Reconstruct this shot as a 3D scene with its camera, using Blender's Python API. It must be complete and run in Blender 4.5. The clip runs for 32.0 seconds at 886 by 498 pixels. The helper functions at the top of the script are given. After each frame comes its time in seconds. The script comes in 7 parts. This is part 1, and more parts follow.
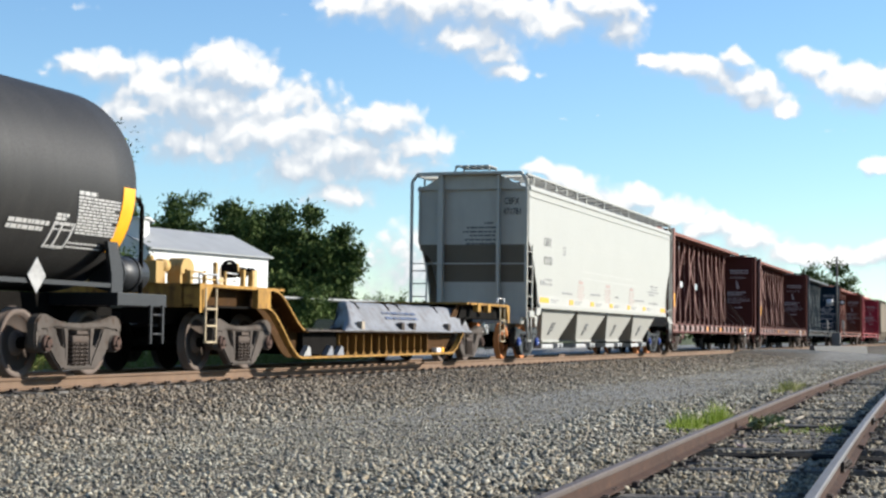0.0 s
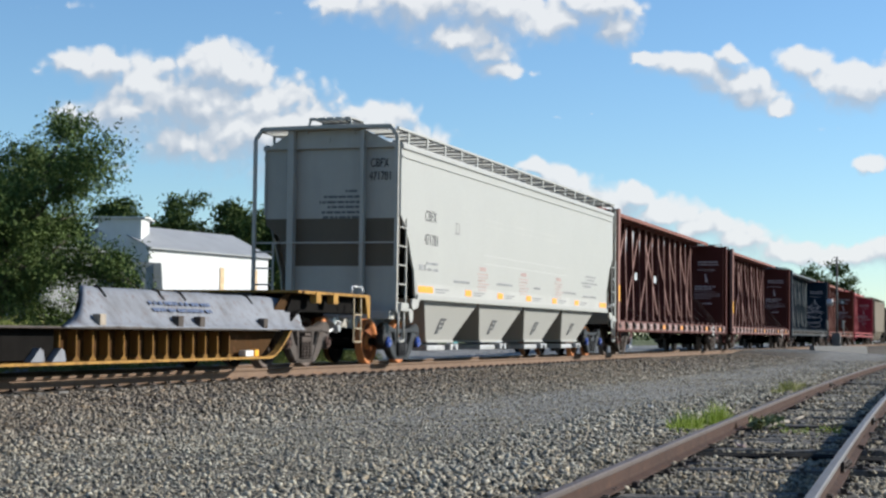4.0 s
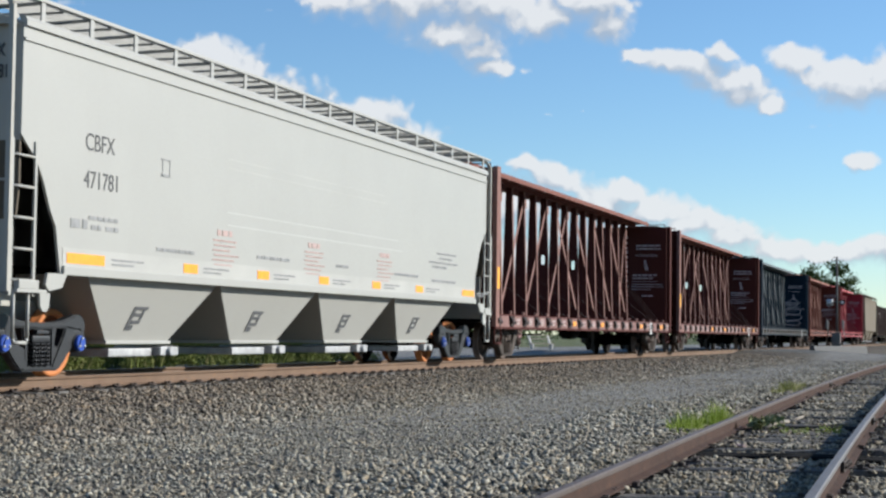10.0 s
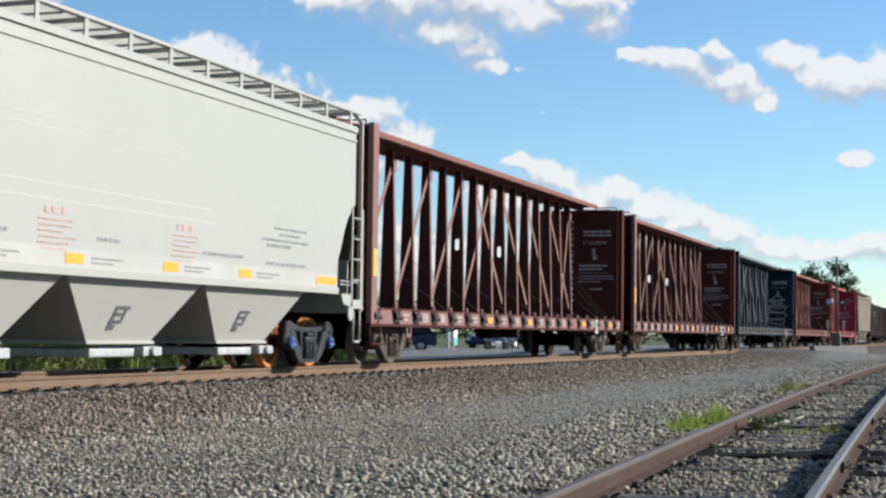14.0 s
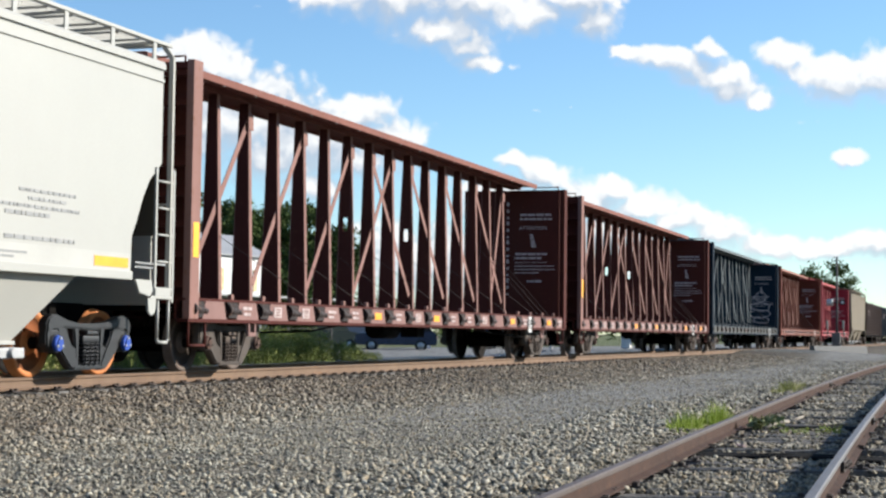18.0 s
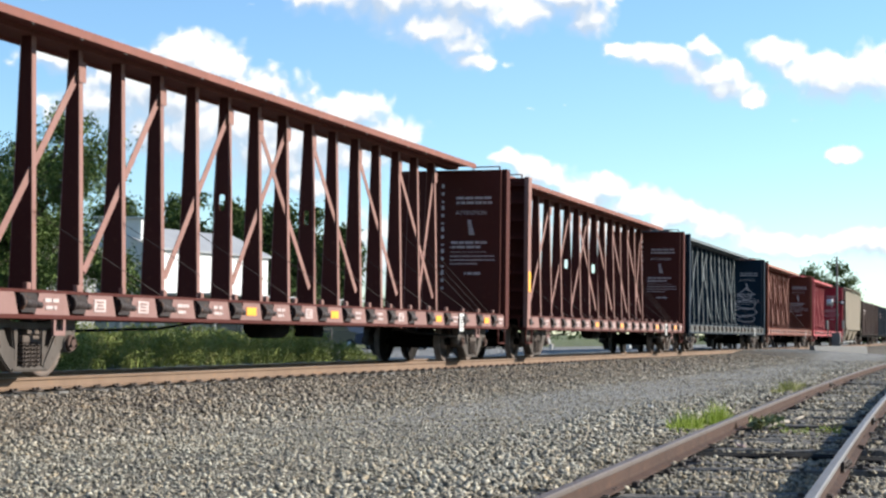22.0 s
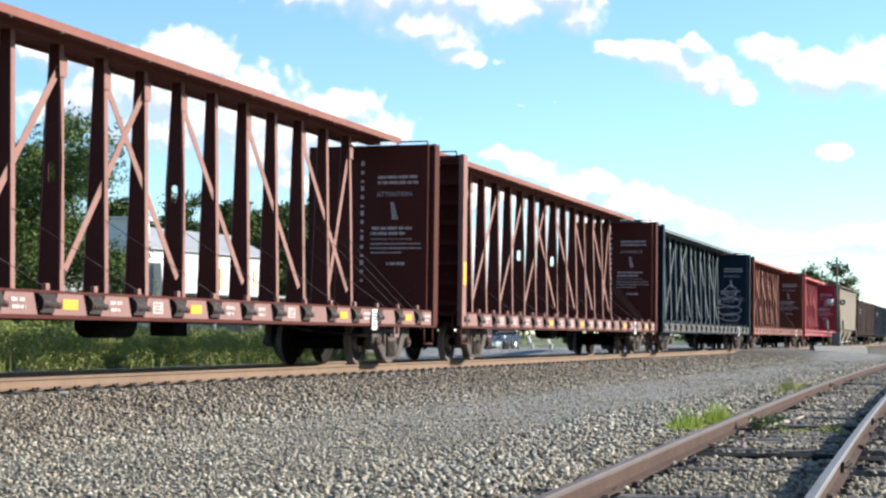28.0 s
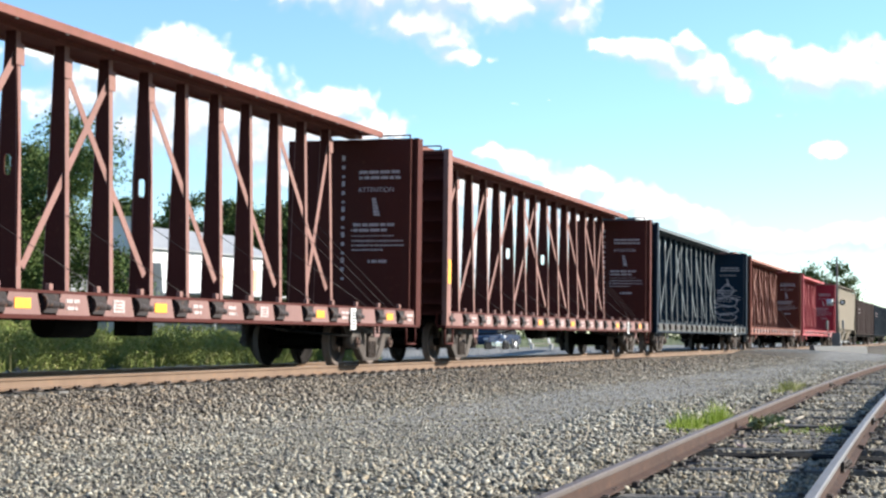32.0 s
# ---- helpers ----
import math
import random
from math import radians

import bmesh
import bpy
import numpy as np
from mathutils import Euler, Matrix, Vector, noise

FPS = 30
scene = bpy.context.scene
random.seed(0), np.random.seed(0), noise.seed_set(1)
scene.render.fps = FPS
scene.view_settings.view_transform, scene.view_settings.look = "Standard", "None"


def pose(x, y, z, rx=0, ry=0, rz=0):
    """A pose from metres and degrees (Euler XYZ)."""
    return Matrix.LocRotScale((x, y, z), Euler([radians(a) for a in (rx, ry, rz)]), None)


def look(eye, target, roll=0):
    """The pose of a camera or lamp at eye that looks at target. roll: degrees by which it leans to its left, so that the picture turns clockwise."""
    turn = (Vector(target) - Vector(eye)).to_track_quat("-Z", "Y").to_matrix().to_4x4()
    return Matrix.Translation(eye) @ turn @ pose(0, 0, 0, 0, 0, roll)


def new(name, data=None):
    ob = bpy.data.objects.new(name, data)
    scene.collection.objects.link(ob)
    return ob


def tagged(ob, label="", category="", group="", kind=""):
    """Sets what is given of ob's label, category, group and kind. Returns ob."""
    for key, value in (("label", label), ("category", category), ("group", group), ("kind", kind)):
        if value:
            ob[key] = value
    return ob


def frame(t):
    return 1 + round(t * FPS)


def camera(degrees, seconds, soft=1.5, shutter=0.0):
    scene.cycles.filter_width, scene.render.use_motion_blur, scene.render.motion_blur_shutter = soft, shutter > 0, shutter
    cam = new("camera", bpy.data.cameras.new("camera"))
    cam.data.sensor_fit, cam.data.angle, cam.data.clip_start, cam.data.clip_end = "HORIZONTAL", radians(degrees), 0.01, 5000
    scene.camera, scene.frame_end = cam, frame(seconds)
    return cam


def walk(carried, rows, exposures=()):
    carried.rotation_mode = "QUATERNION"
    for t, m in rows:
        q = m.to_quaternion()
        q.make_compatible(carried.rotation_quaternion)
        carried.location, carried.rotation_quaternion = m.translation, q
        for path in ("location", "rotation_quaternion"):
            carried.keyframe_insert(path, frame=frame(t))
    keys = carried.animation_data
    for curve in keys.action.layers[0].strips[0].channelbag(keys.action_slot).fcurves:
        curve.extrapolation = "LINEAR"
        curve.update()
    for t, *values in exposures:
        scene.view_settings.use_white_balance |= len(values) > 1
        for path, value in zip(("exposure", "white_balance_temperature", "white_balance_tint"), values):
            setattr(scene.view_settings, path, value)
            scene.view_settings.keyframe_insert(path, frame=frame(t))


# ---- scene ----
# Camera: fixed on a tripod beside the siding. x runs along the main track, y away from the camera, z = 0 near the railhead.
EYE = Vector((0.0, 0.0, 0.644))
AZ, TILT, LEAN = radians(18.563), radians(2.932), 0.748
AIM = EYE + 100 * Vector((math.cos(AZ) * math.cos(TILT), math.sin(AZ) * math.cos(TILT), math.sin(TILT)))
cam = camera(30.38, 32.0, soft=2.5)
walk(cam, [(0, look(EYE, AIM, LEAN)), (32.0, look(EYE, AIM, LEAN))],
     exposures=[(0, 1.16, 6520, 10), (1.5, 0.99, 6450, 10), (3.0, 0.90, 6350, 10), (6.0, 0.78, 6200, 10), (9.0, 0.78, 6200, 10), (13.0, 0.86, 6300, 10), (19.0, 1.19, 6450, 10), (22.5, 1.37, 6510, 10), (25.0, 1.46, 6480, 10), (32.0, 1.60, 6460, 10)])

# ---- world and sun ----
SUN_DIR = Vector((0.52, -0.76, 0.395)).normalized()
world = bpy.data.worlds.new("world")
scene.world = world
world.use_nodes = True
wn = world.node_tree.nodes
sky = wn.new("ShaderNodeTexSky")
sky.sky_type, sky.sun_disc = "NISHITA", False
sky.sun_elevation = math.asin(SUN_DIR.z)
sky.sun_rotation = math.atan2(SUN_DIR.x, SUN_DIR.y)
sky.air_density, sky.dust_density, sky.ozone_density = 1.0, 0.0, 3.0
tint = wn.new("ShaderNodeMix")
tint.data_type, tint.blend_type = "RGBA", "MULTIPLY"
tint.inputs[0].default_value = 1.0
tint.inputs[7].default_value = (0.86, 1.0, 1.10, 1)
world.node_tree.links.new(sky.outputs[0], tint.inputs[6])
world.node_tree.links.new(tint.outputs[2], wn["Background"].inputs[0])
wn["Background"].inputs[1].default_value = 0.074
sun_data = bpy.data.lights.new("sun", "SUN")
sun_data.energy, sun_data.angle, sun_data.color = 4.35, radians(0.55), (1.0, 0.95, 0.86)
sun = new("sun", sun_data)
sun.matrix_world = look((0, 0, 60), Vector((0, 0, 60)) - SUN_DIR)

# ---- materials ----


def shader(name, rough=0.6, metal=0.0, gloss=0.5):
    m = bpy.data.materials.new(name)
    m.use_nodes = True
    b = m.node_tree.nodes["Principled BSDF"]
    b.inputs["Roughness"].default_value = rough
    b.inputs["Metallic"].default_value = metal
    b.inputs["Specular IOR Level"].default_value = gloss
    return m, m.node_tree, b


def node(tree, kind, **values):
    n = tree.nodes.new(kind)
    for k, v in values.items():
        n.inputs[k.replace("_", " ")].default_value = v
    return n


def noise_mask(tree, co, scale, lo, hi, detail=5.0, stretch=None):
    """A noise between lo and hi spread to 0..1."""
    if stretch:
        mp = node(tree, "ShaderNodeMapping", Scale=stretch)
        tree.links.new(co, mp.inputs[0])
        co = mp.outputs[0]
    n = node(tree, "ShaderNodeTexNoise", Scale=scale, Detail=detail, Roughness=0.6)
    tree.links.new(co, n.inputs["Vector"])
    r = tree.nodes.new("ShaderNodeMapRange")
    r.inputs[1].default_value, r.inputs[2].default_value = lo, hi
    tree.links.new(n.outputs[0], r.inputs[0])
    return r.outputs[0]


def blend(tree, fac, a, b, mode="MIX"):
    n = tree.nodes.new("ShaderNodeMix")
    n.data_type, n.blend_type = "RGBA", mode
    for sock, v in ((n.inputs[0], fac), (n.inputs[6], a), (n.inputs[7], b)):
        if isinstance(v, (int, float)):
            sock.default_value = v
        elif isinstance(v, tuple):
            sock.default_value = (*v, 1)
        else:
            tree.links.new(v, sock)
    return n.outputs[2]


def bumped(tree, bsdf, height, strength, distance):
    n = node(tree, "ShaderNodeBump", Strength=strength, Distance=distance)
    tree.links.new(height, n.inputs["Height"])
    tree.links.new(n.outputs[0], bsdf.inputs["Normal"])


def painted(name, base, dirt=(0.10, 0.085, 0.07), rust=(0.16, 0.07, 0.035), rough=0.5, dirty=0.35, rusty=0.15, metal=0.0, bump=0.15, gloss=0.4, faded=0.86):
    """Weathered paint: fading, streaks of dirt that run down, flecks of rust."""
    m, t, b = shader(name, rough, metal, gloss)
    co = t.nodes.new("ShaderNodeTexCoord").outputs["Object"]
    fade = noise_mask(t, co, 0.7, 0.3, 0.75)
    col = blend(t, fade, tuple(c * faded for c in base), tuple(min(1, c * (1.5 - 0.5 * faded)) for c in base))
    streak = noise_mask(t, co, 2.2, 0.45, 0.85, stretch=(1.6, 1.6, 0.18))
    k = node(t, "ShaderNodeMath")
    k.operation = "MULTIPLY"
    k.inputs[1].default_value = dirty
    t.links.new(streak, k.inputs[0])
    col = blend(t, k.outputs[0], col, dirt)
    fleck = noise_mask(t, co, 9.0, 0.66 - 0.25 * rusty, 0.74, detail=8.0)
    k2 = node(t, "ShaderNodeMath")
    k2.operation = "MULTIPLY"
    k2.inputs[1].default_value = min(1.0, rusty * 3)
    t.links.new(fleck, k2.inputs[0])
    col = blend(t, k2.outputs[0], col, rust)
    t.links.new(col, b.inputs["Base Color"])
    grain = noise_mask(t, co, 45.0, 0.3, 0.7)
    r = t.nodes.new("ShaderNodeMapRange")
    r.inputs[3].default_value, r.inputs[4].default_value = rough - 0.08, min(1, rough + 0.18)
    t.links.new(grain, r.inputs[0])
    t.links.new(r.outputs[0], b.inputs["Roughness"])
    bumped(t, b, grain, bump, 0.004)
    return m


def plain(name, base, rough=0.6, metal=0.0, vary=0.25, scale=6.0, gloss=0.4):
    m, t, b = shader(name, rough, metal, gloss)
    co = t.nodes.new("ShaderNodeTexCoord").outputs["Object"]
    f = noise_mask(t, co, scale, 0.3, 0.7)
    col = blend(t, f, tuple(c * (1 - vary) for c in base), tuple(min(1, c * (1 + vary)) for c in base))
    t.links.new(col, b.inputs["Base Color"])
    bumped(t, b, noise_mask(t, co, scale * 8, 0.3, 0.7), 0.2, 0.004)
    return m


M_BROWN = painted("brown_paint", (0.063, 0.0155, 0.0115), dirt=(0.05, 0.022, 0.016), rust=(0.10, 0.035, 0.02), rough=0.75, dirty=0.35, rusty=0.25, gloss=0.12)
# lighter copies of the car paints: sunlight put into flange, brace and chord colour
M_BROWN_SUNLIT = painted("sunlit_brown_paint", (0.225, 0.122, 0.102), dirt=(0.12, 0.06, 0.05), rough=0.75, dirty=0.4, rusty=0.3, gloss=0.15)
M_CHORD = painted("sunlit_brown_chord_paint", (0.19, 0.078, 0.06), dirt=(0.10, 0.05, 0.04), rough=0.75, dirty=0.5, rusty=0.35, gloss=0.15)
M_BLUE_SUNLIT = painted("sunlit_blue_paint", (0.10, 0.117, 0.122), dirt=(0.12, 0.13, 0.13), rough=0.7, dirty=0.4, rusty=0.2, gloss=0.15)
M_RUST_SUNLIT = painted("sunlit_rust_paint", (0.27, 0.125, 0.095), dirt=(0.15, 0.07, 0.05), rough=0.75, dirty=0.4, rusty=0.25, gloss=0.15)
M_RED_SUNLIT = painted("sunlit_red_paint", (0.42, 0.10, 0.10), dirt=(0.25, 0.10, 0.09), rough=0.7, dirty=0.4, rusty=0.2, gloss=0.15)
M_SILL = painted("pale_sill_paint", (0.205, 0.118, 0.104), dirt=(0.13, 0.07, 0.06), rough=0.75, dirty=0.4, rusty=0.2, gloss=0.15)
M_BLUE = painted("dark_blue_paint", (0.006, 0.015, 0.026), dirt=(0.03, 0.035, 0.045), rough=0.7, dirty=0.25, rusty=0.15, gloss=0.12)
M_RUST_RED = painted("rust_red_paint", (0.10, 0.024, 0.015), dirt=(0.06, 0.025, 0.018), rough=0.75, dirty=0.3, rusty=0.3, gloss=0.1)
M_RED = painted("red_paint", (0.24, 0.018, 0.03), rough=0.6, dirty=0.2, rusty=0.15, gloss=0.2)
M_TAN = painted("tan_paint", (0.155, 0.13, 0.095), rough=0.75, dirty=0.5, rusty=0.25, gloss=0.12)
M_DARK = painted("dark_brown_paint", (0.05, 0.03, 0.025), rough=0.7, gloss=0.12)
M_GREY = painted("hopper_grey_paint", (0.326, 0.319, 0.288), dirt=(0.27, 0.255, 0.22), rough=0.42, dirty=0.08, rusty=0.0, bump=0.03, faded=0.96)
M_END = painted("hopper_end_grey", (0.36, 0.343, 0.30), dirt=(0.22, 0.215, 0.20), rough=0.5, dirty=0.3, rusty=0.0, bump=0.05, gloss=0.3)
M_BAND = painted("brown_grey_band", (0.105, 0.084, 0.058), rough=0.65, dirty=0.3, rusty=0.0, gloss=0.25)
M_TANK = painted("tank_black_paint", (0.024, 0.023, 0.022), dirt=(0.045, 0.042, 0.038), rough=0.5, dirty=0.5, rusty=0.0, bump=0.05, gloss=0.2)
M_YELLOW = painted("flat_car_yellow", (0.37, 0.205, 0.05), dirt=(0.085, 0.045, 0.02), rust=(0.10, 0.05, 0.025), rough=0.75, dirty=1.0, rusty=0.6, gloss=0.15)
# grimy yellow, darkened further so the girder web looks shaded
M_YELLOW_GRIME_SHADE = painted("grimy_shaded_yellow", (0.050, 0.022, 0.004), dirt=(0.016, 0.009, 0.005), rough=0.8, dirty=0.8, rusty=0.3, gloss=0.12)
M_COVER = painted("steel_cover", (0.195, 0.203, 0.22), dirt=(0.085, 0.08, 0.078), rust=(0.10, 0.065, 0.05), rough=0.6, dirty=1.0, rusty=0.45, gloss=0.25)
M_TRUCK = painted("cast_truck_steel", (0.09, 0.076, 0.066), dirt=(0.022, 0.018, 0.015), rust=(0.05, 0.028, 0.018), rough=0.85, dirty=0.75, rusty=0.4, gloss=0.12)
M_TRUCK_NEW = painted("dark_truck_steel", (0.010, 0.011, 0.013), dirt=(0.022, 0.022, 0.023), rough=0.45, dirty=0.5, rusty=0.0, gloss=0.35)
M_SPRING = painted("dusty_spring_steel", (0.085, 0.066, 0.055), dirt=(0.03, 0.024, 0.02), rough=0.8, dirty=0.5, rusty=0.2, gloss=0.15)
M_BEARING = painted("rusty_bearing_cap", (0.075, 0.046, 0.037), dirt=(0.03, 0.022, 0.018), rough=0.8, dirty=0.6, rusty=0.3, gloss=0.15)
M_WINCH = painted("dark_brown_winch_iron", (0.016, 0.009, 0.008), dirt=(0.032, 0.02, 0.016), rough=0.65, dirty=0.5, rusty=0.3, gloss=0.25)
M_GREY_FRESH = painted("fresh_pale_grey_paint", (0.375, 0.365, 0.332), dirt=(0.36, 0.34, 0.30), rough=0.45, dirty=0.2, rusty=0.0, bump=0.03)
M_SEAM = plain("seam_highlight_white", (0.395, 0.387, 0.36), 0.5, vary=0.08)
M_SILL_GREY = painted("weathered_grey_sill", (0.085, 0.085, 0.076), dirt=(0.06, 0.062, 0.06), rough=0.75, dirty=0.6, rusty=0.25, gloss=0.15)
M_WHEEL = painted("wheel_steel", (0.135, 0.105, 0.088), dirt=(0.03, 0.024, 0.02), rough=0.75, dirty=0.6, rusty=0.3, gloss=0.15)
M_WHEEL_NEW = painted("fresh_rust_wheel", (0.50, 0.17, 0.045), dirt=(0.06, 0.04, 0.03), rough=0.7, dirty=0.5, rusty=0.1)
M_UNDER = plain("underframe_black", (0.007, 0.0062, 0.0055), 0.95, gloss=0.06)
# darker wheel discs: the shadow of frame and bearings put into the colour
M_PLATE = painted("shaded_wheel_plate", (0.055, 0.043, 0.036), dirt=(0.02, 0.016, 0.014), rough=0.85, dirty=0.6, rusty=0.3, gloss=0.1)
M_PLATE_NEW = painted("shaded_rust_wheel_plate", (0.20, 0.065, 0.022), dirt=(0.04, 0.025, 0.018), rough=0.8, dirty=0.7, rusty=0.1, gloss=0.15)
# wheel backs coloured black for the shade under the car
M_WHEEL_BACK = plain("shaded_black_wheel_back", (0.012, 0.010, 0.009), 0.9, gloss=0.1)
M_STEEL = plain("bare_steel", (0.42, 0.42, 0.42), 0.4, 0.6)
M_GATE = plain("dull_galvanised_gate", (0.33, 0.33, 0.325), 0.55, 0.2)
M_BLUE_CAP = plain("blue_plastic", (0.015, 0.055, 0.29), 0.4)
M_REFLECT = plain("yellow_reflector", (0.80, 0.30, 0.008), 0.45, vary=0.10)
M_WHITE = plain("white_marking", (0.56, 0.545, 0.52), 0.7, vary=0.15, gloss=0.2)
M_FAINT = plain("faded_white_marking", (0.40, 0.32, 0.31), 0.7, vary=0.35, scale=20, gloss=0.2)
M_PALE = plain("pinkish_white_stencil", (0.40, 0.33, 0.31), 0.75, vary=0.35, scale=14, gloss=0.15)
M_CABLE = plain("dusty_steel_cable", (0.035, 0.028, 0.026), 0.8, gloss=0.15)
M_BLACK_INK = plain("black_marking", (0.035, 0.035, 0.037), 0.6)
M_END_INK = plain("worn_black_marking", (0.09, 0.092, 0.095), 0.6, vary=0.4, scale=30)
M_RED_INK = plain("red_marking", (0.39, 0.275, 0.245), 0.6, vary=0.3, scale=30)
M_GREY_INK = plain("grey_marking", (0.22, 0.22, 0.215), 0.6)
M_BLUE_INK = plain("blue_marking", (0.06, 0.085, 0.15), 0.7, vary=0.4, scale=25)
M_ORANGE = plain("orange_band", (0.82, 0.36, 0.012), 0.45, vary=0.08)
M_STENCIL = plain("dull_white_stencil", (0.42, 0.41, 0.39), 0.7, vary=0.25, scale=30, gloss=0.2)
M_PLACARD = plain("dusty_white_placard", (0.30, 0.295, 0.285), 0.7, vary=0.25, scale=10, gloss=0.2)

# ---- mesh helpers ----


def part(name, bm, material, parent=None, label=""):
    me = bpy.data.meshes.new(name)
    bm.normal_update()
    bm.to_mesh(me)
    bm.free()
    me.materials.append(material)
    ob = new(name, me)
    ob.parent = parent
    if label:
        ob["label"] = label
    return ob


def box(bm, x0, x1, y0, y1, z0, z1, bev=0.0):
    vs = [bm.verts.new((x, y, z)) for z in (z0, z1) for y in (y0, y1) for x in (x0, x1)]
    fs = [bm.faces.new([vs[i] for i in f]) for f in ((0, 2, 3, 1), (4, 5, 7, 6), (0, 1, 5, 4), (2, 6, 7, 3), (0, 4, 6, 2), (1, 3, 7, 5))]
    if bev:
        es = list({e for f in fs for e in f.edges})
        bmesh.ops.bevel(bm, geom=es, offset=bev, segments=2, affect="EDGES", profile=0.7)
    return vs


def bar(bm, p, q, w, h, up=(0, 0, 1)):
    """A straight bar from p to q: w across, h along up."""
    p, q = Vector(p), Vector(q)
    d = (q - p).normalized()
    u = Vector(up)
    u = (u - d * u.dot(d))
    u = u.normalized() if u.length > 1e-4 else d.orthogonal().normalized()
    s = d.cross(u)
    vs = [bm.verts.new(e + s * (a * w / 2) + u * (b * h / 2)) for e in (p, q) for a, b in ((-1, -1), (1, -1), (1, 1), (-1, 1))]
    for f in ((3, 2, 1, 0), (4, 5, 6, 7), (0, 1, 5, 4), (1, 2, 6, 5), (2, 3, 7, 6), (3, 0, 4, 7)):
        bm.faces.new([vs[i] for i in f])


def rod(bm, p, q, r, n=8, r2=None, smooth=True):
    p, q = Vector(p), Vector(q)
    d = (q - p).normalized()
    u = d.orthogonal().normalized()
    w = d.cross(u)
    rings = []
    for e, rr in ((p, r), (q, r if r2 is None else r2)):
        rings.append([bm.verts.new(e + (u * math.cos(2 * math.pi * i / n) + w * math.sin(2 * math.pi * i / n)) * rr) for i in range(n)])
    for i in range(n):
        f = bm.faces.new((rings[0][i], rings[0][(i + 1) % n], rings[1][(i + 1) % n], rings[1][i]))
        f.smooth = smooth
    bm.faces.new(rings[0][::-1])
    bm.faces.new(rings[1])


def pipe(bm, pts, r, n=7):
    for a, b in zip(pts[:-1], pts[1:]):
        rod(bm, a, b, r, n)


def slab(bm, outline, axis, a, b, smooth=False):
    """A flat outline pushed through from a to b along an axis: 'y' takes (x, z), 'x' takes (y, z), 'z' takes (x, y)."""
    def at(p, k):
        return {"x": (k, p[0], p[1]), "y": (p[0], k, p[1]), "z": (p[0], p[1], k)}[axis]
    lo, hi = [bm.verts.new(at(p, a)) for p in outline], [bm.verts.new(at(p, b)) for p in outline]
    n = len(outline)
    fs = []
    for i in range(n):
        f = bm.faces.new((lo[i], lo[(i + 1) % n], hi[(i + 1) % n], hi[i]))
        f.smooth = smooth
        fs.append(f)
    fs += [bm.faces.new(lo[::-1]), bm.faces.new(hi)]
    bmesh.ops.recalc_face_normals(bm, faces=fs)
    return fs


def lathe(bm, profile, centre, n=28):
    """Rings of (radius, y) about an axis along y through centre."""
    cx, cy, cz = centre
    rings = [[bm.verts.new((cx + r * math.cos(2 * math.pi * i / n), cy + y, cz + r * math.sin(2 * math.pi * i / n))) for i in range(n)] for r, y in profile]
    for a, b in zip(rings[:-1], rings[1:]):
        for i in range(n):
            f = bm.faces.new((a[i], a[(i + 1) % n], b[(i + 1) % n], b[i]))
            f.smooth = True
    bm.faces.new(rings[0][::-1])
    bm.faces.new(rings[-1])
    bmesh.ops.recalc_face_normals(bm, faces=bm.faces[:])


def lettering(name, text, size, material, parent, m, stretch=1.0):
    """Letters of the built-in font as a thin mesh at the pose m (text runs along its x, stands along its y)."""
    cu = bpy.data.curves.new(name, "FONT")
    cu.body, cu.size, cu.extrude, cu.align_x = text, size, 0.003, "LEFT"
    ob = bpy.data.objects.new(name, cu)
    me = bpy.data.meshes.new_from_object(ob)
    bpy.data.objects.remove(ob)
    me.materials.append(material)
    ob = new(name, me)
    ob.parent = parent
    ob.matrix_local = m @ Matrix.Diagonal((stretch, 1, 1, 1))
    return tagged(ob, kind="stuff")


def bars(name, rows, material, parent, side):
    """Unreadable writing: rows of (x or y, z, length, height) on a side ('y', place) or ('x', place)."""
    bm = bmesh.new()
    axis, k = side
    rng = random.Random(len(rows) * 7 + int(abs(k) * 100))
    for u, z, length, h in rows:
        at = u
        while at < u + length - 0.01:
            w = min(rng.uniform(1.2, 4.0) * h, u + length - at)
            if axis == "y":
                box(bm, at, at + w, k - 0.004, k + 0.004, z, z + h)
            else:
                box(bm, k - 0.004, k + 0.004, at, at + w, z, z + h)
            at += w + h * 0.5
    return tagged(part(name, bm, material, parent), kind="stuff")


SIDE = Matrix(((1, 0, 0, 0), (0, 0, -1, 0), (0, 1, 0, 0), (0, 0, 0, 1)))   # letters upright on a side that faces -y
FRONT = Matrix(((0, 0, -1, 0), (-1, 0, 0, 0), (0, 1, 0, 0), (0, 0, 0, 1)))  # letters upright on an end that faces -x

# ---- ground and tracks ----
YC = 12.85          # centre line of the main track
RAIL = -0.02        # its railhead
GAUGE = 1.435
S_RAIL = -0.31      # railhead of the siding


def siding_y(x):
    """Centre line of the siding: it bends slowly along its way."""
    x = min(x, 76.0)
    return 1.35 + 0.046 * x - 0.0003 * x * x


def step(a, b, v):
    k = min(1.0, max(0.0, (v - a) / (b - a)))
    return k * k * (3 - 2 * k)


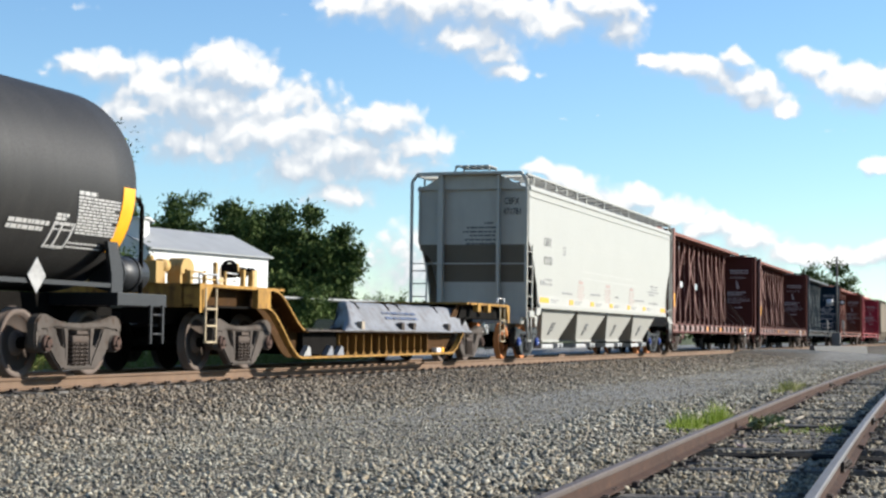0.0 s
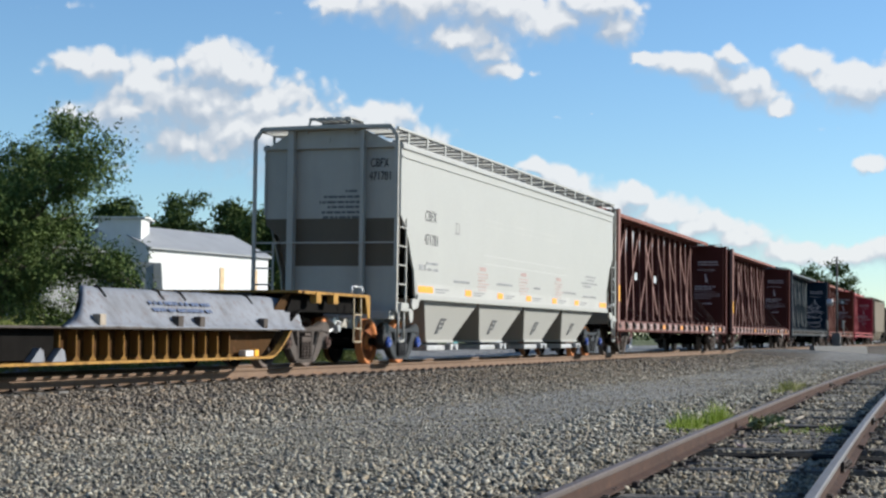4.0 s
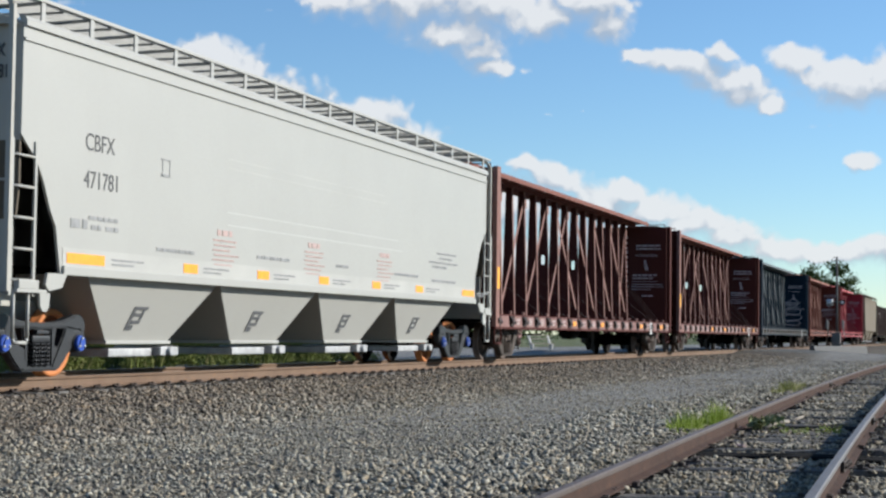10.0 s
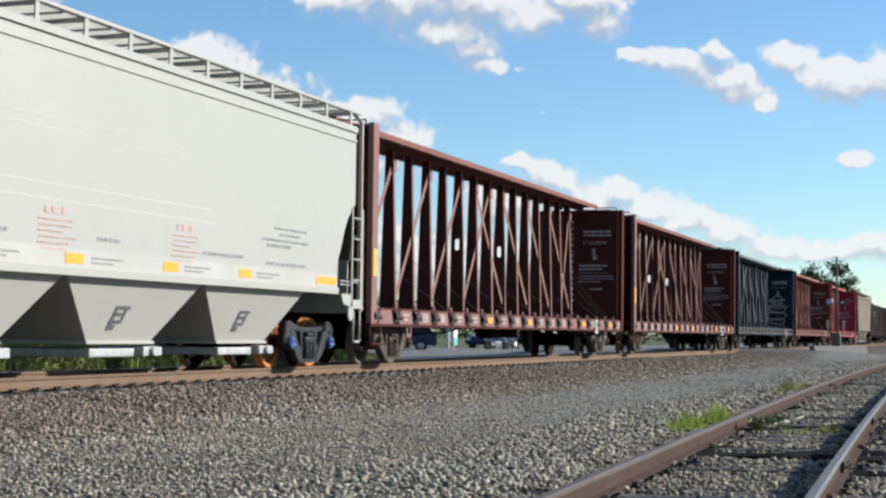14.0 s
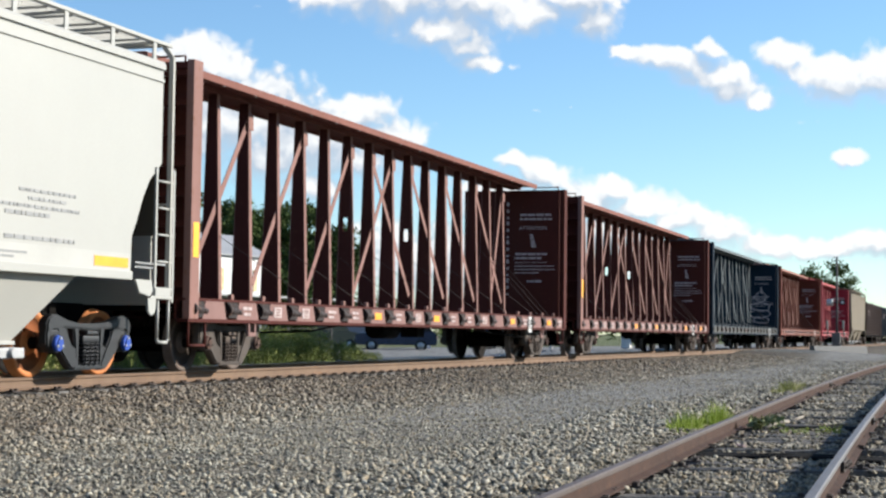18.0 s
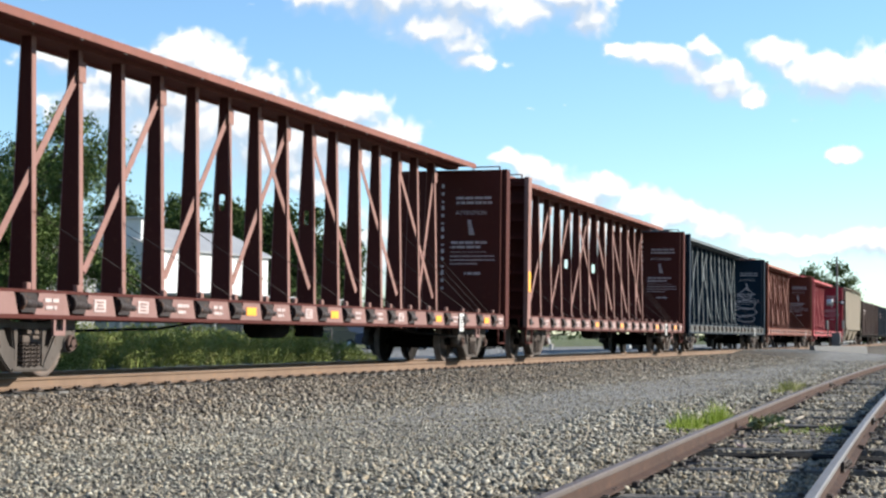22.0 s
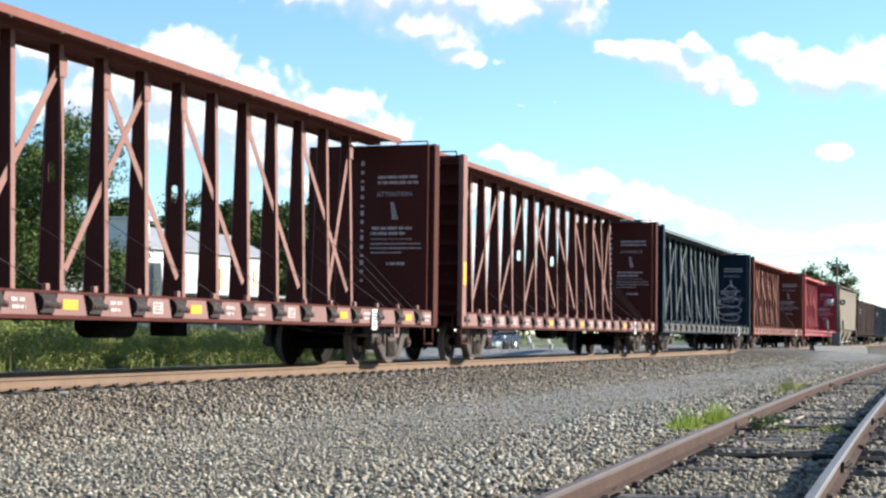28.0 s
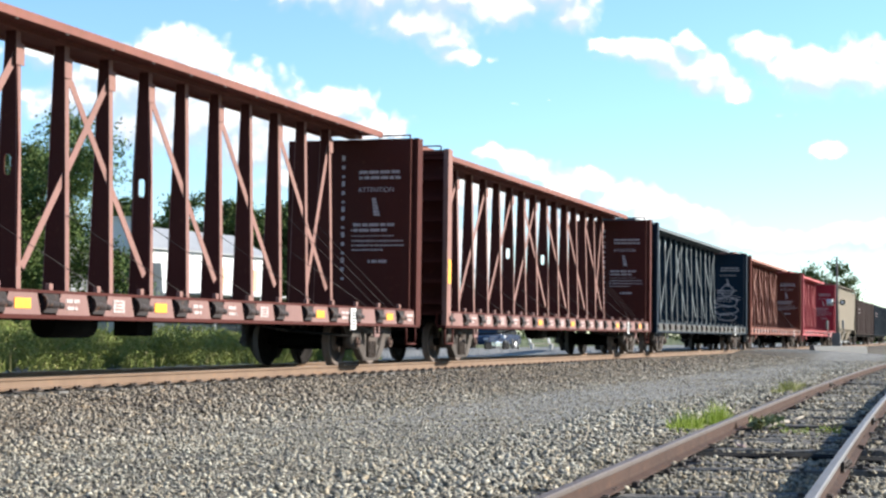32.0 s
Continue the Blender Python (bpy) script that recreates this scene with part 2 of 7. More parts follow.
def ground_z(x, y):
    d = abs(y - YC)
    base = -0.47 if y < YC else -0.42
    z = base + (-0.235 - base) * (1 - step(1.6, 4.2, d))
    z += 0.035 * noise.noise((x * 0.35, y * 0.35, 0)) + 0.015 * noise.noise((x * 1.7, y * 1.7, 3)) if d > 1.7 else 0
    ds = abs(y - siding_y(x))
    z = z + (-0.56 - z) * (1 - step(1.25, 1.7, ds))
    if y < -0.5:
        z = min(z, -0.5)
    w = step(78, 85, x) * (1 - step(98, 104, x))
    if w > 0 and -40 < y < 60:
        road = -0.345 + 0.30 * step(4.0, 10.0, y) - 0.25 * step(16, 26, y)
        z = z + (road - z) * w
    return z


def gravel_material(name, stones=True, grime=1.0):
    m, t, b = shader(name, 0.9)
    co = t.nodes.new("ShaderNodeTexCoord").outputs["Object"]
    sep = t.nodes.new("ShaderNodeSeparateXYZ")
    t.links.new(co, sep.inputs[0])
    wob = noise_mask(t, co, 0.6, 0.2, 0.8)
    add = node(t, "ShaderNodeMath")
    add.operation = "MULTIPLY_ADD"
    add.inputs[1].default_value = 2.0
    t.links.new(wob, add.inputs[0])
    t.links.new(sep.outputs[1], add.inputs[2])
    near_main = t.nodes.new("ShaderNodeMapRange")
    near_main.inputs[1].default_value, near_main.inputs[2].default_value = 8.6, 11.4
    t.links.new(add.outputs[0], near_main.inputs[0])
    if stones:
        geo = t.nodes.new("ShaderNodeNewGeometry")
        rnd = geo.outputs["Random Per Island"]
    else:
        vo = node(t, "ShaderNodeTexVoronoi", Scale=26.0)
        t.links.new(co, vo.inputs["Vector"])
        sp = t.nodes.new("ShaderNodeSeparateColor")
        t.links.new(vo.outputs["Color"], sp.inputs[0])
        rnd = sp.outputs[0]
    ramp = t.nodes.new("ShaderNodeValToRGB")
    ramp.color_ramp.elements[0].color = (0.06, 0.059, 0.056, 1)
    ramp.color_ramp.elements[1].color = (0.42, 0.412, 0.39, 1)
    for at, c in ((0.22, (0.135, 0.133, 0.127, 1)), (0.36, (0.22, 0.192, 0.155, 1)), (0.42, (0.185, 0.183, 0.175, 1)), (0.72, (0.265, 0.26, 0.247, 1)), (0.78, (0.32, 0.27, 0.21, 1)), (0.84, (0.30, 0.295, 0.28, 1))):
        ramp.color_ramp.elements.new(at).color = c
    t.links.new(rnd, ramp.inputs[0])
    big = noise_mask(t, co, 0.35, 0.3, 0.7)
    grey = blend(t, big, blend(t, 1.0, ramp.outputs[0], (1.29, 1.22, 1.03), "MULTIPLY"), (0.90, 0.87, 0.82), "MULTIPLY")
    brown = blend(t, 1.0, ramp.outputs[0], (0.79, 0.66, 0.515), "MULTIPLY")
    col = blend(t, near_main.outputs[0], grey, brown)
    if grime < 1:
        col = blend(t, 1.0, col, (grime, grime * 0.97, grime * 0.92), "MULTIPLY")
    t.links.new(col, b.inputs["Base Color"])
    if stones:
        bumped(t, b, noise_mask(t, co, 60, 0.3, 0.7), 0.4, 0.006)
    else:
        inv = node(t, "ShaderNodeMath")
        inv.operation = "SUBTRACT"
        inv.inputs[0].default_value = 1.0
        t.links.new(vo.outputs["Distance"], inv.inputs[1])
        bumped(t, b, inv.outputs[0], 1.0, 0.05)
    return m


def ground_material():
    """Gravel yard round the tracks, grass beyond, asphalt at the crossing and on the road behind."""
    m = gravel_material("yard_ground", stones=False)
    t = m.node_tree
    b = t.nodes["Principled BSDF"]
    old = blend(t, 1.0, b.inputs["Base Color"].links[0].from_socket, (0.40, 0.375, 0.34), "MULTIPLY")
    co = t.nodes.new("ShaderNodeTexCoord").outputs["Object"]
    sep = t.nodes.new("ShaderNodeSeparateXYZ")
    t.links.new(co, sep.inputs[0])

    def band(sock, lo, hi, soft):
        a = t.nodes.new("ShaderNodeMapRange")
        a.inputs[1].default_value, a.inputs[2].default_value = lo, lo + soft
        c = t.nodes.new("ShaderNodeMapRange")
        c.inputs[1].default_value, c.inputs[2].default_value = hi + soft, hi
        t.links.new(sock, a.inputs[0])
        t.links.new(sock, c.inputs[0])
        k = t.nodes.new("ShaderNodeMath")
        k.operation = "MULTIPLY"
        t.links.new(a.outputs[0], k.inputs[0])
        t.links.new(c.outputs[0], k.inputs[1])
        return k.outputs[0]
    asphalt = blend(t, noise_mask(t, co, 40, 0.3, 0.7), (0.055, 0.054, 0.052), (0.10, 0.098, 0.094))
    col = blend(t, band(sep.outputs[0], 82.5, 99, 1.2), old, asphalt)
    fines = blend(t, noise_mask(t, co, 30, 0.3, 0.7), (0.14, 0.133, 0.118), (0.22, 0.21, 0.187))
    worn = node(t, "ShaderNodeMath")
    worn.operation = "MULTIPLY"
    t.links.new(band(sep.outputs[1], 4.4, 7.6, 1.0), worn.inputs[0])
    t.links.new(band(sep.outputs[0], 13, 90, 9.0), worn.inputs[1])
    col = blend(t, worn.outputs[0], col, fines)
    lot = blend(t, noise_mask(t, co, 1.2, 0.3, 0.7), (0.15, 0.146, 0.138), (0.23, 0.226, 0.215))
    col = blend(t, band(sep.outputs[1], 16.2, 34, 0.8), col, lot)
    grass = blend(t, noise_mask(t, co, 1.5, 0.3, 0.7), (0.055, 0.075, 0.02), (0.14, 0.15, 0.05))
    col = blend(t, band(sep.outputs[1], 33, 3000, 2.0), col, grass)
    t.links.new(col, b.inputs["Base Color"])
    return m


M_GROUND = ground_material()
M_STONE = gravel_material("ballast_stone")
M_CRIB = gravel_material("grimy_crib_stone", grime=0.98)
M_RAIL_DARK = plain("dark_rusty_iron", (0.05, 0.037, 0.03), 0.85)
M_RAIL_SIDE = painted("rusty_rail", (0.175, 0.117, 0.080), dirt=(0.095, 0.06, 0.042), rust=(0.27, 0.13, 0.055), rough=0.8, dirty=0.5, rusty=0.25, gloss=0.15)
M_RAIL_SIDING = painted("worn_siding_rail", (0.066, 0.041, 0.032), dirt=(0.03, 0.021, 0.018), rust=(0.11, 0.055, 0.032), rough=0.8, dirty=0.7, rusty=0.3, gloss=0.08)
M_RAIL_WORN = painted("worn_siding_railhead", (0.105, 0.083, 0.072), dirt=(0.06, 0.046, 0.04), rust=(0.12, 0.075, 0.05), rough=0.55, dirty=0.6, rusty=0.25, gloss=0.25)
# right-hand railhead: greyer base colour carries the sky's reflection
M_RAIL_GREY = painted("sky_grey_siding_railhead", (0.14, 0.13, 0.125), dirt=(0.09, 0.075, 0.068), rust=(0.12, 0.08, 0.06), rough=0.5, dirty=0.6, rusty=0.2, gloss=0.35)
M_TIE_DARK = plain("black_gap_tie", (0.012, 0.011, 0.010), 0.95, gloss=0.1)
M_RAIL_TOP = plain("polished_railhead", (0.40, 0.38, 0.36), 0.35, 0.8)
M_TIE = painted("weathered_tie", (0.17, 0.158, 0.143), dirt=(0.035, 0.031, 0.028), rust=(0.05, 0.038, 0.028), rough=0.95, dirty=0.9, rusty=0.5, bump=0.8, gloss=0.15)


def spread(a, b, n, k=1.0):
    return [a + (b - a) * (i / n) ** k for i in range(n + 1)]


def build_ground():
    xs = [-1500, -600, -250, -100, -50, -25, -12, -6] + spread(-3, 40, 86) + spread(41, 110, 69) + [115, 125, 140, 170, 220, 300, 450, 700, 1100, 1800, 3000]
    ys = [-1500, -500, -200, -80, -40, -20, -12, -8, -5, -3] + spread(-2, 20, 88) + [20.5, 21, 22, 23, 24, 26, 28, 31, 35, 40, 50, 70, 100, 150, 250, 400, 700, 1200, 2200]
    verts = [(x, y, ground_z(x, y)) for y in ys for x in xs]
    nx = len(xs)
    faces = [(j * nx + i, j * nx + i + 1, (j + 1) * nx + i + 1, (j + 1) * nx + i) for j in range(len(ys) - 1) for i in range(nx - 1)]
    me = bpy.data.meshes.new("ground")
    me.from_pydata(verts, [], faces)
    me.shade_smooth()
    me.materials.append(M_GROUND)
    return tagged(new("ground", me), "grey gravel railway yard with asphalt crossing and grass beyond", "ground", kind="structure")


build_ground()

RAIL_SECTION = [(-0.07, -0.165), (0.07, -0.165), (0.07, -0.152), (0.012, -0.135), (0.009, -0.05), (0.034, -0.036), (0.036, -0.008),
                (0.028, 0.0), (-0.028, 0.0), (-0.036, -0.008), (-0.034, -0.036), (-0.009, -0.05), (-0.012, -0.135), (-0.07, -0.152)]


def rail(name, path, material, label, worn=None):
    """A T-section rail swept along a path of points at the railhead's centre."""
    top = new(name)
    tagged(top, label, "rail", "rails")
    # base, web and head as parts of one rail
    for piece, keep in (("rail_base", (0, 1, 2, 12, 13)), ("rail_web", (3, 11)), ("rail_head", (4, 5, 6, 7, 8, 9, 10))):
        bm = bmesh.new()
        rings = []
        for i, p in enumerate(path):
            d = (Vector(path[min(i + 1, len(path) - 1)]) - Vector(path[max(i - 1, 0)])).normalized()
            s = Vector((-d.y, d.x, 0))
            rings.append([bm.verts.new(Vector(p) + s * u + Vector((0, 0, v))) for u, v in RAIL_SECTION])
        n = len(RAIL_SECTION)
        for a, b in zip(rings[:-1], rings[1:]):
            for i in keep:
                f = bm.faces.new((a[i], b[i], b[(i + 1) % n], a[(i + 1) % n]))
                if i == 7 and material == M_RAIL_SIDE:
                    f.material_index = 1
        bmesh.ops.delete(bm, geom=[v for v in bm.verts if not v.link_faces], context="VERTS")
        ob = part(piece, bm, worn if piece == "rail_head" and worn else material, top)
        ob.data.materials.append(M_RAIL_TOP)
    return top


MAIN_X = [-60, -20] + spread(0, 100, 100) + [130, 180, 260, 400, 700]
for s_ in (-1, 1):
    rail("rail", [(x, YC + s_ * (GAUGE / 2 + 0.035), RAIL) for x in MAIN_X], M_RAIL_SIDE, "long rusty brown steel rail of the main track")
SIDING_X = [-30, -10] + spread(0, 76, 76) + [85, 110, 160, 240, 400]
for s_ in (-1, 1):
    r_ = rail("rail", [(x, siding_y(x) + s_ * (GAUGE / 2 + 0.035), S_RAIL) for x in SIDING_X], M_RAIL_SIDING, "worn brown grey rail of the bending siding", M_RAIL_GREY if s_ < 0 else M_RAIL_WORN)
    for jx in ((13.9, 21.5, 37.3) if s_ < 0 else (37.3,)):
        bm = bmesh.new()
        jy = siding_y(jx) + s_ * (GAUGE / 2 + 0.035)
        tilt_ = (siding_y(jx + 0.5) - siding_y(jx - 0.5))
        for f_ in (-1, 1):
            bar(bm, (jx - 0.3, jy - 0.3 * tilt_ + f_ * 0.03, S_RAIL - 0.09), (jx + 0.3, jy + 0.3 * tilt_ + f_ * 0.03, S_RAIL - 0.09), 0.03, 0.085)
            for k_ in range(4):
                bx = jx - 0.22 + k_ * 0.147
                rod(bm, (bx, jy + f_ * 0.02, S_RAIL - 0.09), (bx, jy + f_ * 0.075, S_RAIL - 0.09), 0.022, 6)
        part("joint_bar", bm, M_RAIL_DARK, r_, "dark bolted joint bar")


def tie_mesh(k):
    rng = random.Random(k)
    bm = bmesh.new()
    n = 7
    rows = []
    for i in range(n + 1):
        y = -1.29 + 2.58 * i / n
        w = 0.118 + rng.uniform(-0.022, 0.012)
        top = rng.uniform(-0.03, 0.006)
        rows.append([bm.verts.new((a * w + rng.uniform(-0.008, 0.008), y, z)) for a, z in ((-1, -0.14), (1, -0.14), (1, top - 0.01), (0.8, top), (0.1, top - rng.uniform(0, 0.02)), (-0.75, top), (-1, top - 0.012))])
    m = len(rows[0])
    for a, b in zip(rows[:-1], rows[1:]):
        for i in range(m):
            bm.faces.new((a[i], a[(i + 1) % m], b[(i + 1) % m], b[i]))
    bm.faces.new(rows[0])
    bm.faces.new(rows[-1][::-1])
    bmesh.ops.recalc_face_normals(bm, faces=bm.faces[:])
    me = bpy.data.meshes.new("railway_tie")
    bm.to_mesh(me)
    bm.free()
    me.materials.append(M_TIE)
    return me


SIDING_TIES = []


def build_ties():
    rng = random.Random(5)
    kinds = [tie_mesh(k) for k in range(7)]
    bm = bmesh.new()
    box(bm, -0.09, 0.09, -0.16, 0.16, -0.005, 0.008)
    for sx, sy in ((-0.06, -0.10), (0.05, 0.10), (0.06, -0.09)):
        box(bm, sx - 0.018, sx + 0.018, sy - 0.022, sy + 0.022, 0.0, 0.035)
    plate = bpy.data.meshes.new("tie_plate")
    bm.to_mesh(plate)
    bm.free()
    plate.materials.append(M_RAIL_DARK)
    x = -14.0
    while x < 72:
        s = (siding_y(x + 0.5) - siding_y(x - 0.5))
        me = rng.choice(kinds)
        sunk = rng.choice((0.0, 0.004, 0.012, 0.035, 0.05))
        # ties at two hollows turn black to deepen the shadowed gap
        dark_gap = 15.7 < x < 16.4 or 20.8 < x < 21.5
        if dark_gap:
            sunk = 0.0
        if dark_gap:
            me = me.copy()
            me.materials[0] = M_TIE_DARK
        ob = new("railway_tie", me)
        ob.matrix_world = pose(x, siding_y(x) + rng.uniform(-0.12, 0.12), S_RAIL - 0.168 - sunk, rng.uniform(-1.2, 1.2), rng.uniform(-4, 4), math.degrees(s) + rng.uniform(-3, 3))
        tagged(ob, "weathered grey wooden tie sunk in siding gravel", "railway tie", "ties of the siding")
        if x < 45:
            for s_ in (-1, 1):
                pl = new("tie_plate", plate)
                pl.parent = ob
                pl.matrix_local = pose(0, s_ * (GAUGE / 2 + 0.035), 0.0)
        SIDING_TIES.append((x, sunk))
        x += 0.56 + rng.uniform(-0.08, 0.10)
        if 15.6 < x < 16.4 or 20.75 < x < 21.5:
            x += 0.8
    # extra black ties, added to stand for the shadow in these hollows
    for x in (15.93, 16.18, 21.0, 21.3):
        me = kinds[0].copy()
        me.materials[0] = M_TIE_DARK
        ob = new("railway_tie", me)
        ob.matrix_world = pose(x, siding_y(x) - 0.08, S_RAIL - 0.172, 0, rng.uniform(-4, 4), rng.uniform(0, 4))
        tagged(ob, "black tie added for a shadowed gap between siding rails", "railway tie", "ties of the siding")
    x = 10.0
    while x < 60:
        ob = new("railway_tie", rng.choice(kinds))
        ob.matrix_world = pose(x, YC, RAIL - 0.175, 0, 0, rng.uniform(-0.6, 0.6))
        tagged(ob, "dark wooden tie in ballast under the main rails", "railway tie", "ties of the main track")
        pl = new("tie_plate", plate)
        pl.parent = ob
        pl.matrix_local = pose(0, -(GAUGE / 2 + 0.055), 0.006)
        x += 0.52


build_ties()


def scatter(name, spots, material, label, shapes, category="gravel", parent=None):
    """One mesh of many small pieces: spots are (place, scale vector, turn about x y z, shape number)."""
    vs, fs, base = [], [], 0
    for (p, s, r, k) in spots:
        v, f = shapes[k]
        m = np.array((Euler(r).to_matrix() @ Matrix.Diagonal(s)))
        vs.append(v @ m.T + np.array(p))
        fs.append(f + base)
        base += len(v)
    v = np.concatenate(vs).astype(np.float32)
    f = np.concatenate(fs)
    k = f.shape[1]
    me = bpy.data.meshes.new(name)
    me.vertices.add(len(v))
    me.vertices.foreach_set("co", v.ravel())
    me.loops.add(f.size)
    me.loops.foreach_set("vertex_index", f.ravel().astype(np.int32))
    me.polygons.add(len(f))
    me.polygons.foreach_set("loop_start", np.arange(0, f.size, k, dtype=np.int32))
    me.update(calc_edges=True)
    me.materials.append(material)
    ob = new(name, me)
    if parent:
        ob.parent = parent
        return ob
    return tagged(ob, label, category, kind="stuff")


def stone_shapes(n):
    out = []
    rng = np.random.RandomState(3)
    for k in range(n):
        bm = bmesh.new()
        bmesh.ops.create_icosphere(bm, subdivisions=1, radius=1.0)
        v = np.array([q.co[:] for q in bm.verts])
        f = np.array([[q.index for q in fc.verts] for fc in bm.faces])
        bm.free()
        v = v * rng.uniform(0.62, 1.15, (len(v), 1))
        for _ in range(3):
            d = rng.normal(size=3)
            d /= np.linalg.norm(d)
            h = v @ d
            v = v - np.outer(np.maximum(h - 0.55, 0), d)
        out.append((v, f))
    return out


STONES = stone_shapes(14)


def build_ballast():
    rng = random.Random(11)
    spots = []
    for x0 in range(5, 80):
        dens = 330 if x0 < 18 else (210 if x0 < 28 else (120 if x0 < 46 else 55))
        y_lo, y_hi = 0.04 * x0 - 0.3, min(0.74 * x0 + 1.2, 12.02)
        for _ in range(int((y_hi - y_lo) * dens)):
            x, y = x0 + rng.random(), rng.uniform(y_lo, y_hi)
            ds = y - siding_y(x)
            if abs(ds) < 1.32:
                continue
            if y > 11.85 and rng.random() < 0.6:
                continue
            path = step(4.4, 5.4, y) * (1 - step(7.4, 8.8, y)) * step(13, 24, x)
            if rng.random() < 0.42 * path * (0.75 + 0.5 * noise.noise((x * 0.5, y * 0.9, 2))):
                continue
            coarse = 1.18 if y > 9.4 else (1.25 if abs(ds) < 3.0 or y > 8.2 else 0.9)
            r = rng.uniform(0.011, 0.029) * coarse * (1 - 0.35 * path) * (1.0 if x0 < 18 else (1.25 if x0 < 46 else 1.7))
            z = ground_z(x, y) + r * rng.uniform(-0.2, 0.55)
            spots.append(((x, y, z), (r * rng.uniform(0.9, 1.5), r, r * rng.uniform(0.55, 0.9)), (rng.uniform(-0.6, 0.6), rng.uniform(-0.6, 0.6), rng.uniform(0, 6.28)), rng.randrange(14)))
    scatter("ballast_gravel", spots, M_STONE, "loose grey and brown crushed stone ballast", STONES)
    spots = []
    # cribs between the ties: some filled to the top, some hollow
    for (xa, sa), (xb, sb) in zip(SIDING_TIES[:-1], SIDING_TIES[1:]):
        if xa < 5 or xa > 60:
            continue
        fill = rng.choice((0.4, 0.55, 0.7, 0.8, 0.9, 1.0))
        if 15.6 < xa < 16.3 or 20.7 < xa < 21.4:
            fill = -0.1
        dens = 620 if xa < 20 else (380 if xa < 32 else 160)
        for _ in range(int((xb - xa) * 2.9 * dens)):
            x, u = rng.uniform(xa - 0.16, xb + 0.16), rng.uniform(-1.45, 1.45)
            if abs(abs(u) - 0.753) < 0.06:
                continue
            if abs(u) < 1.0 and (15.78 < x < 16.36 or 20.9 < x < 21.45):
                continue
            on_tie = (x < xa + 0.11 and sa < 0.03) or (x > xb - 0.11 and sb < 0.03)
            if on_tie and (rng.random() < (0.89 if abs(u) < 1.15 else 0.45) or 15.6 < x < 16.5 or 20.7 < x < 21.6):
                continue
            r = rng.uniform(0.013, 0.032) * (1.0 if xa < 20 else 1.3)
            low = 0.10 * (1 - fill) * (1 + 0.6 * noise.noise((x * 2, u * 2.5, 7)))
            z = (S_RAIL - 0.168 + 0.3 * r - (sa if x < xa + 0.11 else sb)) if on_tie else S_RAIL - 0.186 - max(0.0, low) + r * rng.uniform(-0.6, 0.4) + 0.02 * noise.noise((x * 3, u * 3, 1))
            spots.append(((x, siding_y(x) + u, z), (r * rng.uniform(0.9, 1.5), r, r * rng.uniform(0.55, 0.9)), (rng.uniform(-0.6, 0.6), rng.uniform(-0.6, 0.6), rng.uniform(0, 6.28)), rng.randrange(14)))
    scatter("crib_gravel", spots, M_CRIB, "grimy dark stones between the siding ties", STONES)


build_ballast()

# ---- train: running gear shared by all cars ----
LIVE = []      # car, its place along the train
SPIN = []      # axles that turn


SPRINGS = {}


def spring_mesh(material):
    """A coil spring 0.3 m high, shared by all trucks of one colour."""
    if material.name not in SPRINGS:
        bm = bmesh.new()
        turns, per = 6, 8
        pts = [(0.058 * math.cos(2 * math.pi * k / per), 0.058 * math.sin(2 * math.pi * k / per), 0.31 * k / (turns * per)) for k in range(turns * per + 1)]
        for p, q in zip(pts[:-1], pts[1:]):
            rod(bm, p, q, 0.016, 5)
        rod(bm, (0, 0, 0), (0, 0, 0.31), 0.026, 6)
        me = bpy.data.meshes.new("spring")
        bm.to_mesh(me)
        bm.free()
        me.materials.append(material)
        SPRINGS[material.name] = me
    return SPRINGS[material.name]


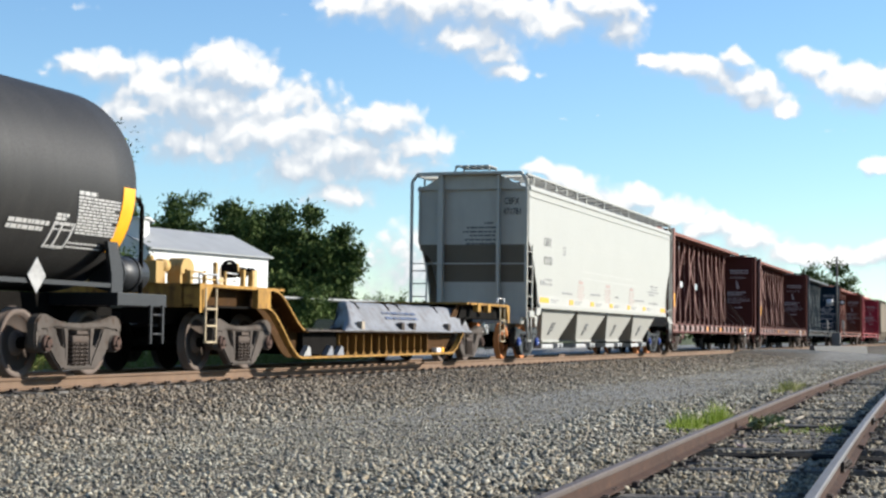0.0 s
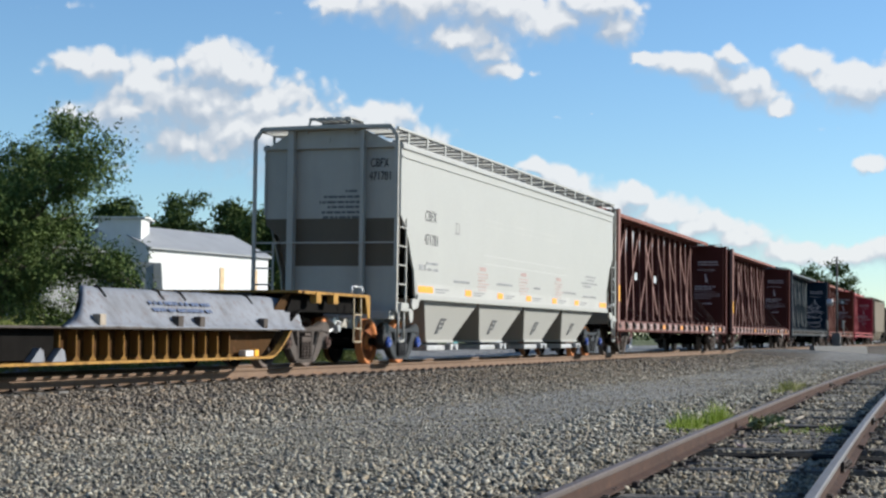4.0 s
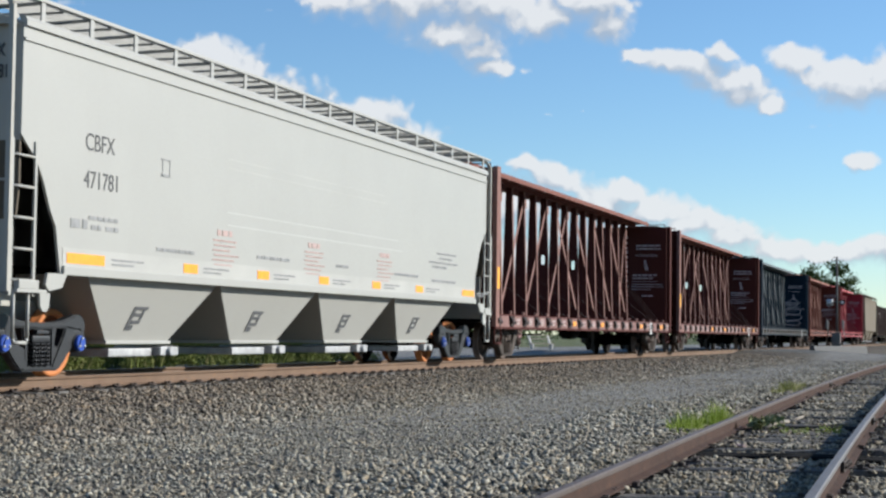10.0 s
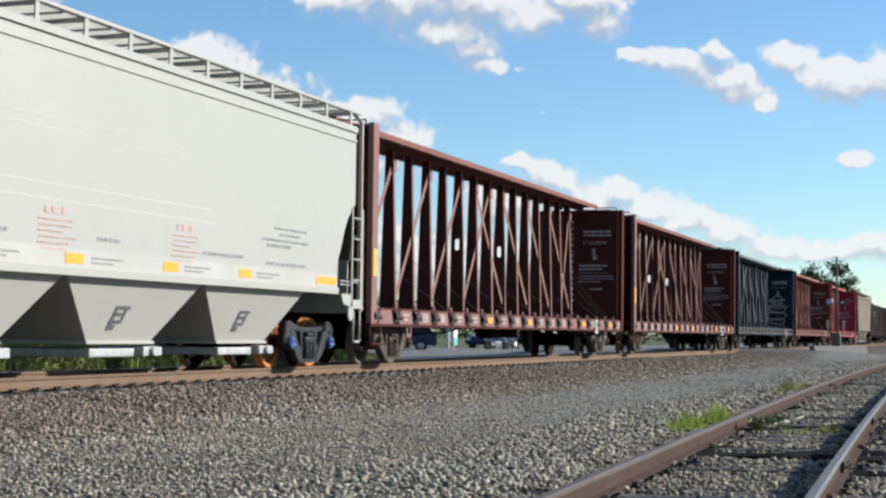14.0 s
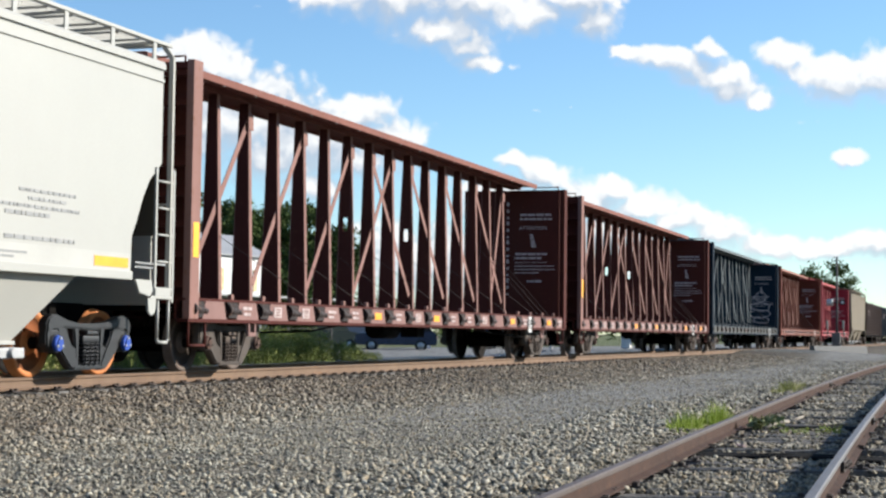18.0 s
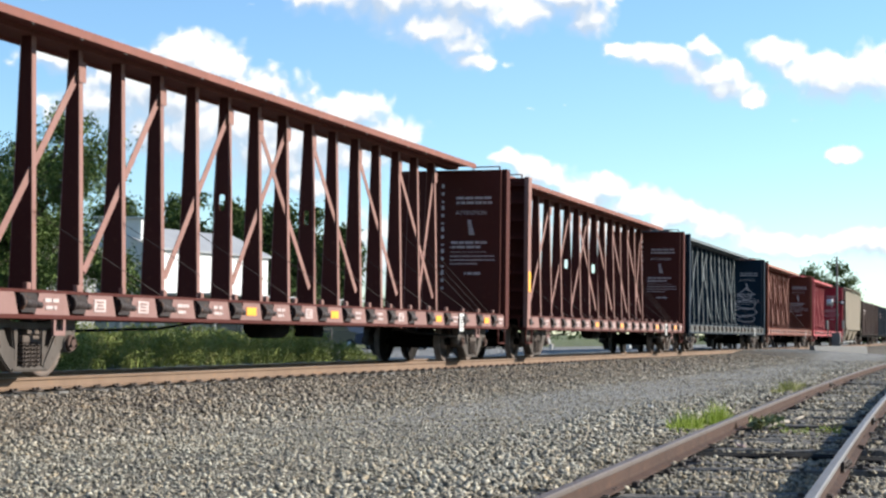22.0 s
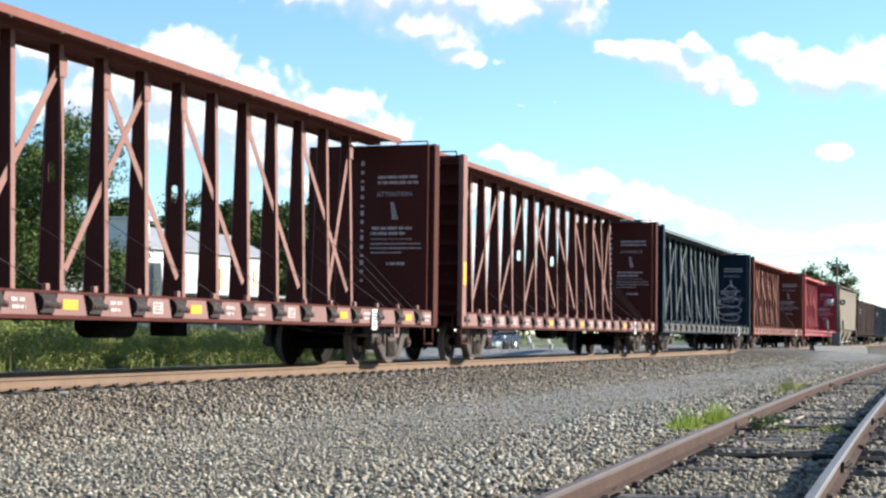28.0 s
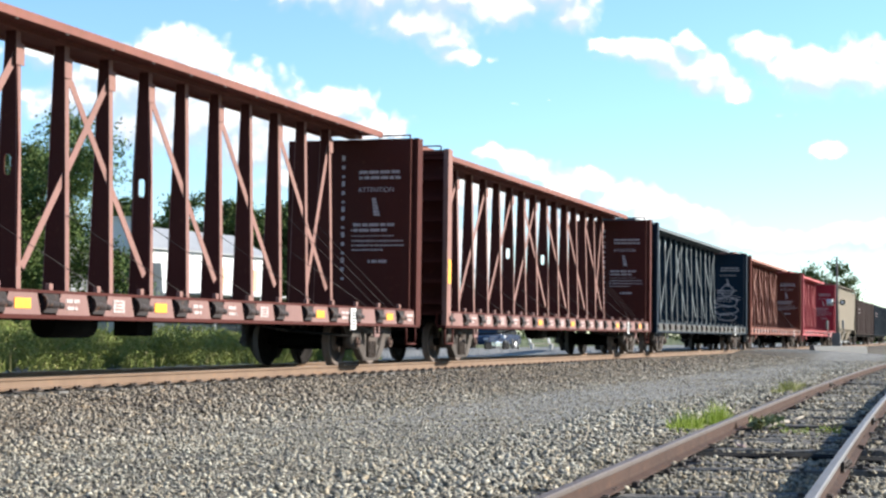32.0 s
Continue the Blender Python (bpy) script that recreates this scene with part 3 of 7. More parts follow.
def side_frame(parent, cx, side, material, springs, caps):
    """Cast frame: a sagging top member with raised ears over the bearings, slanted legs round two windows, a seat for the springs."""
    y0, y1 = side * 1.02, side * 1.18
    ya, yb = min(y0, y1), max(y0, y1)
    ym = (ya + yb) / 2
    bm = bmesh.new()

    def piece(outline, grow):
        slab(bm, [(cx + a, b) for a, b in outline], "y", ya - grow, yb + grow)
    half = [(0.0, 0.725), (0.30, 0.73), (0.52, 0.755), (0.70, 0.80), (0.84, 0.84), (0.96, 0.835), (1.05, 0.79), (1.09, 0.71), (1.08, 0.60), (0.97, 0.60), (0.94, 0.635), (0.82, 0.635), (0.66, 0.66), (0.45, 0.655), (0.0, 0.635)]
    piece([(-a, b) for a, b in half[-2:0:-1]] + half, 0.0)
    for s in (-1, 1):
        piece([(s * a, b) for a, b in ((1.09, 0.64), (1.08, 0.42), (1.03, 0.37), (0.985, 0.40), (0.99, 0.64))], -0.012)
        piece([(s * a, b) for a, b in ((0.84, 0.67), (0.60, 0.67), (0.55, 0.56), (0.30, 0.20), (0.28, 0.13), (0.45, 0.10), (0.60, 0.22), (0.78, 0.40))], -0.006)
        piece([(s * a, b) for a, b in ((0.28, 0.40), (0.50, 0.43), (0.58, 0.30), (0.46, 0.12), (0.28, 0.12))], -0.024)
        piece([(s * a, b) for a, b in ((0.41, 0.68), (0.265, 0.68), (0.265, 0.11), (0.35, 0.11), (0.36, 0.42))], -0.018)
    piece([(-0.44, 0.095), (0.44, 0.095), (0.42, 0.165), (-0.42, 0.165)], 0.004)
    es = [e for e in bm.edges if len(e.link_faces) == 2 and e.calc_face_angle(0) > 0.6]
    bmesh.ops.bevel(bm, geom=es, offset=0.022, segments=2, affect="EDGES", clamp_overlap=True)
    frame_ob = part("side_frame", bm, material, parent)
    for i in range(3):
        for row in (-0.05, 0.07):
            sp = new("spring", spring_mesh(springs))
            sp.parent = frame_ob
            sp.location = (cx + (i - 1) * 0.135, ym - side * row, 0.15)
    bm = bmesh.new()
    box(bm, cx - 0.21, cx + 0.21, ya - 0.012, yb + 0.012, 0.465, 0.56, 0.03)
    box(bm, cx - 0.14, cx + 0.14, ya - 0.03, yb + 0.03, 0.575, 0.625, 0.012)
    part("bolster_end", bm, springs, frame_ob)
    for s in (-1, 1):
        bm = bmesh.new()
        rod(bm, (cx + s * 0.89, side * 0.96, 0.457), (cx + s * 0.89, side * 1.20, 0.457), 0.125, 18)
        box(bm, cx + s * 0.89 - 0.12, cx + s * 0.89 + 0.12, ya + 0.01, yb - 0.005, 0.55, 0.63, 0.015)
        part("bearing_adapter", bm, material, frame_ob)
        bm = bmesh.new()
        rod(bm, (cx + s * 0.89, side * 1.19, 0.457), (cx + s * 0.89, side * 1.245, 0.457), 0.118, 18, 0.10)
        rod(bm, (cx + s * 0.89, side * 1.245, 0.457), (cx + s * 0.89, side * 1.262, 0.457), 0.055, 12)
        cap = part("bearing", bm, caps, frame_ob)
        bm = bmesh.new()
        for k in range(3):
            a = math.pi * (0.5 + 2 * k / 3)
            u, v = cx + s * 0.89 + 0.068 * math.cos(a), 0.457 + 0.068 * math.sin(a)
            rod(bm, (u, side * 1.235, v), (u, side * 1.268, v), 0.018, 6)
        tagged(part("cap_bolt", bm, M_STEEL if caps == M_BLUE_CAP else M_UNDER, cap), kind="stuff")


def truck(parent, cx, frame_mat=None, wheel_mat=None, cap_mat=None):
    frame_mat = frame_mat or M_TRUCK
    wheel_mat = wheel_mat or M_WHEEL
    for side in (-1, 1):
        side_frame(parent, cx, side, frame_mat, M_SPRING if frame_mat == M_TRUCK else frame_mat, cap_mat or M_BEARING)
    bm = bmesh.new()
    box(bm, cx - 0.22, cx + 0.22, -1.02, 1.02, 0.46, 0.70, 0.03)
    rod(bm, (cx, 0, 0.6), (cx, 0, 0.85), 0.2, 14)
    part("bolster", bm, M_UNDER, parent)
    for s in (-1, 1):
        bm = bmesh.new()
        rod(bm, (0, -1.0, 0), (0, 1.0, 0), 0.08, 10)
        axle = part("axle", bm, M_UNDER, parent)
        axle.location = (cx + s * 0.89, 0, 0.457)
        for side in (-1, 1):
            bm = bmesh.new()
            prof = [(0.10, 0.80), (0.15, 0.79), (0.17, 0.745), (0.37, 0.755), (0.39, 0.795), (0.452, 0.80), (0.457, 0.785), (0.463, 0.70), (0.488, 0.685), (0.485, 0.668), (0.40, 0.665), (0.38, 0.70), (0.18, 0.69), (0.12, 0.66)]
            lathe(bm, [(r, side * y) for r, y in prof], (0, 0, 0), 30)
            for f in bm.faces:
                far_r, near_r = max(v.co.xz.length for v in f.verts), min(v.co.xz.length for v in f.verts)
                if max(abs(v.co.y) for v in f.verts) < 0.71 and near_r < 0.46:
                    f.material_index = 1
                elif 0.16 < near_r and far_r < 0.375:
                    f.material_index = 2
            wheel = part("wheel", bm, wheel_mat, axle)
            wheel.data.materials.append(M_WHEEL_BACK)
            wheel.data.materials.append(M_PLATE_NEW if wheel_mat == M_WHEEL_NEW else M_PLATE)
        SPIN.append(axle)
        bm = bmesh.new()
        box(bm, cx + s * 0.36 - 0.05, cx + s * 0.36 + 0.05, -0.85, 0.85, 0.30, 0.42, 0.01)
        part("brake_beam", bm, M_UNDER, parent)


def coupler(parent, x, sgn, material):
    bm = bmesh.new()
    box(bm, min(x, x + sgn * 0.55), max(x, x + sgn * 0.55), -0.09, 0.09, 0.76, 0.92, 0.02)
    box(bm, min(x + sgn * 0.5, x + sgn * 0.78), max(x + sgn * 0.5, x + sgn * 0.78), -0.17, 0.17, 0.72, 0.98, 0.05)
    part("coupler", bm, material, parent)
    bm = bmesh.new()
    pipe(bm, [(x, 0.35, 0.75), (x + sgn * 0.2, 0.36, 0.55), (x + sgn * 0.5, 0.32, 0.42), (x + sgn * 0.75, 0.2, 0.48)], 0.025, 6)
    part("brake_hose", bm, M_UNDER, parent)


def thing(name, label, category, group, x):
    e = new(name)
    e.empty_display_size = 0.5
    tagged(e, label, category, group)
    LIVE.append((e, x))
    e.location = (x, YC, RAIL)
    return e


def ladder(bm, x, y, z0, z1, w, n, along="x", r=0.018):
    d = Vector((w, 0, 0)) if along == "x" else Vector((0, w, 0))
    a, b = Vector((x, y, z0)), Vector((x, y, z1))
    bar(bm, a, b, 0.05, 0.03, (0, 1, 0))
    bar(bm, a + d, b + d, 0.05, 0.03, (0, 1, 0))
    for i in range(n):
        z = z0 + (z1 - z0) * (i + 0.5) / n
        rod(bm, (x, y, z), Vector((x, y, z)) + d, r, 6)


# ---- centrebeam lumber cars ----


def centerbeam(x, length, paint, label, mark_mat, writing=True, sill_paint=None, flange_paint=None):
    """An empty centrebeam flat car: two bulkheads, a row of posts under a top chord, winches along both sills. Local x from 0 to length."""
    car = thing("centerbeam_car", label, "freight car", "cars of the train", x)
    L = length
    HW = 1.46
    # deck and underframe
    bm = bmesh.new()
    box(bm, 0.05, L - 0.05, -HW + 0.16, HW - 0.16, 1.06, 1.13)
    part("deck", bm, paint, car)
    bm = bmesh.new()
    slab(bm, [(0.3, 0.98), (2.6, 0.98), (3.6, 0.80), (L - 3.6, 0.80), (L - 2.6, 0.98), (L - 0.3, 0.98), (L - 0.3, 1.06), (0.3, 1.06)], "y", -0.35, 0.35)
    for i in range(12):
        xx = 3.2 + (L - 6.4) * i / 11
        box(bm, xx - 0.05, xx + 0.05, -1.2, 1.2, 0.88, 1.06)
    part("center_sill", bm, M_UNDER, car)
    bm = bmesh.new()
    rod(bm, (L * 0.42, -0.75, 0.72), (L * 0.42 + 1.1, -0.75, 0.72), 0.2, 14)
    part("air_tank", bm, M_UNDER, car)
    bm = bmesh.new()
    box(bm, L * 0.52, L * 0.52 + 0.5, -0.9, -0.5, 0.55, 0.86, 0.04)
    part("brake_valve", bm, M_UNDER, car)
    bm = bmesh.new()
    pipe(bm, [(3.0, -1.1, 0.62), (5.5, -1.1, 0.66), (7.5, -1.05, 0.82), (L * 0.45, -1.0, 0.84)], 0.022, 6)
    part("brake_rod", bm, M_UNDER, car)
    bm = bmesh.new()
    pipe(bm, [(L - 3.0, -1.1, 0.58), (L - 6.0, -1.1, 0.66), (L - 8.0, -1.05, 0.82)], 0.022, 6)
    for xx in (L - 5.2, L - 4.8):
        bar(bm, (xx, -1.1, 0.66), (xx, -1.1, 1.0), 0.04, 0.03)
    part("brake_rod", bm, M_UNDER, car)
    # sills: a flange, panels with slanted ends, winches between
    n = 19
    step_x = (L - 0.3) / n
    for side in (-1, 1):
        bm = bmesh.new()
        y = side * HW
        box(bm, 0.0, L, min(y, y - side * 0.2), max(y, y - side * 0.2), 0.77, 0.825, 0.006)
        box(bm, 0.0, L, min(y - side * 0.2, y - side * 0.24), max(y - side * 0.2, y - side * 0.24), 0.825, 1.10)
        box(bm, 0.0, L, min(y - side * 0.03, y - side * 0.24), max(y - side * 0.03, y - side * 0.24), 1.10, 1.14, 0.005)
        part("side_sill", bm, paint, car)
        for i in range(n):
            if side > 0 and i % 2:
                continue
            a = 0.15 + i * step_x
            bm = bmesh.new()
            slab(bm, [(a + 0.36, 0.825), (a + step_x - 0.0, 0.825), (a + step_x - 0.10, 1.10), (a + 0.46, 1.10)], "y", y - side * 0.035, y - side * 0.02)
            part("sill_panel", bm, sill_paint or paint, car)
            bm = bmesh.new()
            yc_ = y - side * 0.06
            ya_, yb_ = sorted((y - side * 0.01, y - side * 0.18))
            slab(bm, [(a + 0.02, 1.095), (a + 0.38, 1.095), (a + 0.43, 1.0), (a + 0.36, 0.85), (a + 0.06, 0.85), (a - 0.02, 0.95)], "y", ya_, yb_)
            rod(bm, (a + 0.05, yc_, 0.975), (a + 0.40, yc_, 0.955), 0.085, 10, 0.07)
            rod(bm, (a + 0.02, yc_, 0.975), (a + 0.07, yc_, 0.975), 0.115, 12)
            rod(bm, (a + 0.38, yc_ + side * 0.02, 0.955), (a + 0.52, yc_ + side * 0.02, 0.945), 0.05, 8)
            part("winch", bm, M_WINCH, car)
            bm = bmesh.new()
            box(bm, a + 0.24, a + 0.34, y - side * 0.10 - 0.04, y - side * 0.10 + 0.03, 1.14, 1.23, 0.02)
            part("strap_guide", bm, flange_paint or paint, car)
    # posts
    np_ = 17
    x0 = 1.08
    p_step = 1.25
    for i in range(np_):
        px = x0 + i * p_step
        bm = bmesh.new()
        wb, wt = 0.188, 0.085
        if i in (7, 10) and paint == M_BROWN:
            slab(bm, [(-wb, 1.13), (wb, 1.13), (wb - 0.02, 2.76), (-wb + 0.02, 2.76)], "x", px - 0.008, px + 0.008)
            slab(bm, [(-wb + 0.02, 3.05), (wb - 0.02, 3.05), (wt, 4.765), (-wt, 4.765)], "x", px - 0.008, px + 0.008)
            for s in (-1, 1):
                slab(bm, [(s * (wb - 0.02), 2.76), (s * 0.035, 2.76), (s * 0.055, 2.80), (s * 0.055, 3.01), (s * 0.035, 3.05), (s * (wb - 0.02), 3.05)], "x", px - 0.008, px + 0.008)
        else:
            slab(bm, [(-wb, 1.13), (wb, 1.13), (wt, 4.765), (-wt, 4.765)], "x", px - 0.008, px + 0.008)
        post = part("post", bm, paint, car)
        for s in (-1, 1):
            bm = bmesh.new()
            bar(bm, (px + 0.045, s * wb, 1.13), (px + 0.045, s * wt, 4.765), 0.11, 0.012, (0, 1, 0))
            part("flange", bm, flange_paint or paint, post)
        bm = bmesh.new()
        box(bm, px - 0.06, px + 0.12, -0.28, 0.28, 1.13, 1.16)
        part("post_foot", bm, paint, car)
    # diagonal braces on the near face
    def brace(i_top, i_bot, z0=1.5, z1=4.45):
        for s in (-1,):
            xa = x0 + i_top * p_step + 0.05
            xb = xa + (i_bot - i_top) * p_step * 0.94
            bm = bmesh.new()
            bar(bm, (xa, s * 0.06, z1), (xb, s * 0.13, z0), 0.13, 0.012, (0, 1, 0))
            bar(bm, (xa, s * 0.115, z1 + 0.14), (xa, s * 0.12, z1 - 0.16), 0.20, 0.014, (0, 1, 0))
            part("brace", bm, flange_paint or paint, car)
    for i in (3, 5, 7, 9):
        brace(i, i - 2)
    for i in (8, 10, 12, 14):
        brace(i, i + 2)
    brace(16, 15)
    # top chord
    bm = bmesh.new()
    slab(bm, [(-0.62, 4.78), (-0.62, 4.90), (-0.57, 4.92), (0.57, 4.92), (0.62, 4.90), (0.62, 4.78), (0.58, 4.78), (0.55, 4.835), (0.15, 4.835), (0.15, 4.765), (-0.15, 4.765), (-0.15, 4.835), (-0.55, 4.835), (-0.58, 4.78)], "x", 0.12, L - 0.12)
    part("top_chord", bm, M_CHORD if paint == M_BROWN else flange_paint or paint, car)
    bm = bmesh.new()
    for i in range(np_):
        px = x0 + i * p_step + p_step * 0.4
        rod(bm, (px, -0.60, 4.775), (px, -0.56, 4.80), 0.022, 8)
    tagged(part("strap_loop", bm, M_STEEL, car), kind="stuff")
    # bulkheads
    for e, sgn in ((0.0, 1), (L, -1)):
        bm = bmesh.new()
        xi = e + sgn * 0.42
        box(bm, min(xi - sgn * 0.03, xi), max(xi - sgn * 0.03, xi), -1.36, 1.36, 1.13, 4.72)
        part("bulkhead_plate", bm, paint, car)
        bm = bmesh.new()
        for y in (-1.33, 1.33):
            box(bm, min(xi - sgn * 0.12, xi - sgn * 0.031), max(xi - sgn * 0.12, xi - sgn * 0.031), y - 0.03, y + 0.03, 1.13, 4.72)
        for k in range(8):
            z = 1.3 + k * 0.46
            box(bm, min(e + sgn * 0.10, e + sgn * 0.26), max(e + sgn * 0.10, e + sgn * 0.26), -1.36, 1.36, z, z + 0.09)
        box(bm, min(e + sgn * 0.05, e + sgn * 0.27), max(e + sgn * 0.05, e + sgn * 0.27), -1.36, 1.36, 4.62, 4.72)
        part("bulkhead_frame", bm, paint, car)
        for y in (-1.42, 1.42):
            bm = bmesh.new()
            box(bm, min(e, e + sgn * 0.30), max(e, e + sgn * 0.30), y - 0.06, y + 0.06, 0.82, 4.74, 0.015)
            # posts at x = 0 of brown cars get the sunlit copy of the paint
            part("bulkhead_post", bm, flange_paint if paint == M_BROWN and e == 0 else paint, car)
        bm = bmesh.new()
        pipe(bm, [(e + sgn * 0.15, -1.25, 4.72), (e + sgn * 0.15, -1.25, 4.82), (e + sgn * 0.15, -0.55, 4.82), (e + sgn * 0.15, -0.55, 4.72)], 0.016, 6)
        part("handrail", bm, paint, car)
        bm = bmesh.new()
        xs_ = e + sgn * 0.12
        pipe(bm, [(xs_, -1.40, 0.78), (xs_, -1.40, 0.42), (xs_ + sgn * 0.55, -1.40, 0.42), (xs_ + sgn * 0.55, -1.40, 0.78)], 0.022, 6)
        part("sill_step", bm, paint, car)
        bm = bmesh.new()
        ladder(bm, e - sgn * 0.02, 0.75, 1.2, 4.5, 0.42, 9, "y")
        part("end_ladder", bm, paint, car)
        coupler(car, e, -sgn, M_UNDER)
    for xr in ((0.02,) if paint == M_BROWN else ()):
        bm = bmesh.new()
        box(bm, xr + 0.05, xr + 0.23, -1.487, -1.481, 1.75, 2.28)
        part("reflector", bm, M_ORANGE, car)
    # hanging jacking brackets over the trucks
    for xb in (2.30, L - 2.45):
        bm = bmesh.new()
        box(bm, xb - 0.14, xb + 0.14, -HW + 0.02, -HW + 0.06, 0.56, 0.625, 0.008)
        for u in (-0.14, 0.085):
            box(bm, xb + u, xb + u + 0.055, -HW + 0.022, -HW + 0.058, 0.625, 0.77)
        part("jacking_bracket", bm, sill_paint or paint, car)
    # stay cables from the posts to the deck
    cables = []
    for i in range(2, np_ - 1, 2):
        px = x0 + i * p_step
        cables.append(((px, -0.15, 2.3), (px + p_step * 1.4, -1.25, 1.16), 0.006))
    for k in range(3):
        cables.append(((L - 4.2 + k * 0.8, -0.15, 2.9 - k * 0.05), (L - 1.9 + k * 0.55, -1.2, 1.16), 0.006))
    for p, q, r in cables:
        bm = bmesh.new()
        rod(bm, p, q, r, 5)
        part("stay_cable", bm, M_CABLE, car)
    # markings on the sill
    rng = random.Random(int(x))
    for i in range(n):
        a = 0.15 + i * step_x
        if i in (6, 9, 14, 17) and paint == M_BROWN:
            bm = bmesh.new()
            box(bm, a + 0.58, a + 0.94, -HW + 0.010, -HW + 0.016, 0.90, 1.03)
            part("reflector", bm, M_REFLECT, car)
        elif i in (2, 3, 8, 12):
            bm = bmesh.new()
            box(bm, a + 0.60, a + 0.90, -HW + 0.010, -HW + 0.015, 0.88, 1.05)
            plate = part("stencil_plate", bm, mark_mat, car)
            bars("marking", [(a + 0.65, 1.0, 0.20, 0.022), (a + 0.67, 0.955, 0.15, 0.022), (a + 0.65, 0.91, 0.20, 0.022)], M_SILL, plate, ("y", -HW + 0.010))
        elif i in (1, 4, 5, 7, 10, 11, 15, 18):
            bars("marking", [(a + 0.58, 0.985, rng.uniform(0.25, 0.40), 0.05), (a + 0.60, 0.895, rng.uniform(0.2, 0.36), 0.045)], mark_mat, car, ("y", -HW + 0.013))
    bm = bmesh.new()
    box(bm, L - 3.95, L - 3.68, -HW - 0.02, -HW - 0.012, 0.70, 1.10)
    sign = part("sign_plate", bm, M_WHITE, car, "white sign plate on the sill")
    bars("marking", [(L - 3.90, 0.78 + 0.055 * k, 0.16, 0.03) for k in range(5)], M_BLACK_INK, sign, ("y", -HW - 0.022))
    if writing:
        xf = L - 0.455
        for text, size, yy, zz in (("ATTENTION", 0.145, -0.20, 3.60),):
            ob = lettering("bulkhead_lettering", text, size, M_FAINT, car, Matrix.Translation((xf, yy, zz)) @ FRONT)
        rows = [(-1.13, 3.99, 0.91, 0.06), (-1.15, 3.87, 0.93, 0.06), (-1.02, 2.88, 0.96, 0.06), (-0.86, 2.765, 0.80, 0.06), (-1.02, 2.665, 0.96, 0.018), (-1.22, 2.555, 1.16, 0.03), (-1.24, 2.46, 1.18, 0.03), (-0.78, 2.365, 0.72, 0.03), (-0.86, 2.11, 0.42, 0.06)]
        bars("marking", rows, M_FAINT, car, ("x", xf))
        bm = bmesh.new()
        for k in range(6):
            zz = 3.10 + k * 0.064
            slab(bm, [(-0.70 + 0.018 * k, zz), (-0.56 + 0.008 * k, zz), (-0.555 + 0.008 * k, zz + 0.05), (-0.69 + 0.018 * k, zz + 0.05)], "x", xf - 0.004, xf + 0.004)
        tagged(part("emblem", bm, M_FAINT, car), kind="stuff")
        bm = bmesh.new()
        for k in range(15):
            box(bm, xf - 0.004, xf + 0.004, 0.10, 0.17, 1.75 + k * 0.18, 1.80 + k * 0.18 + 0.03 * (k % 3))
        tagged(part("post_marking", bm, M_FAINT, car), kind="stuff")
    if paint == M_BLUE:
        # pale painted scrawl on the bulkhead
        bm = bmesh.new()
        rng = random.Random(31)
        xf = L - 0.458
        for cy, cz, ry, rz in ((-0.55, 2.9, 0.35, 0.3), (-0.55, 2.35, 0.6, 0.22), (-0.5, 1.95, 0.65, 0.25), (-0.6, 1.6, 0.5, 0.2)):
            last = None
            for k in range(15):
                ang = k * 0.45
                p = (xf, cy + ry * math.cos(ang) * rng.uniform(0.75, 1.1), cz + rz * math.sin(ang) * rng.uniform(0.7, 1.15))
                if last:
                    bar(bm, last, p, 0.05, 0.004, (1, 0, 0))
                last = p
        tagged(part("painted_scrawl", bm, M_FAINT, car, "pale blue grey painted scrawl"), kind="stuff")
    truck(car, 2.05)
    truck(car, L - 2.05)
    return car


centerbeam(61.35, 22.92, M_BROWN, "empty brown steel centerbeam lumber car", M_PALE, sill_paint=M_SILL, flange_paint=M_BROWN_SUNLIT)
centerbeam(86.00, 22.92, M_BROWN, "empty brown steel centerbeam lumber car behind another", M_PALE, sill_paint=M_SILL, flange_paint=M_BROWN_SUNLIT)
centerbeam(110.0, 22.95, M_BLUE, "empty dark blue centerbeam lumber car with pale posts", M_SILL_GREY, sill_paint=M_SILL_GREY, flange_paint=M_BLUE_SUNLIT)
centerbeam(134.2, 23.0, M_RUST_RED, "empty rust red centerbeam lumber car", M_FAINT, sill_paint=M_RUST_SUNLIT, flange_paint=M_RUST_SUNLIT)
centerbeam(158.4, 23.0, M_RED, "empty bright red centerbeam lumber car", M_FAINT, sill_paint=M_RED_SUNLIT, flange_paint=M_RED_SUNLIT)

# ---- covered hopper ----


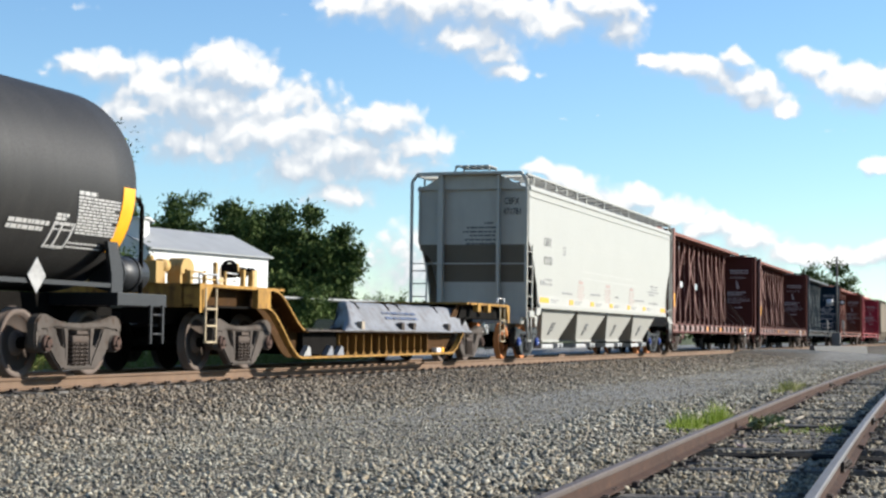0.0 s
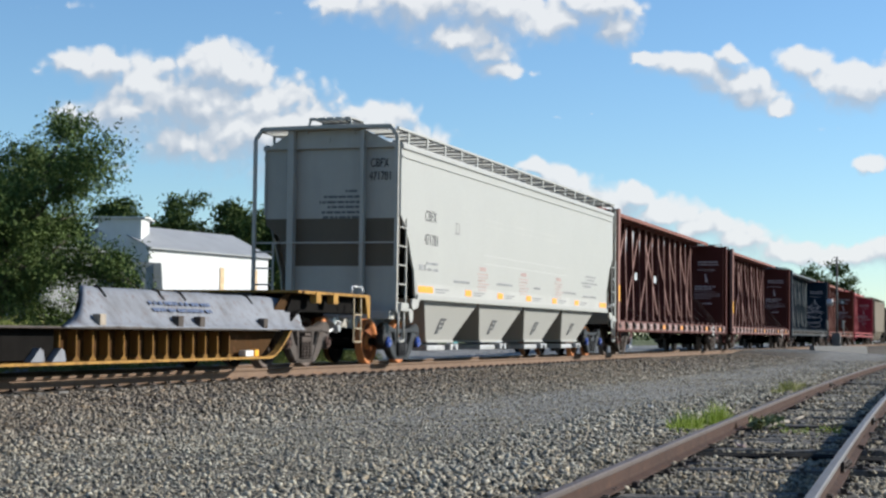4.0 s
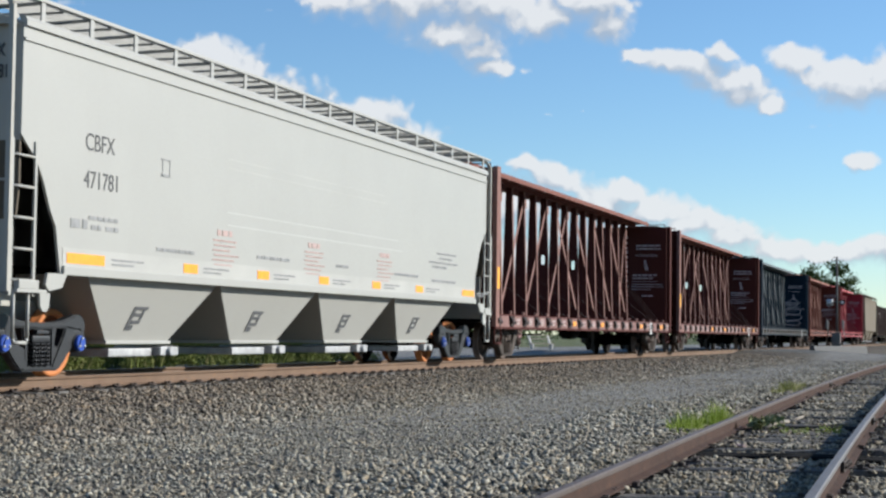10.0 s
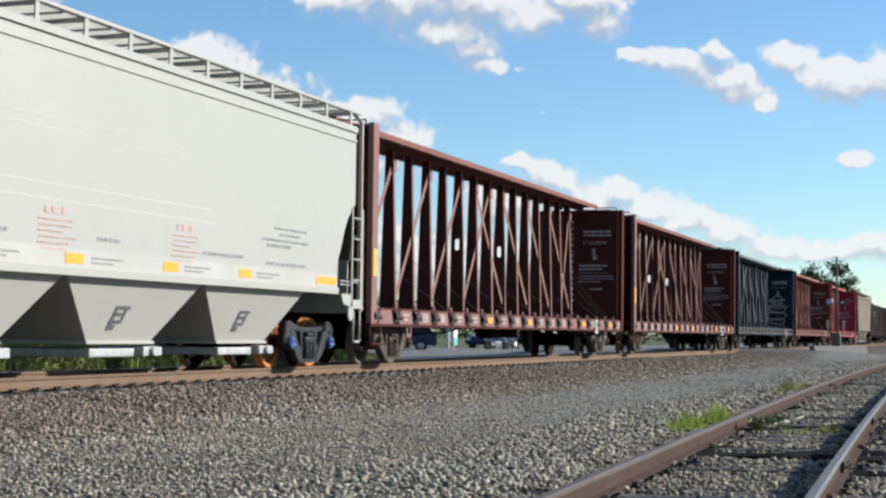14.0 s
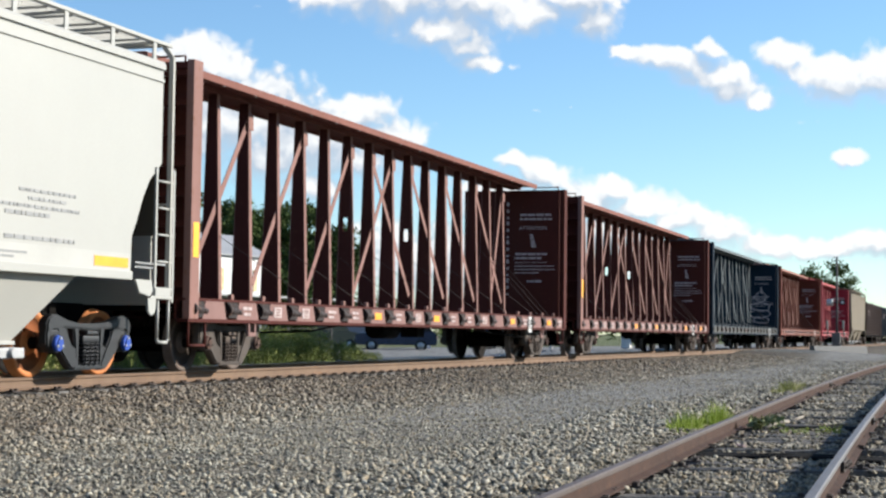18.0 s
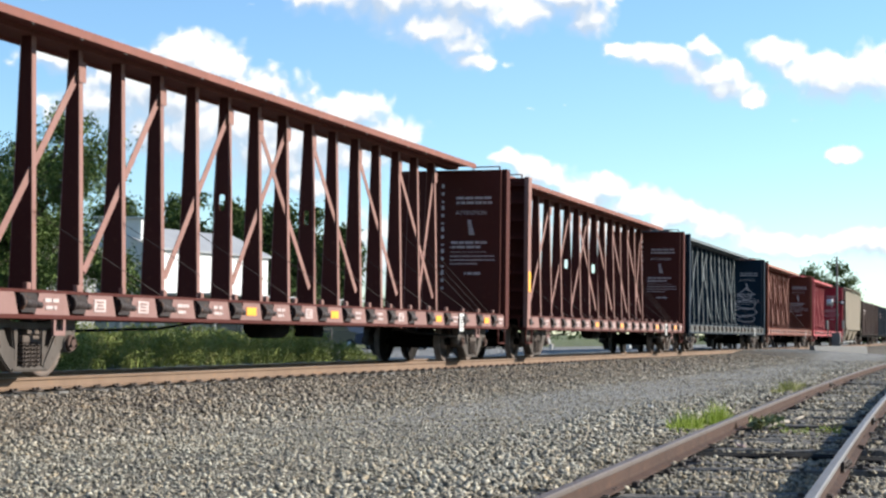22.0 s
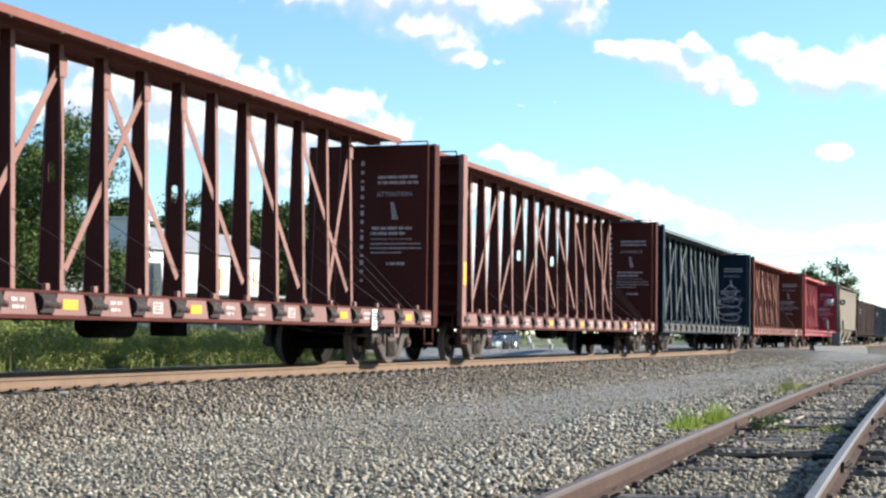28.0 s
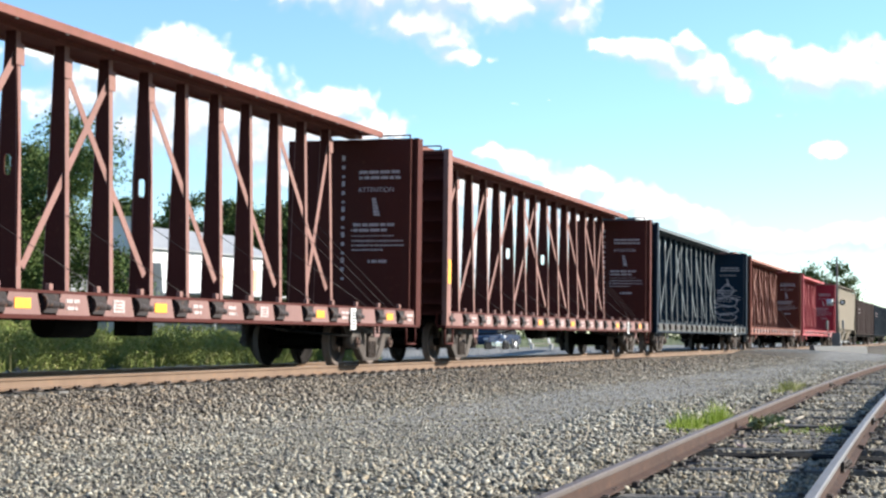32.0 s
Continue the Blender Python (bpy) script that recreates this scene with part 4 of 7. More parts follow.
def covered_hopper(x, L, paint, end_paint, label, detailed=True, frame_mat=None, wheel_mat=None, cap_mat=None):
    car = thing("covered_hopper_car", label, "freight car", "cars of the train", x)
    HW = 1.50
    ends = [(0.28, 4.44), (0.28, 3.05), (0.42, 2.93), (0.62, 2.78), (0.80, 2.52), (0.98, 2.15), (1.10, 1.95), (1.12, 1.36)]
    front = [(a - 0.16 * step(1.0, 2.2, b), b) for a, b in ends]
    outline = front + [(L - a, b) for a, b in ends[::-1]]
    for s in (-1, 1):
        bm = bmesh.new()
        slab(bm, outline, "y", s * HW - 0.02, s * HW + 0.02)
        side = part("side_sheet", bm, paint, car, "" if not detailed else "plain pale grey side sheet")
        bm = bmesh.new()
        y = s * (HW + 0.03)
        box(bm, 1.12, L - 1.12, y - 0.03, y + 0.03, 1.34, 1.46, 0.012)
        part("side_sill", bm, paint, car)
        bm = bmesh.new()
        slab(bm, [(s * 1.44, 4.40), (s * 1.56, 4.40), (s * 1.56, 4.47), (s * 1.53, 4.52), (s * 1.46, 4.53)], "x", 0.13, L - 0.28)
        part("top_rail", bm, paint, car)
        bm = bmesh.new()
        box(bm, 0.13, L - 0.28, s * 1.53 - 0.015, s * 1.53 + 0.015, 4.22, 4.26)
        part("side_strake", bm, paint, car)
    if detailed:
        # weld seams as flat strips, coloured lighter for the light their tops catch
        for z in (2.30, 2.50, 3.2, 3.34):
            bm = bmesh.new()
            box(bm, 5.9, 13.9 - (z - 2.3), -HW - 0.0225, -HW - 0.0195, z - 0.009, z + 0.009)
            part("weld_seam", bm, M_SEAM if z < 3 else M_GREY_FRESH, car)
        bm = bmesh.new()
        box(bm, 1.125, L - 1.125, -HW - 0.026, -HW - 0.021, 1.462, 1.70)
        part("reflector_strip", bm, M_GREY_FRESH, car, "whiter strip along the lower side")
        bm = bmesh.new()
        box(bm, 0.04, 0.065, 0.02, 0.24, 4.52, 4.66, 0.01)
        part("end_plate", bm, end_paint, car)
    # roof
    prof = [(-1.50, 4.44), (-1.2, 4.56), (-0.8, 4.65), (-0.4, 4.70), (0, 4.72), (0.4, 4.70), (0.8, 4.65), (1.2, 4.56), (1.50, 4.44)]
    bm = bmesh.new()
    slab(bm, prof + [(y * 0.98, z - 0.05) for y, z in prof[::-1]], "x", 0.10, L - 0.25, smooth=True)
    part("roof", bm, paint, car)
    bm = bmesh.new()
    box(bm, 1.2, L - 1.2, -0.32, 0.32, 4.70, 4.86, 0.05)
    for k in range(int((L - 2) / 1.6)):
        xx = 1.6 + k * 1.6
        box(bm, xx, xx + 0.12, -0.40, 0.40, 4.84, 4.90, 0.01)
    part("hatch", bm, end_paint, car)
    deck = None
    for k in range(5):
        bm = bmesh.new()
        box(bm, -0.02, 0.75, -0.45 + k * 0.19, -0.30 + k * 0.19, 5.03, 5.055)
        if k == 0:
            for xx in (0.02, 0.70):
                for yy in (-0.42, 0.44):
                    bar(bm, (xx, yy * 1.25, 4.72), (xx, yy, 5.03), 0.035, 0.035)
                bar(bm, (xx, -0.46, 5.015), (xx, 0.48, 5.015), 0.05, 0.03)
            deck = part("roof_platform", bm, paint, car, "raised slatted roof platform")
        else:
            part("slat", bm, paint, deck)
    # running boards along both roof edges
    for s in (-1, 1):
        bm = bmesh.new()
        ya = s * 0.80
        for k in range(16):
            yk = ya + s * 0.044 * k
            box(bm, 0.0, L - 0.3, yk - 0.004, yk + 0.004, 4.768, 4.787)
        for k in range(int(L / 0.6)):
            box(bm, 0.5 + k * 0.6, 0.53 + k * 0.6, min(ya, ya + s * 0.66), max(ya, ya + s * 0.66), 4.735, 4.764)
        tagged(part("running_board", bm, paint, car, "grey roof walkway grating"), kind="stuff")
        bm = bmesh.new()
        box(bm, -0.11, L - 0.03, s * 1.51 - 0.025, s * 1.51 + 0.025, 4.765, 4.815, 0.006)
        part("walk_edge", bm, paint, car)
        n = int((L - 0.9) / 1.13)
        for k in range(n + 1):
            xx = 0.55 + (L - 1.1) * k / n
            bm = bmesh.new()
            box(bm, xx - 0.045, xx + 0.045, s * 1.51 - 0.012, s * 1.51 + 0.012, 4.47, 4.77)
            bar(bm, (xx, s * 1.5, 4.76), (xx, s * 0.72, 4.74), 0.04, 0.04)
            part("stanchion", bm, paint, car)
    # ends: slope sheet, lower plate, posts and frame
    for e, sg in ((0.0, 1), (L, -1)):
        def X(a):
            return e + sg * (a - (0.15 if sg > 0 else 0.0))
        bm = bmesh.new()
        slab(bm, [(X(0.30), 4.44), (X(0.30), 2.98), (X(0.34), 2.98), (X(0.34), 4.44)], "y", -1.48, 1.48)
        slab(bm, [(-1.48, 4.42), (1.48, 4.42), (0.86, 4.80), (-0.72, 4.80)], "x", min(X(0.21), X(0.245)), max(X(0.21), X(0.245)))
        part("end_sheet", bm, end_paint, car, "grey end sheet")
        bm = bmesh.new()
        a = [(-1.48, 2.98), (1.48, 2.98), (1.48, 2.85), (1.18, 2.6), (1.02, 2.0), (-1.44, 2.0), (-1.48, 2.4)]
        slab(bm, a, "x", min(X(0.30), X(0.335)), max(X(0.30), X(0.335)))
        part("slope_sheet", bm, M_BAND, car, "brown grey unpainted band across the end")
        bm = bmesh.new()
        slab(bm, [(-1.40, 2.0), (1.0, 2.0), (0.95, 1.0), (-1.40, 1.0)], "x", min(X(0.30), X(0.33)), max(X(0.30), X(0.33)))
        part("lower_end_plate", bm, end_paint, car)
        for yy in (-0.72, 0.86):
            bm = bmesh.new()
            w = 0.04 if yy < 0 else 0.07
            box(bm, min(X(0.1), X(0.28)), max(X(0.1), X(0.28)), yy - w, yy + w, 1.05, 4.80, 0.02)
            part("end_post", bm, end_paint, car)
        bm = bmesh.new()
        for yy, sgn in ((-1.52, -1), (1.62, 1)):
            pts = [(X(0.02), yy, 1.1), (X(0.02), yy, 4.62), (X(0.02), yy - sgn * 0.16, 4.83), (X(0.02), 0, 4.845)]
            for p, q in zip(pts[:-1], pts[1:]):
                bar(bm, p, q, 0.07, 0.06, (1, 0, 0))
        box(bm, min(X(0.0), X(0.24)), max(X(0.0), X(0.24)), -1.38, 1.48, 4.80, 4.865, 0.008)
        bar(bm, (X(0.06), -1.5, 2.47), (X(0.06), 1.6, 2.47), 0.03, 0.03)
        part("end_frame", bm, end_paint, car)
        bm = bmesh.new()
        xl = e - 0.08 if sg > 0 else X(0.44)
        ladder(bm, xl, -1.53, 1.05, 2.98, 0.52, 5)
        part("side_ladder", bm, paint, car, "pale grey side ladder")
        bm = bmesh.new()
        pipe(bm, [(xl + 0.10, -1.53, 1.12), (xl + 0.10, -1.53, 0.52), (xl + 0.13, -1.53, 0.47), (xl + 0.39, -1.53, 0.47), (xl + 0.42, -1.53, 0.52), (xl + 0.42, -1.53, 1.12)], 0.024, 7)
        part("stirrup_step", bm, paint, car)
        bm = bmesh.new()
        ladder(bm, X(0.06), 1.2, 1.1, 2.45, 0.42, 4, "y")
        part("end_ladder", bm, end_paint, car)
        bm = bmesh.new()
        box(bm, min(e + sg * 0.0, e + sg * 0.66), max(e + sg * 0.0, e + sg * 0.66), -1.60, -1.36, 1.09, 1.135, 0.008)
        box(bm, min(e + sg * 0.06, e + sg * 0.50), max(e + sg * 0.06, e + sg * 0.50), -1.585, -1.50, 1.136, 1.25, 0.012)
        slab(bm, [(e + sg * a, b) for a, b in ((0.66, 1.35), (1.12, 1.35), (1.0, 1.17), (0.70, 1.12), (0.62, 1.2))], "y", -1.606, -1.57)
        slab(bm, [(e + sg * a, b) for a, b in ((0.50, 1.088), (0.74, 1.10), (0.72, 0.92), (0.66, 0.86), (0.58, 0.86), (0.52, 0.92))], "y", -1.598, -1.565)
        part("jacking_pad", bm, paint, car)
        bm = bmesh.new()
        box(bm, min(X(-0.1), X(2.6)), max(X(-0.1), X(2.6)), -0.32, 0.32, 0.72, 1.02, 0.02)
        box(bm, min(X(0.0), X(0.3)), max(X(0.0), X(0.3)), -1.4, 1.4, 0.92, 1.08, 0.01)
        part("stub_sill", bm, M_UNDER if sg < 0 else end_paint, car)
        coupler(car, e, -sg, M_UNDER)
    # hopper bays with outlet gates
    nb = 4 if L > 18 else 3
    wid = (L - 4.2) / nb
    for k in range(nb):
        xa = 1.9 + k * wid
        bm = bmesh.new()
        top = [(xa + 0.02, -1.42, 1.38), (xa + wid - 0.02, -1.42, 1.38), (xa + wid - 0.02, 1.42, 1.38), (xa + 0.02, 1.42, 1.38)]
        c = xa + wid / 2
        bot = [(c - 0.9, -1.10, 0.48), (c + 0.9, -1.10, 0.48), (c + 0.9, 1.10, 0.48), (c - 0.9, 1.10, 0.48)]
        tv, bv = [bm.verts.new(p) for p in top], [bm.verts.new(p) for p in bot]
        for i in range(4):
            bm.faces.new((tv[i], bv[i], bv[(i + 1) % 4], tv[(i + 1) % 4]))
        bm.faces.new(tv)
        bm.faces.new(bv[::-1])
        bmesh.ops.recalc_face_normals(bm, faces=bm.faces[:])
        bay = part("hopper_bay", bm, paint, car)
        bm = bmesh.new()
        box(bm, c - 0.95, c + 0.95, -1.14, 1.14, 0.44, 0.49, 0.008)
        part("bay_rim", bm, paint, bay)
        bm = bmesh.new()
        box(bm, c - 0.80, c + 0.45, -1.10, 1.10, 0.26, 0.38, 0.03)
        box(bm, c + 0.5, c + 1.05, -1.22, -0.90, 0.27, 0.40, 0.02)
        rod(bm, (c + 0.75, -1.28, 0.34), (c + 0.75, -0.9, 0.34), 0.07, 10)
        part("outlet_gate", bm, M_GATE, bay, "bright bare metal outlet gate")
        if detailed:
            bm = bmesh.new()
            u = Vector((0, 0.32, -0.90)).normalized()
            out_ = Vector((0, -0.942, -0.335))
            o_ = Vector((c - 0.42, -1.278, 0.98)) + out_ * 0.006
            lean_ = Vector((-0.30, 0, 0))
            for h0, h1, w0, w1, th in ((0.0, 0.05, 0.10, 0.42, 0.05), (0.10, 0.15, 0.06, 0.34, 0.05), (0.21, 0.26, 0.12, 0.30, 0.05), (0.0, 0.36, 0.02, 0.10, 0.07), (0.05, 0.26, 0.30, 0.36, 0.05), (0.28, 0.36, 0.12, 0.22, 0.05)):
                vs_ = [o_ + u * h + lean_ * h + Vector((w, 0, 0)) for h, w in ((h0, w0), (h0, w1), (h1, w1), (h1, w0))]
                lo_, hi_ = [bm.verts.new(v) for v in vs_], [bm.verts.new(v + out_ * 0.005) for v in vs_]
                bm.faces.new(hi_)
                for q in range(4):
                    bm.faces.new((lo_[q], lo_[(q + 1) % 4], hi_[(q + 1) % 4], hi_[q]))
            bmesh.ops.recalc_face_normals(bm, faces=bm.faces[:])
            part("bay_emblem", bm, M_END_INK, bay)
    bm = bmesh.new()
    box(bm, 1.6, L - 1.6, -0.3, 0.3, 1.25, 1.5)
    part("center_sill", bm, M_UNDER, car)
    truck(car, 1.22, frame_mat, wheel_mat, cap_mat)
    truck(car, L - 1.55, frame_mat, wheel_mat, cap_mat)
    if detailed:
        yf = -HW - 0.022
        at = lambda a, z: Matrix.Translation((a, yf, z)) @ SIDE
        for text, size, a, z in (("CBFX", 0.33, 1.62, 3.02), ("471781", 0.33, 1.60, 2.52)):
            lettering("side_lettering", text, size, M_BLACK_INK, car, at(a, z), 0.95)
        for text, size, yy, z in (("CBFX", 0.25, -0.84, 4.03), ("471781", 0.25, -0.82, 3.76)):
            lettering("end_lettering", text, size, M_BLACK_INK, car, Matrix.Translation((0.133, yy, z)) @ FRONT, 0.66)
        bars("marking", [(-0.55, 3.52, 0.25, 0.045), (-0.62, 3.40, 0.8, 0.05), (-0.62, 3.29, 0.9, 0.05), (-0.6, 3.19, 0.7, 0.05), (-0.62, 3.08, 0.85, 0.05), (-0.6, 2.98, 0.8, 0.05)], M_END_INK, car, ("x", 0.145))
        yk = -HW - 0.024
        bars("marking", [(1.75, 2.10, 0.75, 0.05), (1.30, 1.97, 0.42, 0.12), (1.82, 1.97, 0.25, 0.06), (2.2, 1.97, 0.35, 0.06), (3.62, 1.78, 1.2, 0.05), (7.0, 1.83, 1.3, 0.05), (10.4, 1.83, 0.6, 0.05), (13.5, 1.80, 1.4, 0.05), (15.8, 1.75, 1.6, 0.05), (15.8, 2.05, 1.0, 0.05), (15.6, 2.15, 1.9, 0.04), (16.3, 2.25, 0.9, 0.04), (16.1, 2.35, 1.3, 0.04)], M_GREY_INK, car, ("y", yk))
        for a in (5.55, 9.1, 12.65):
            bars("marking", [(a, 2.12, 0.55, 0.09)] + [(a - 0.15 + 0.05 * (k % 2), 2.03 - 0.075 * k, 0.85 - 0.11 * (k % 3), 0.026) for k in range(6)], M_RED_INK, car, ("y", yk))
        bm = bmesh.new()
        box(bm, 3.70, 3.98, yk - 0.002, yk + 0.002, 2.86, 2.90)
        box(bm, 3.70, 3.98, yk - 0.002, yk + 0.002, 3.10, 3.12)
        for xx in (3.74, 3.96):
            box(bm, xx, xx + 0.02, yk - 0.002, yk + 0.002, 2.86, 3.12)
        part("placard_holder", bm, M_GREY_INK, car)
        for a, w in ((1.22, 0.95), (4.45, 0.45), (7.02, 0.45), (9.60, 0.45), (12.24, 0.45), (14.76, 0.45), (L - 2.1, 0.9)):
            bm = bmesh.new()
            box(bm, a, a + w, -HW - 0.032, -HW - 0.026, 1.50, 1.635)
            part("reflector", bm, M_REFLECT, car)
            bars("marking", [(a + w + 0.2, 1.575, 0.9, 0.028), (a + w + 0.2, 1.515, 0.6, 0.028)], M_GREY_INK, car, ("y", yk - 0.002))
    return car


covered_hopper(40.60, 20.0, M_GREY, M_END, "pale grey four-bay covered hopper car with brown end band", True, M_TRUCK_NEW, M_WHEEL_NEW, M_BLUE_CAP)
covered_hopper(183.2, 17.0, M_TAN, M_TAN, "tan covered hopper car far down the train", False)

# ---- depressed-centre flat car ----
M_LADDER = painted("pale_worn_ladder", (0.36, 0.29, 0.19), dirt=(0.10, 0.07, 0.045), rough=0.7, dirty=0.6, rusty=0.3, gloss=0.2)
M_TAN_GEAR = painted("faded_tan_yellow_gear", (0.44, 0.29, 0.105), dirt=(0.16, 0.10, 0.05), rough=0.7, dirty=0.6, rusty=0.3, gloss=0.2)
# rib yellow: a dimmed copy of the car's, recess shade in its base, grime over it
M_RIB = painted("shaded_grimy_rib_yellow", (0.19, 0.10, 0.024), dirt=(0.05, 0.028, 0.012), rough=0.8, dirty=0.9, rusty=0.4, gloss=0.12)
M_WOODEN = plain("tan_wood_block", (0.30, 0.25, 0.19), 0.8)


def flat_car(x):
    L = 16.9
    car = thing("depressed_flat_car", "yellow depressed-center flat car with steel cover", "freight car", "cars of the train", x)
    HW = 1.42
    # both side girders: platform, goose neck, low middle

    def neck(x0, z0, x1, z1, n=9):
        """A smooth S from one level to the other."""
        return [(x0 + (x1 - x0) * i / n, z0 + (z1 - z0) * step(0, 1, i / n)) for i in range(n + 1)]
    top = [(0, 1.34)] + neck(2.80, 1.34, 4.25, 0.66) + neck(12.3, 0.66, 13.7, 1.34) + [(L, 1.34)]
    bot = [(L, 1.02)] + neck(13.9, 1.02, 12.35, 0.21) + neck(4.0, 0.19, 2.5, 1.03) + [(0, 1.02)]
    for s in (-1, 1):
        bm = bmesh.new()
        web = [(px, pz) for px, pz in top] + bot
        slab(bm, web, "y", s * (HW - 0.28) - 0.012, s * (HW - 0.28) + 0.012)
        part("girder_web", bm, M_YELLOW_GRIME_SHADE, car, "grimy yellow web with shade in its colour")
        bm = bmesh.new()
        for p, q in zip(bot[:-1], bot[1:]):
            if 2.4 < p[0] <= 13.3 and q[0] > 1:
                bar(bm, (p[0], s * (HW - 0.06), p[1]), (q[0], s * (HW - 0.06), q[1]), 0.12, 0.035)
        part("bottom_flange", bm, M_YELLOW, car)
        # flange below the platforms in black, the recess's shade as colour
        bm = bmesh.new()
        for p, q in zip(bot[:-1], bot[1:]):
            if p[0] > 13.3 or q[0] < 1:
                bar(bm, (p[0], s * (HW - 0.20), p[1]), (q[0], s * (HW - 0.20), q[1]), 0.18, 0.035)
        part("rear_bottom_flange", bm, M_UNDER, car, "black flange coloured for the shade under the platform")
        bm = bmesh.new()
        for p, q in zip(top[:1], top[1:2]):
            bar(bm, (p[0], s * (HW - 0.16), p[1]), (q[0], s * (HW - 0.16), q[1]), 0.34, 0.04)
        part("top_flange", bm, M_YELLOW, car)
        bm = bmesh.new()
        bar(bm, (13.7, s * (HW - 0.16), 1.34), (L, s * (HW - 0.16), 1.34), 0.34, 0.04)
        part("top_flange", bm, M_YELLOW, car)
        bm = bmesh.new()
        for p, q in zip(top[1:10], top[2:11]):
            bar(bm, (p[0], s * (HW - 0.02), p[1] - 0.01), (q[0], s * (HW - 0.02), q[1] - 0.01), 0.03, 0.03)
        part("neck_edge", bm, M_YELLOW, car)
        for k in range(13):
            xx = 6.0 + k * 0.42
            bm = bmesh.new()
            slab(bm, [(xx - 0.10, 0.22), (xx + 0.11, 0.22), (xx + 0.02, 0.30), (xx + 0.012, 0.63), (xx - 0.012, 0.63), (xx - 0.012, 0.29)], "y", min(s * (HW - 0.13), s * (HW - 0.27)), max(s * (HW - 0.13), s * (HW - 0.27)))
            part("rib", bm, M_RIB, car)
        bm = bmesh.new()
        box(bm, 4.35, 5.9, min(s * (HW - 0.16), s * (HW - 0.26)), max(s * (HW - 0.16), s * (HW - 0.26)), 0.24, 0.64)
        part("tool_box", bm, M_UNDER, car, "black box under the low deck")
    for seg in ((1, 11), (11, 21)):
        bm = bmesh.new()
        line = top[seg[0]:seg[1]]
        half = HW - 0.03 if seg[0] == 1 else 0.5
        slab(bm, line + [(px, pz - 0.03) for px, pz in line[::-1]], "y", -half, half)
        part("neck_plate", bm, M_YELLOW_GRIME_SHADE if seg[0] == 1 else M_TRUCK, car, "grimy sloping neck plate")
    # black sheet before the rear web, added as the shade of the recess
    for s in (-1, 1):
        bm = bmesh.new()
        slab(bm, [(13.45, 1.0), (13.7, 1.28), (L - 0.1, 1.30), (L - 0.1, 0.98), (14.1, 0.98)], "y", s * (HW - 0.235) - 0.02, s * (HW - 0.235) + 0.02)
        part("rear_shade_web", bm, M_UNDER, car, "black rear web sheet standing for recess shade")
    bm = bmesh.new()
    box(bm, 11.55, 11.85, -1.34, -1.22, 0.235, 0.33, 0.01)
    part("pale_block", bm, M_WHITE, car)
    bm = bmesh.new()
    box(bm, 11.9, 12.05, -1.34, -1.22, 0.235, 0.34, 0.01)
    part("yellow_block", bm, M_ORANGE, car)
    bm = bmesh.new()
    box(bm, 0.1, 3.2, -HW + 0.02, HW - 0.02, 1.33, 1.37)
    part("platform_deck", bm, M_YELLOW, car)
    bm = bmesh.new()
    box(bm, 13.5, L - 0.02, -HW + 0.02, HW - 0.02, 1.33, 1.37)
    part("platform_deck", bm, M_YELLOW, car)
    bm = bmesh.new()
    box(bm, 4.1, 12.6, -HW - 0.04, HW + 0.04, 0.655, 0.685, 0.006)
    part("low_deck", bm, M_TRUCK, car, "dark grimy steel deck plate")
    bm = bmesh.new()
    box(bm, 0.1, 3.0, -0.5, 0.5, 0.75, 1.33)
    box(bm, 14.0, L - 0.1, -0.5, 0.5, 0.75, 1.33)
    box(bm, 4.4, 12.4, -0.9, 0.9, 0.24, 0.64)
    part("underframe", bm, M_UNDER, car)
    # end plates
    for e, sg in ((0.0, 1), (L, -1)):
        bm = bmesh.new()
        box(bm, min(e, e + sg * 0.08), max(e, e + sg * 0.08), -HW, HW, 1.0, 1.36, 0.01)
        slab(bm, [(e, 1.34), (e + sg * (0.45 if sg > 0 else 0.26), 1.34), (e + sg * 0.10, 0.92), (e, 0.92)], "y", -HW - 0.012, -HW)
        part("end_sill", bm, M_YELLOW, car)
        bm = bmesh.new()
        xl = e + 0.12 if sg > 0 else e - 0.95
        for u_ in (0.0, 0.36):
            bar(bm, (xl + u_, -HW - 0.05, 0.46), (xl + u_, -HW - 0.05, 1.30), 0.022, 0.035, (1, 0, 0))
        for zz in (0.47, 0.72, 0.98):
            box(bm, xl - 0.01, xl + 0.37, -HW - 0.075, -HW - 0.025, zz - 0.016, zz + 0.016, 0.006)
        part("sill_step", bm, M_LADDER, car, "thin pale sill ladder")
        coupler(car, e, -sg, M_UNDER)
        bm = bmesh.new()
        x0, x1 = (e + 0.15, e + 0.75) if sg > 0 else (e - 0.75, e - 0.2)
        pipe(bm, [(x0, -HW + 0.08, 1.36), (x0, -HW + 0.08, 1.52), (x1, -HW + 0.08, 1.52), (x1, -HW + 0.08, 1.36)], 0.018, 6)
        part("grab_rail", bm, M_STEEL, car)
    for a in (14.2, 15.0):
        bm = bmesh.new()
        box(bm, a, a + 0.22, -HW - 0.03, -HW + 0.10, 1.16, 1.36, 0.01)
        part("stake_pocket", bm, M_YELLOW, car)
    bm = bmesh.new()
    box(bm, 2.05, 2.55, -HW - 0.03, -HW + 0.08, 1.02, 1.34, 0.01)
    part("stake_pocket", bm, M_YELLOW, car)
    # brake gear and thin rails on the leading platform
    bm = bmesh.new()
    rod(bm, (-0.30, 0.55, 1.70), (0.45, 0.55, 1.70), 0.20, 20)
    rod(bm, (-0.36, 0.55, 1.70), (-0.30, 0.55, 1.70), 0.15, 20, 0.20)
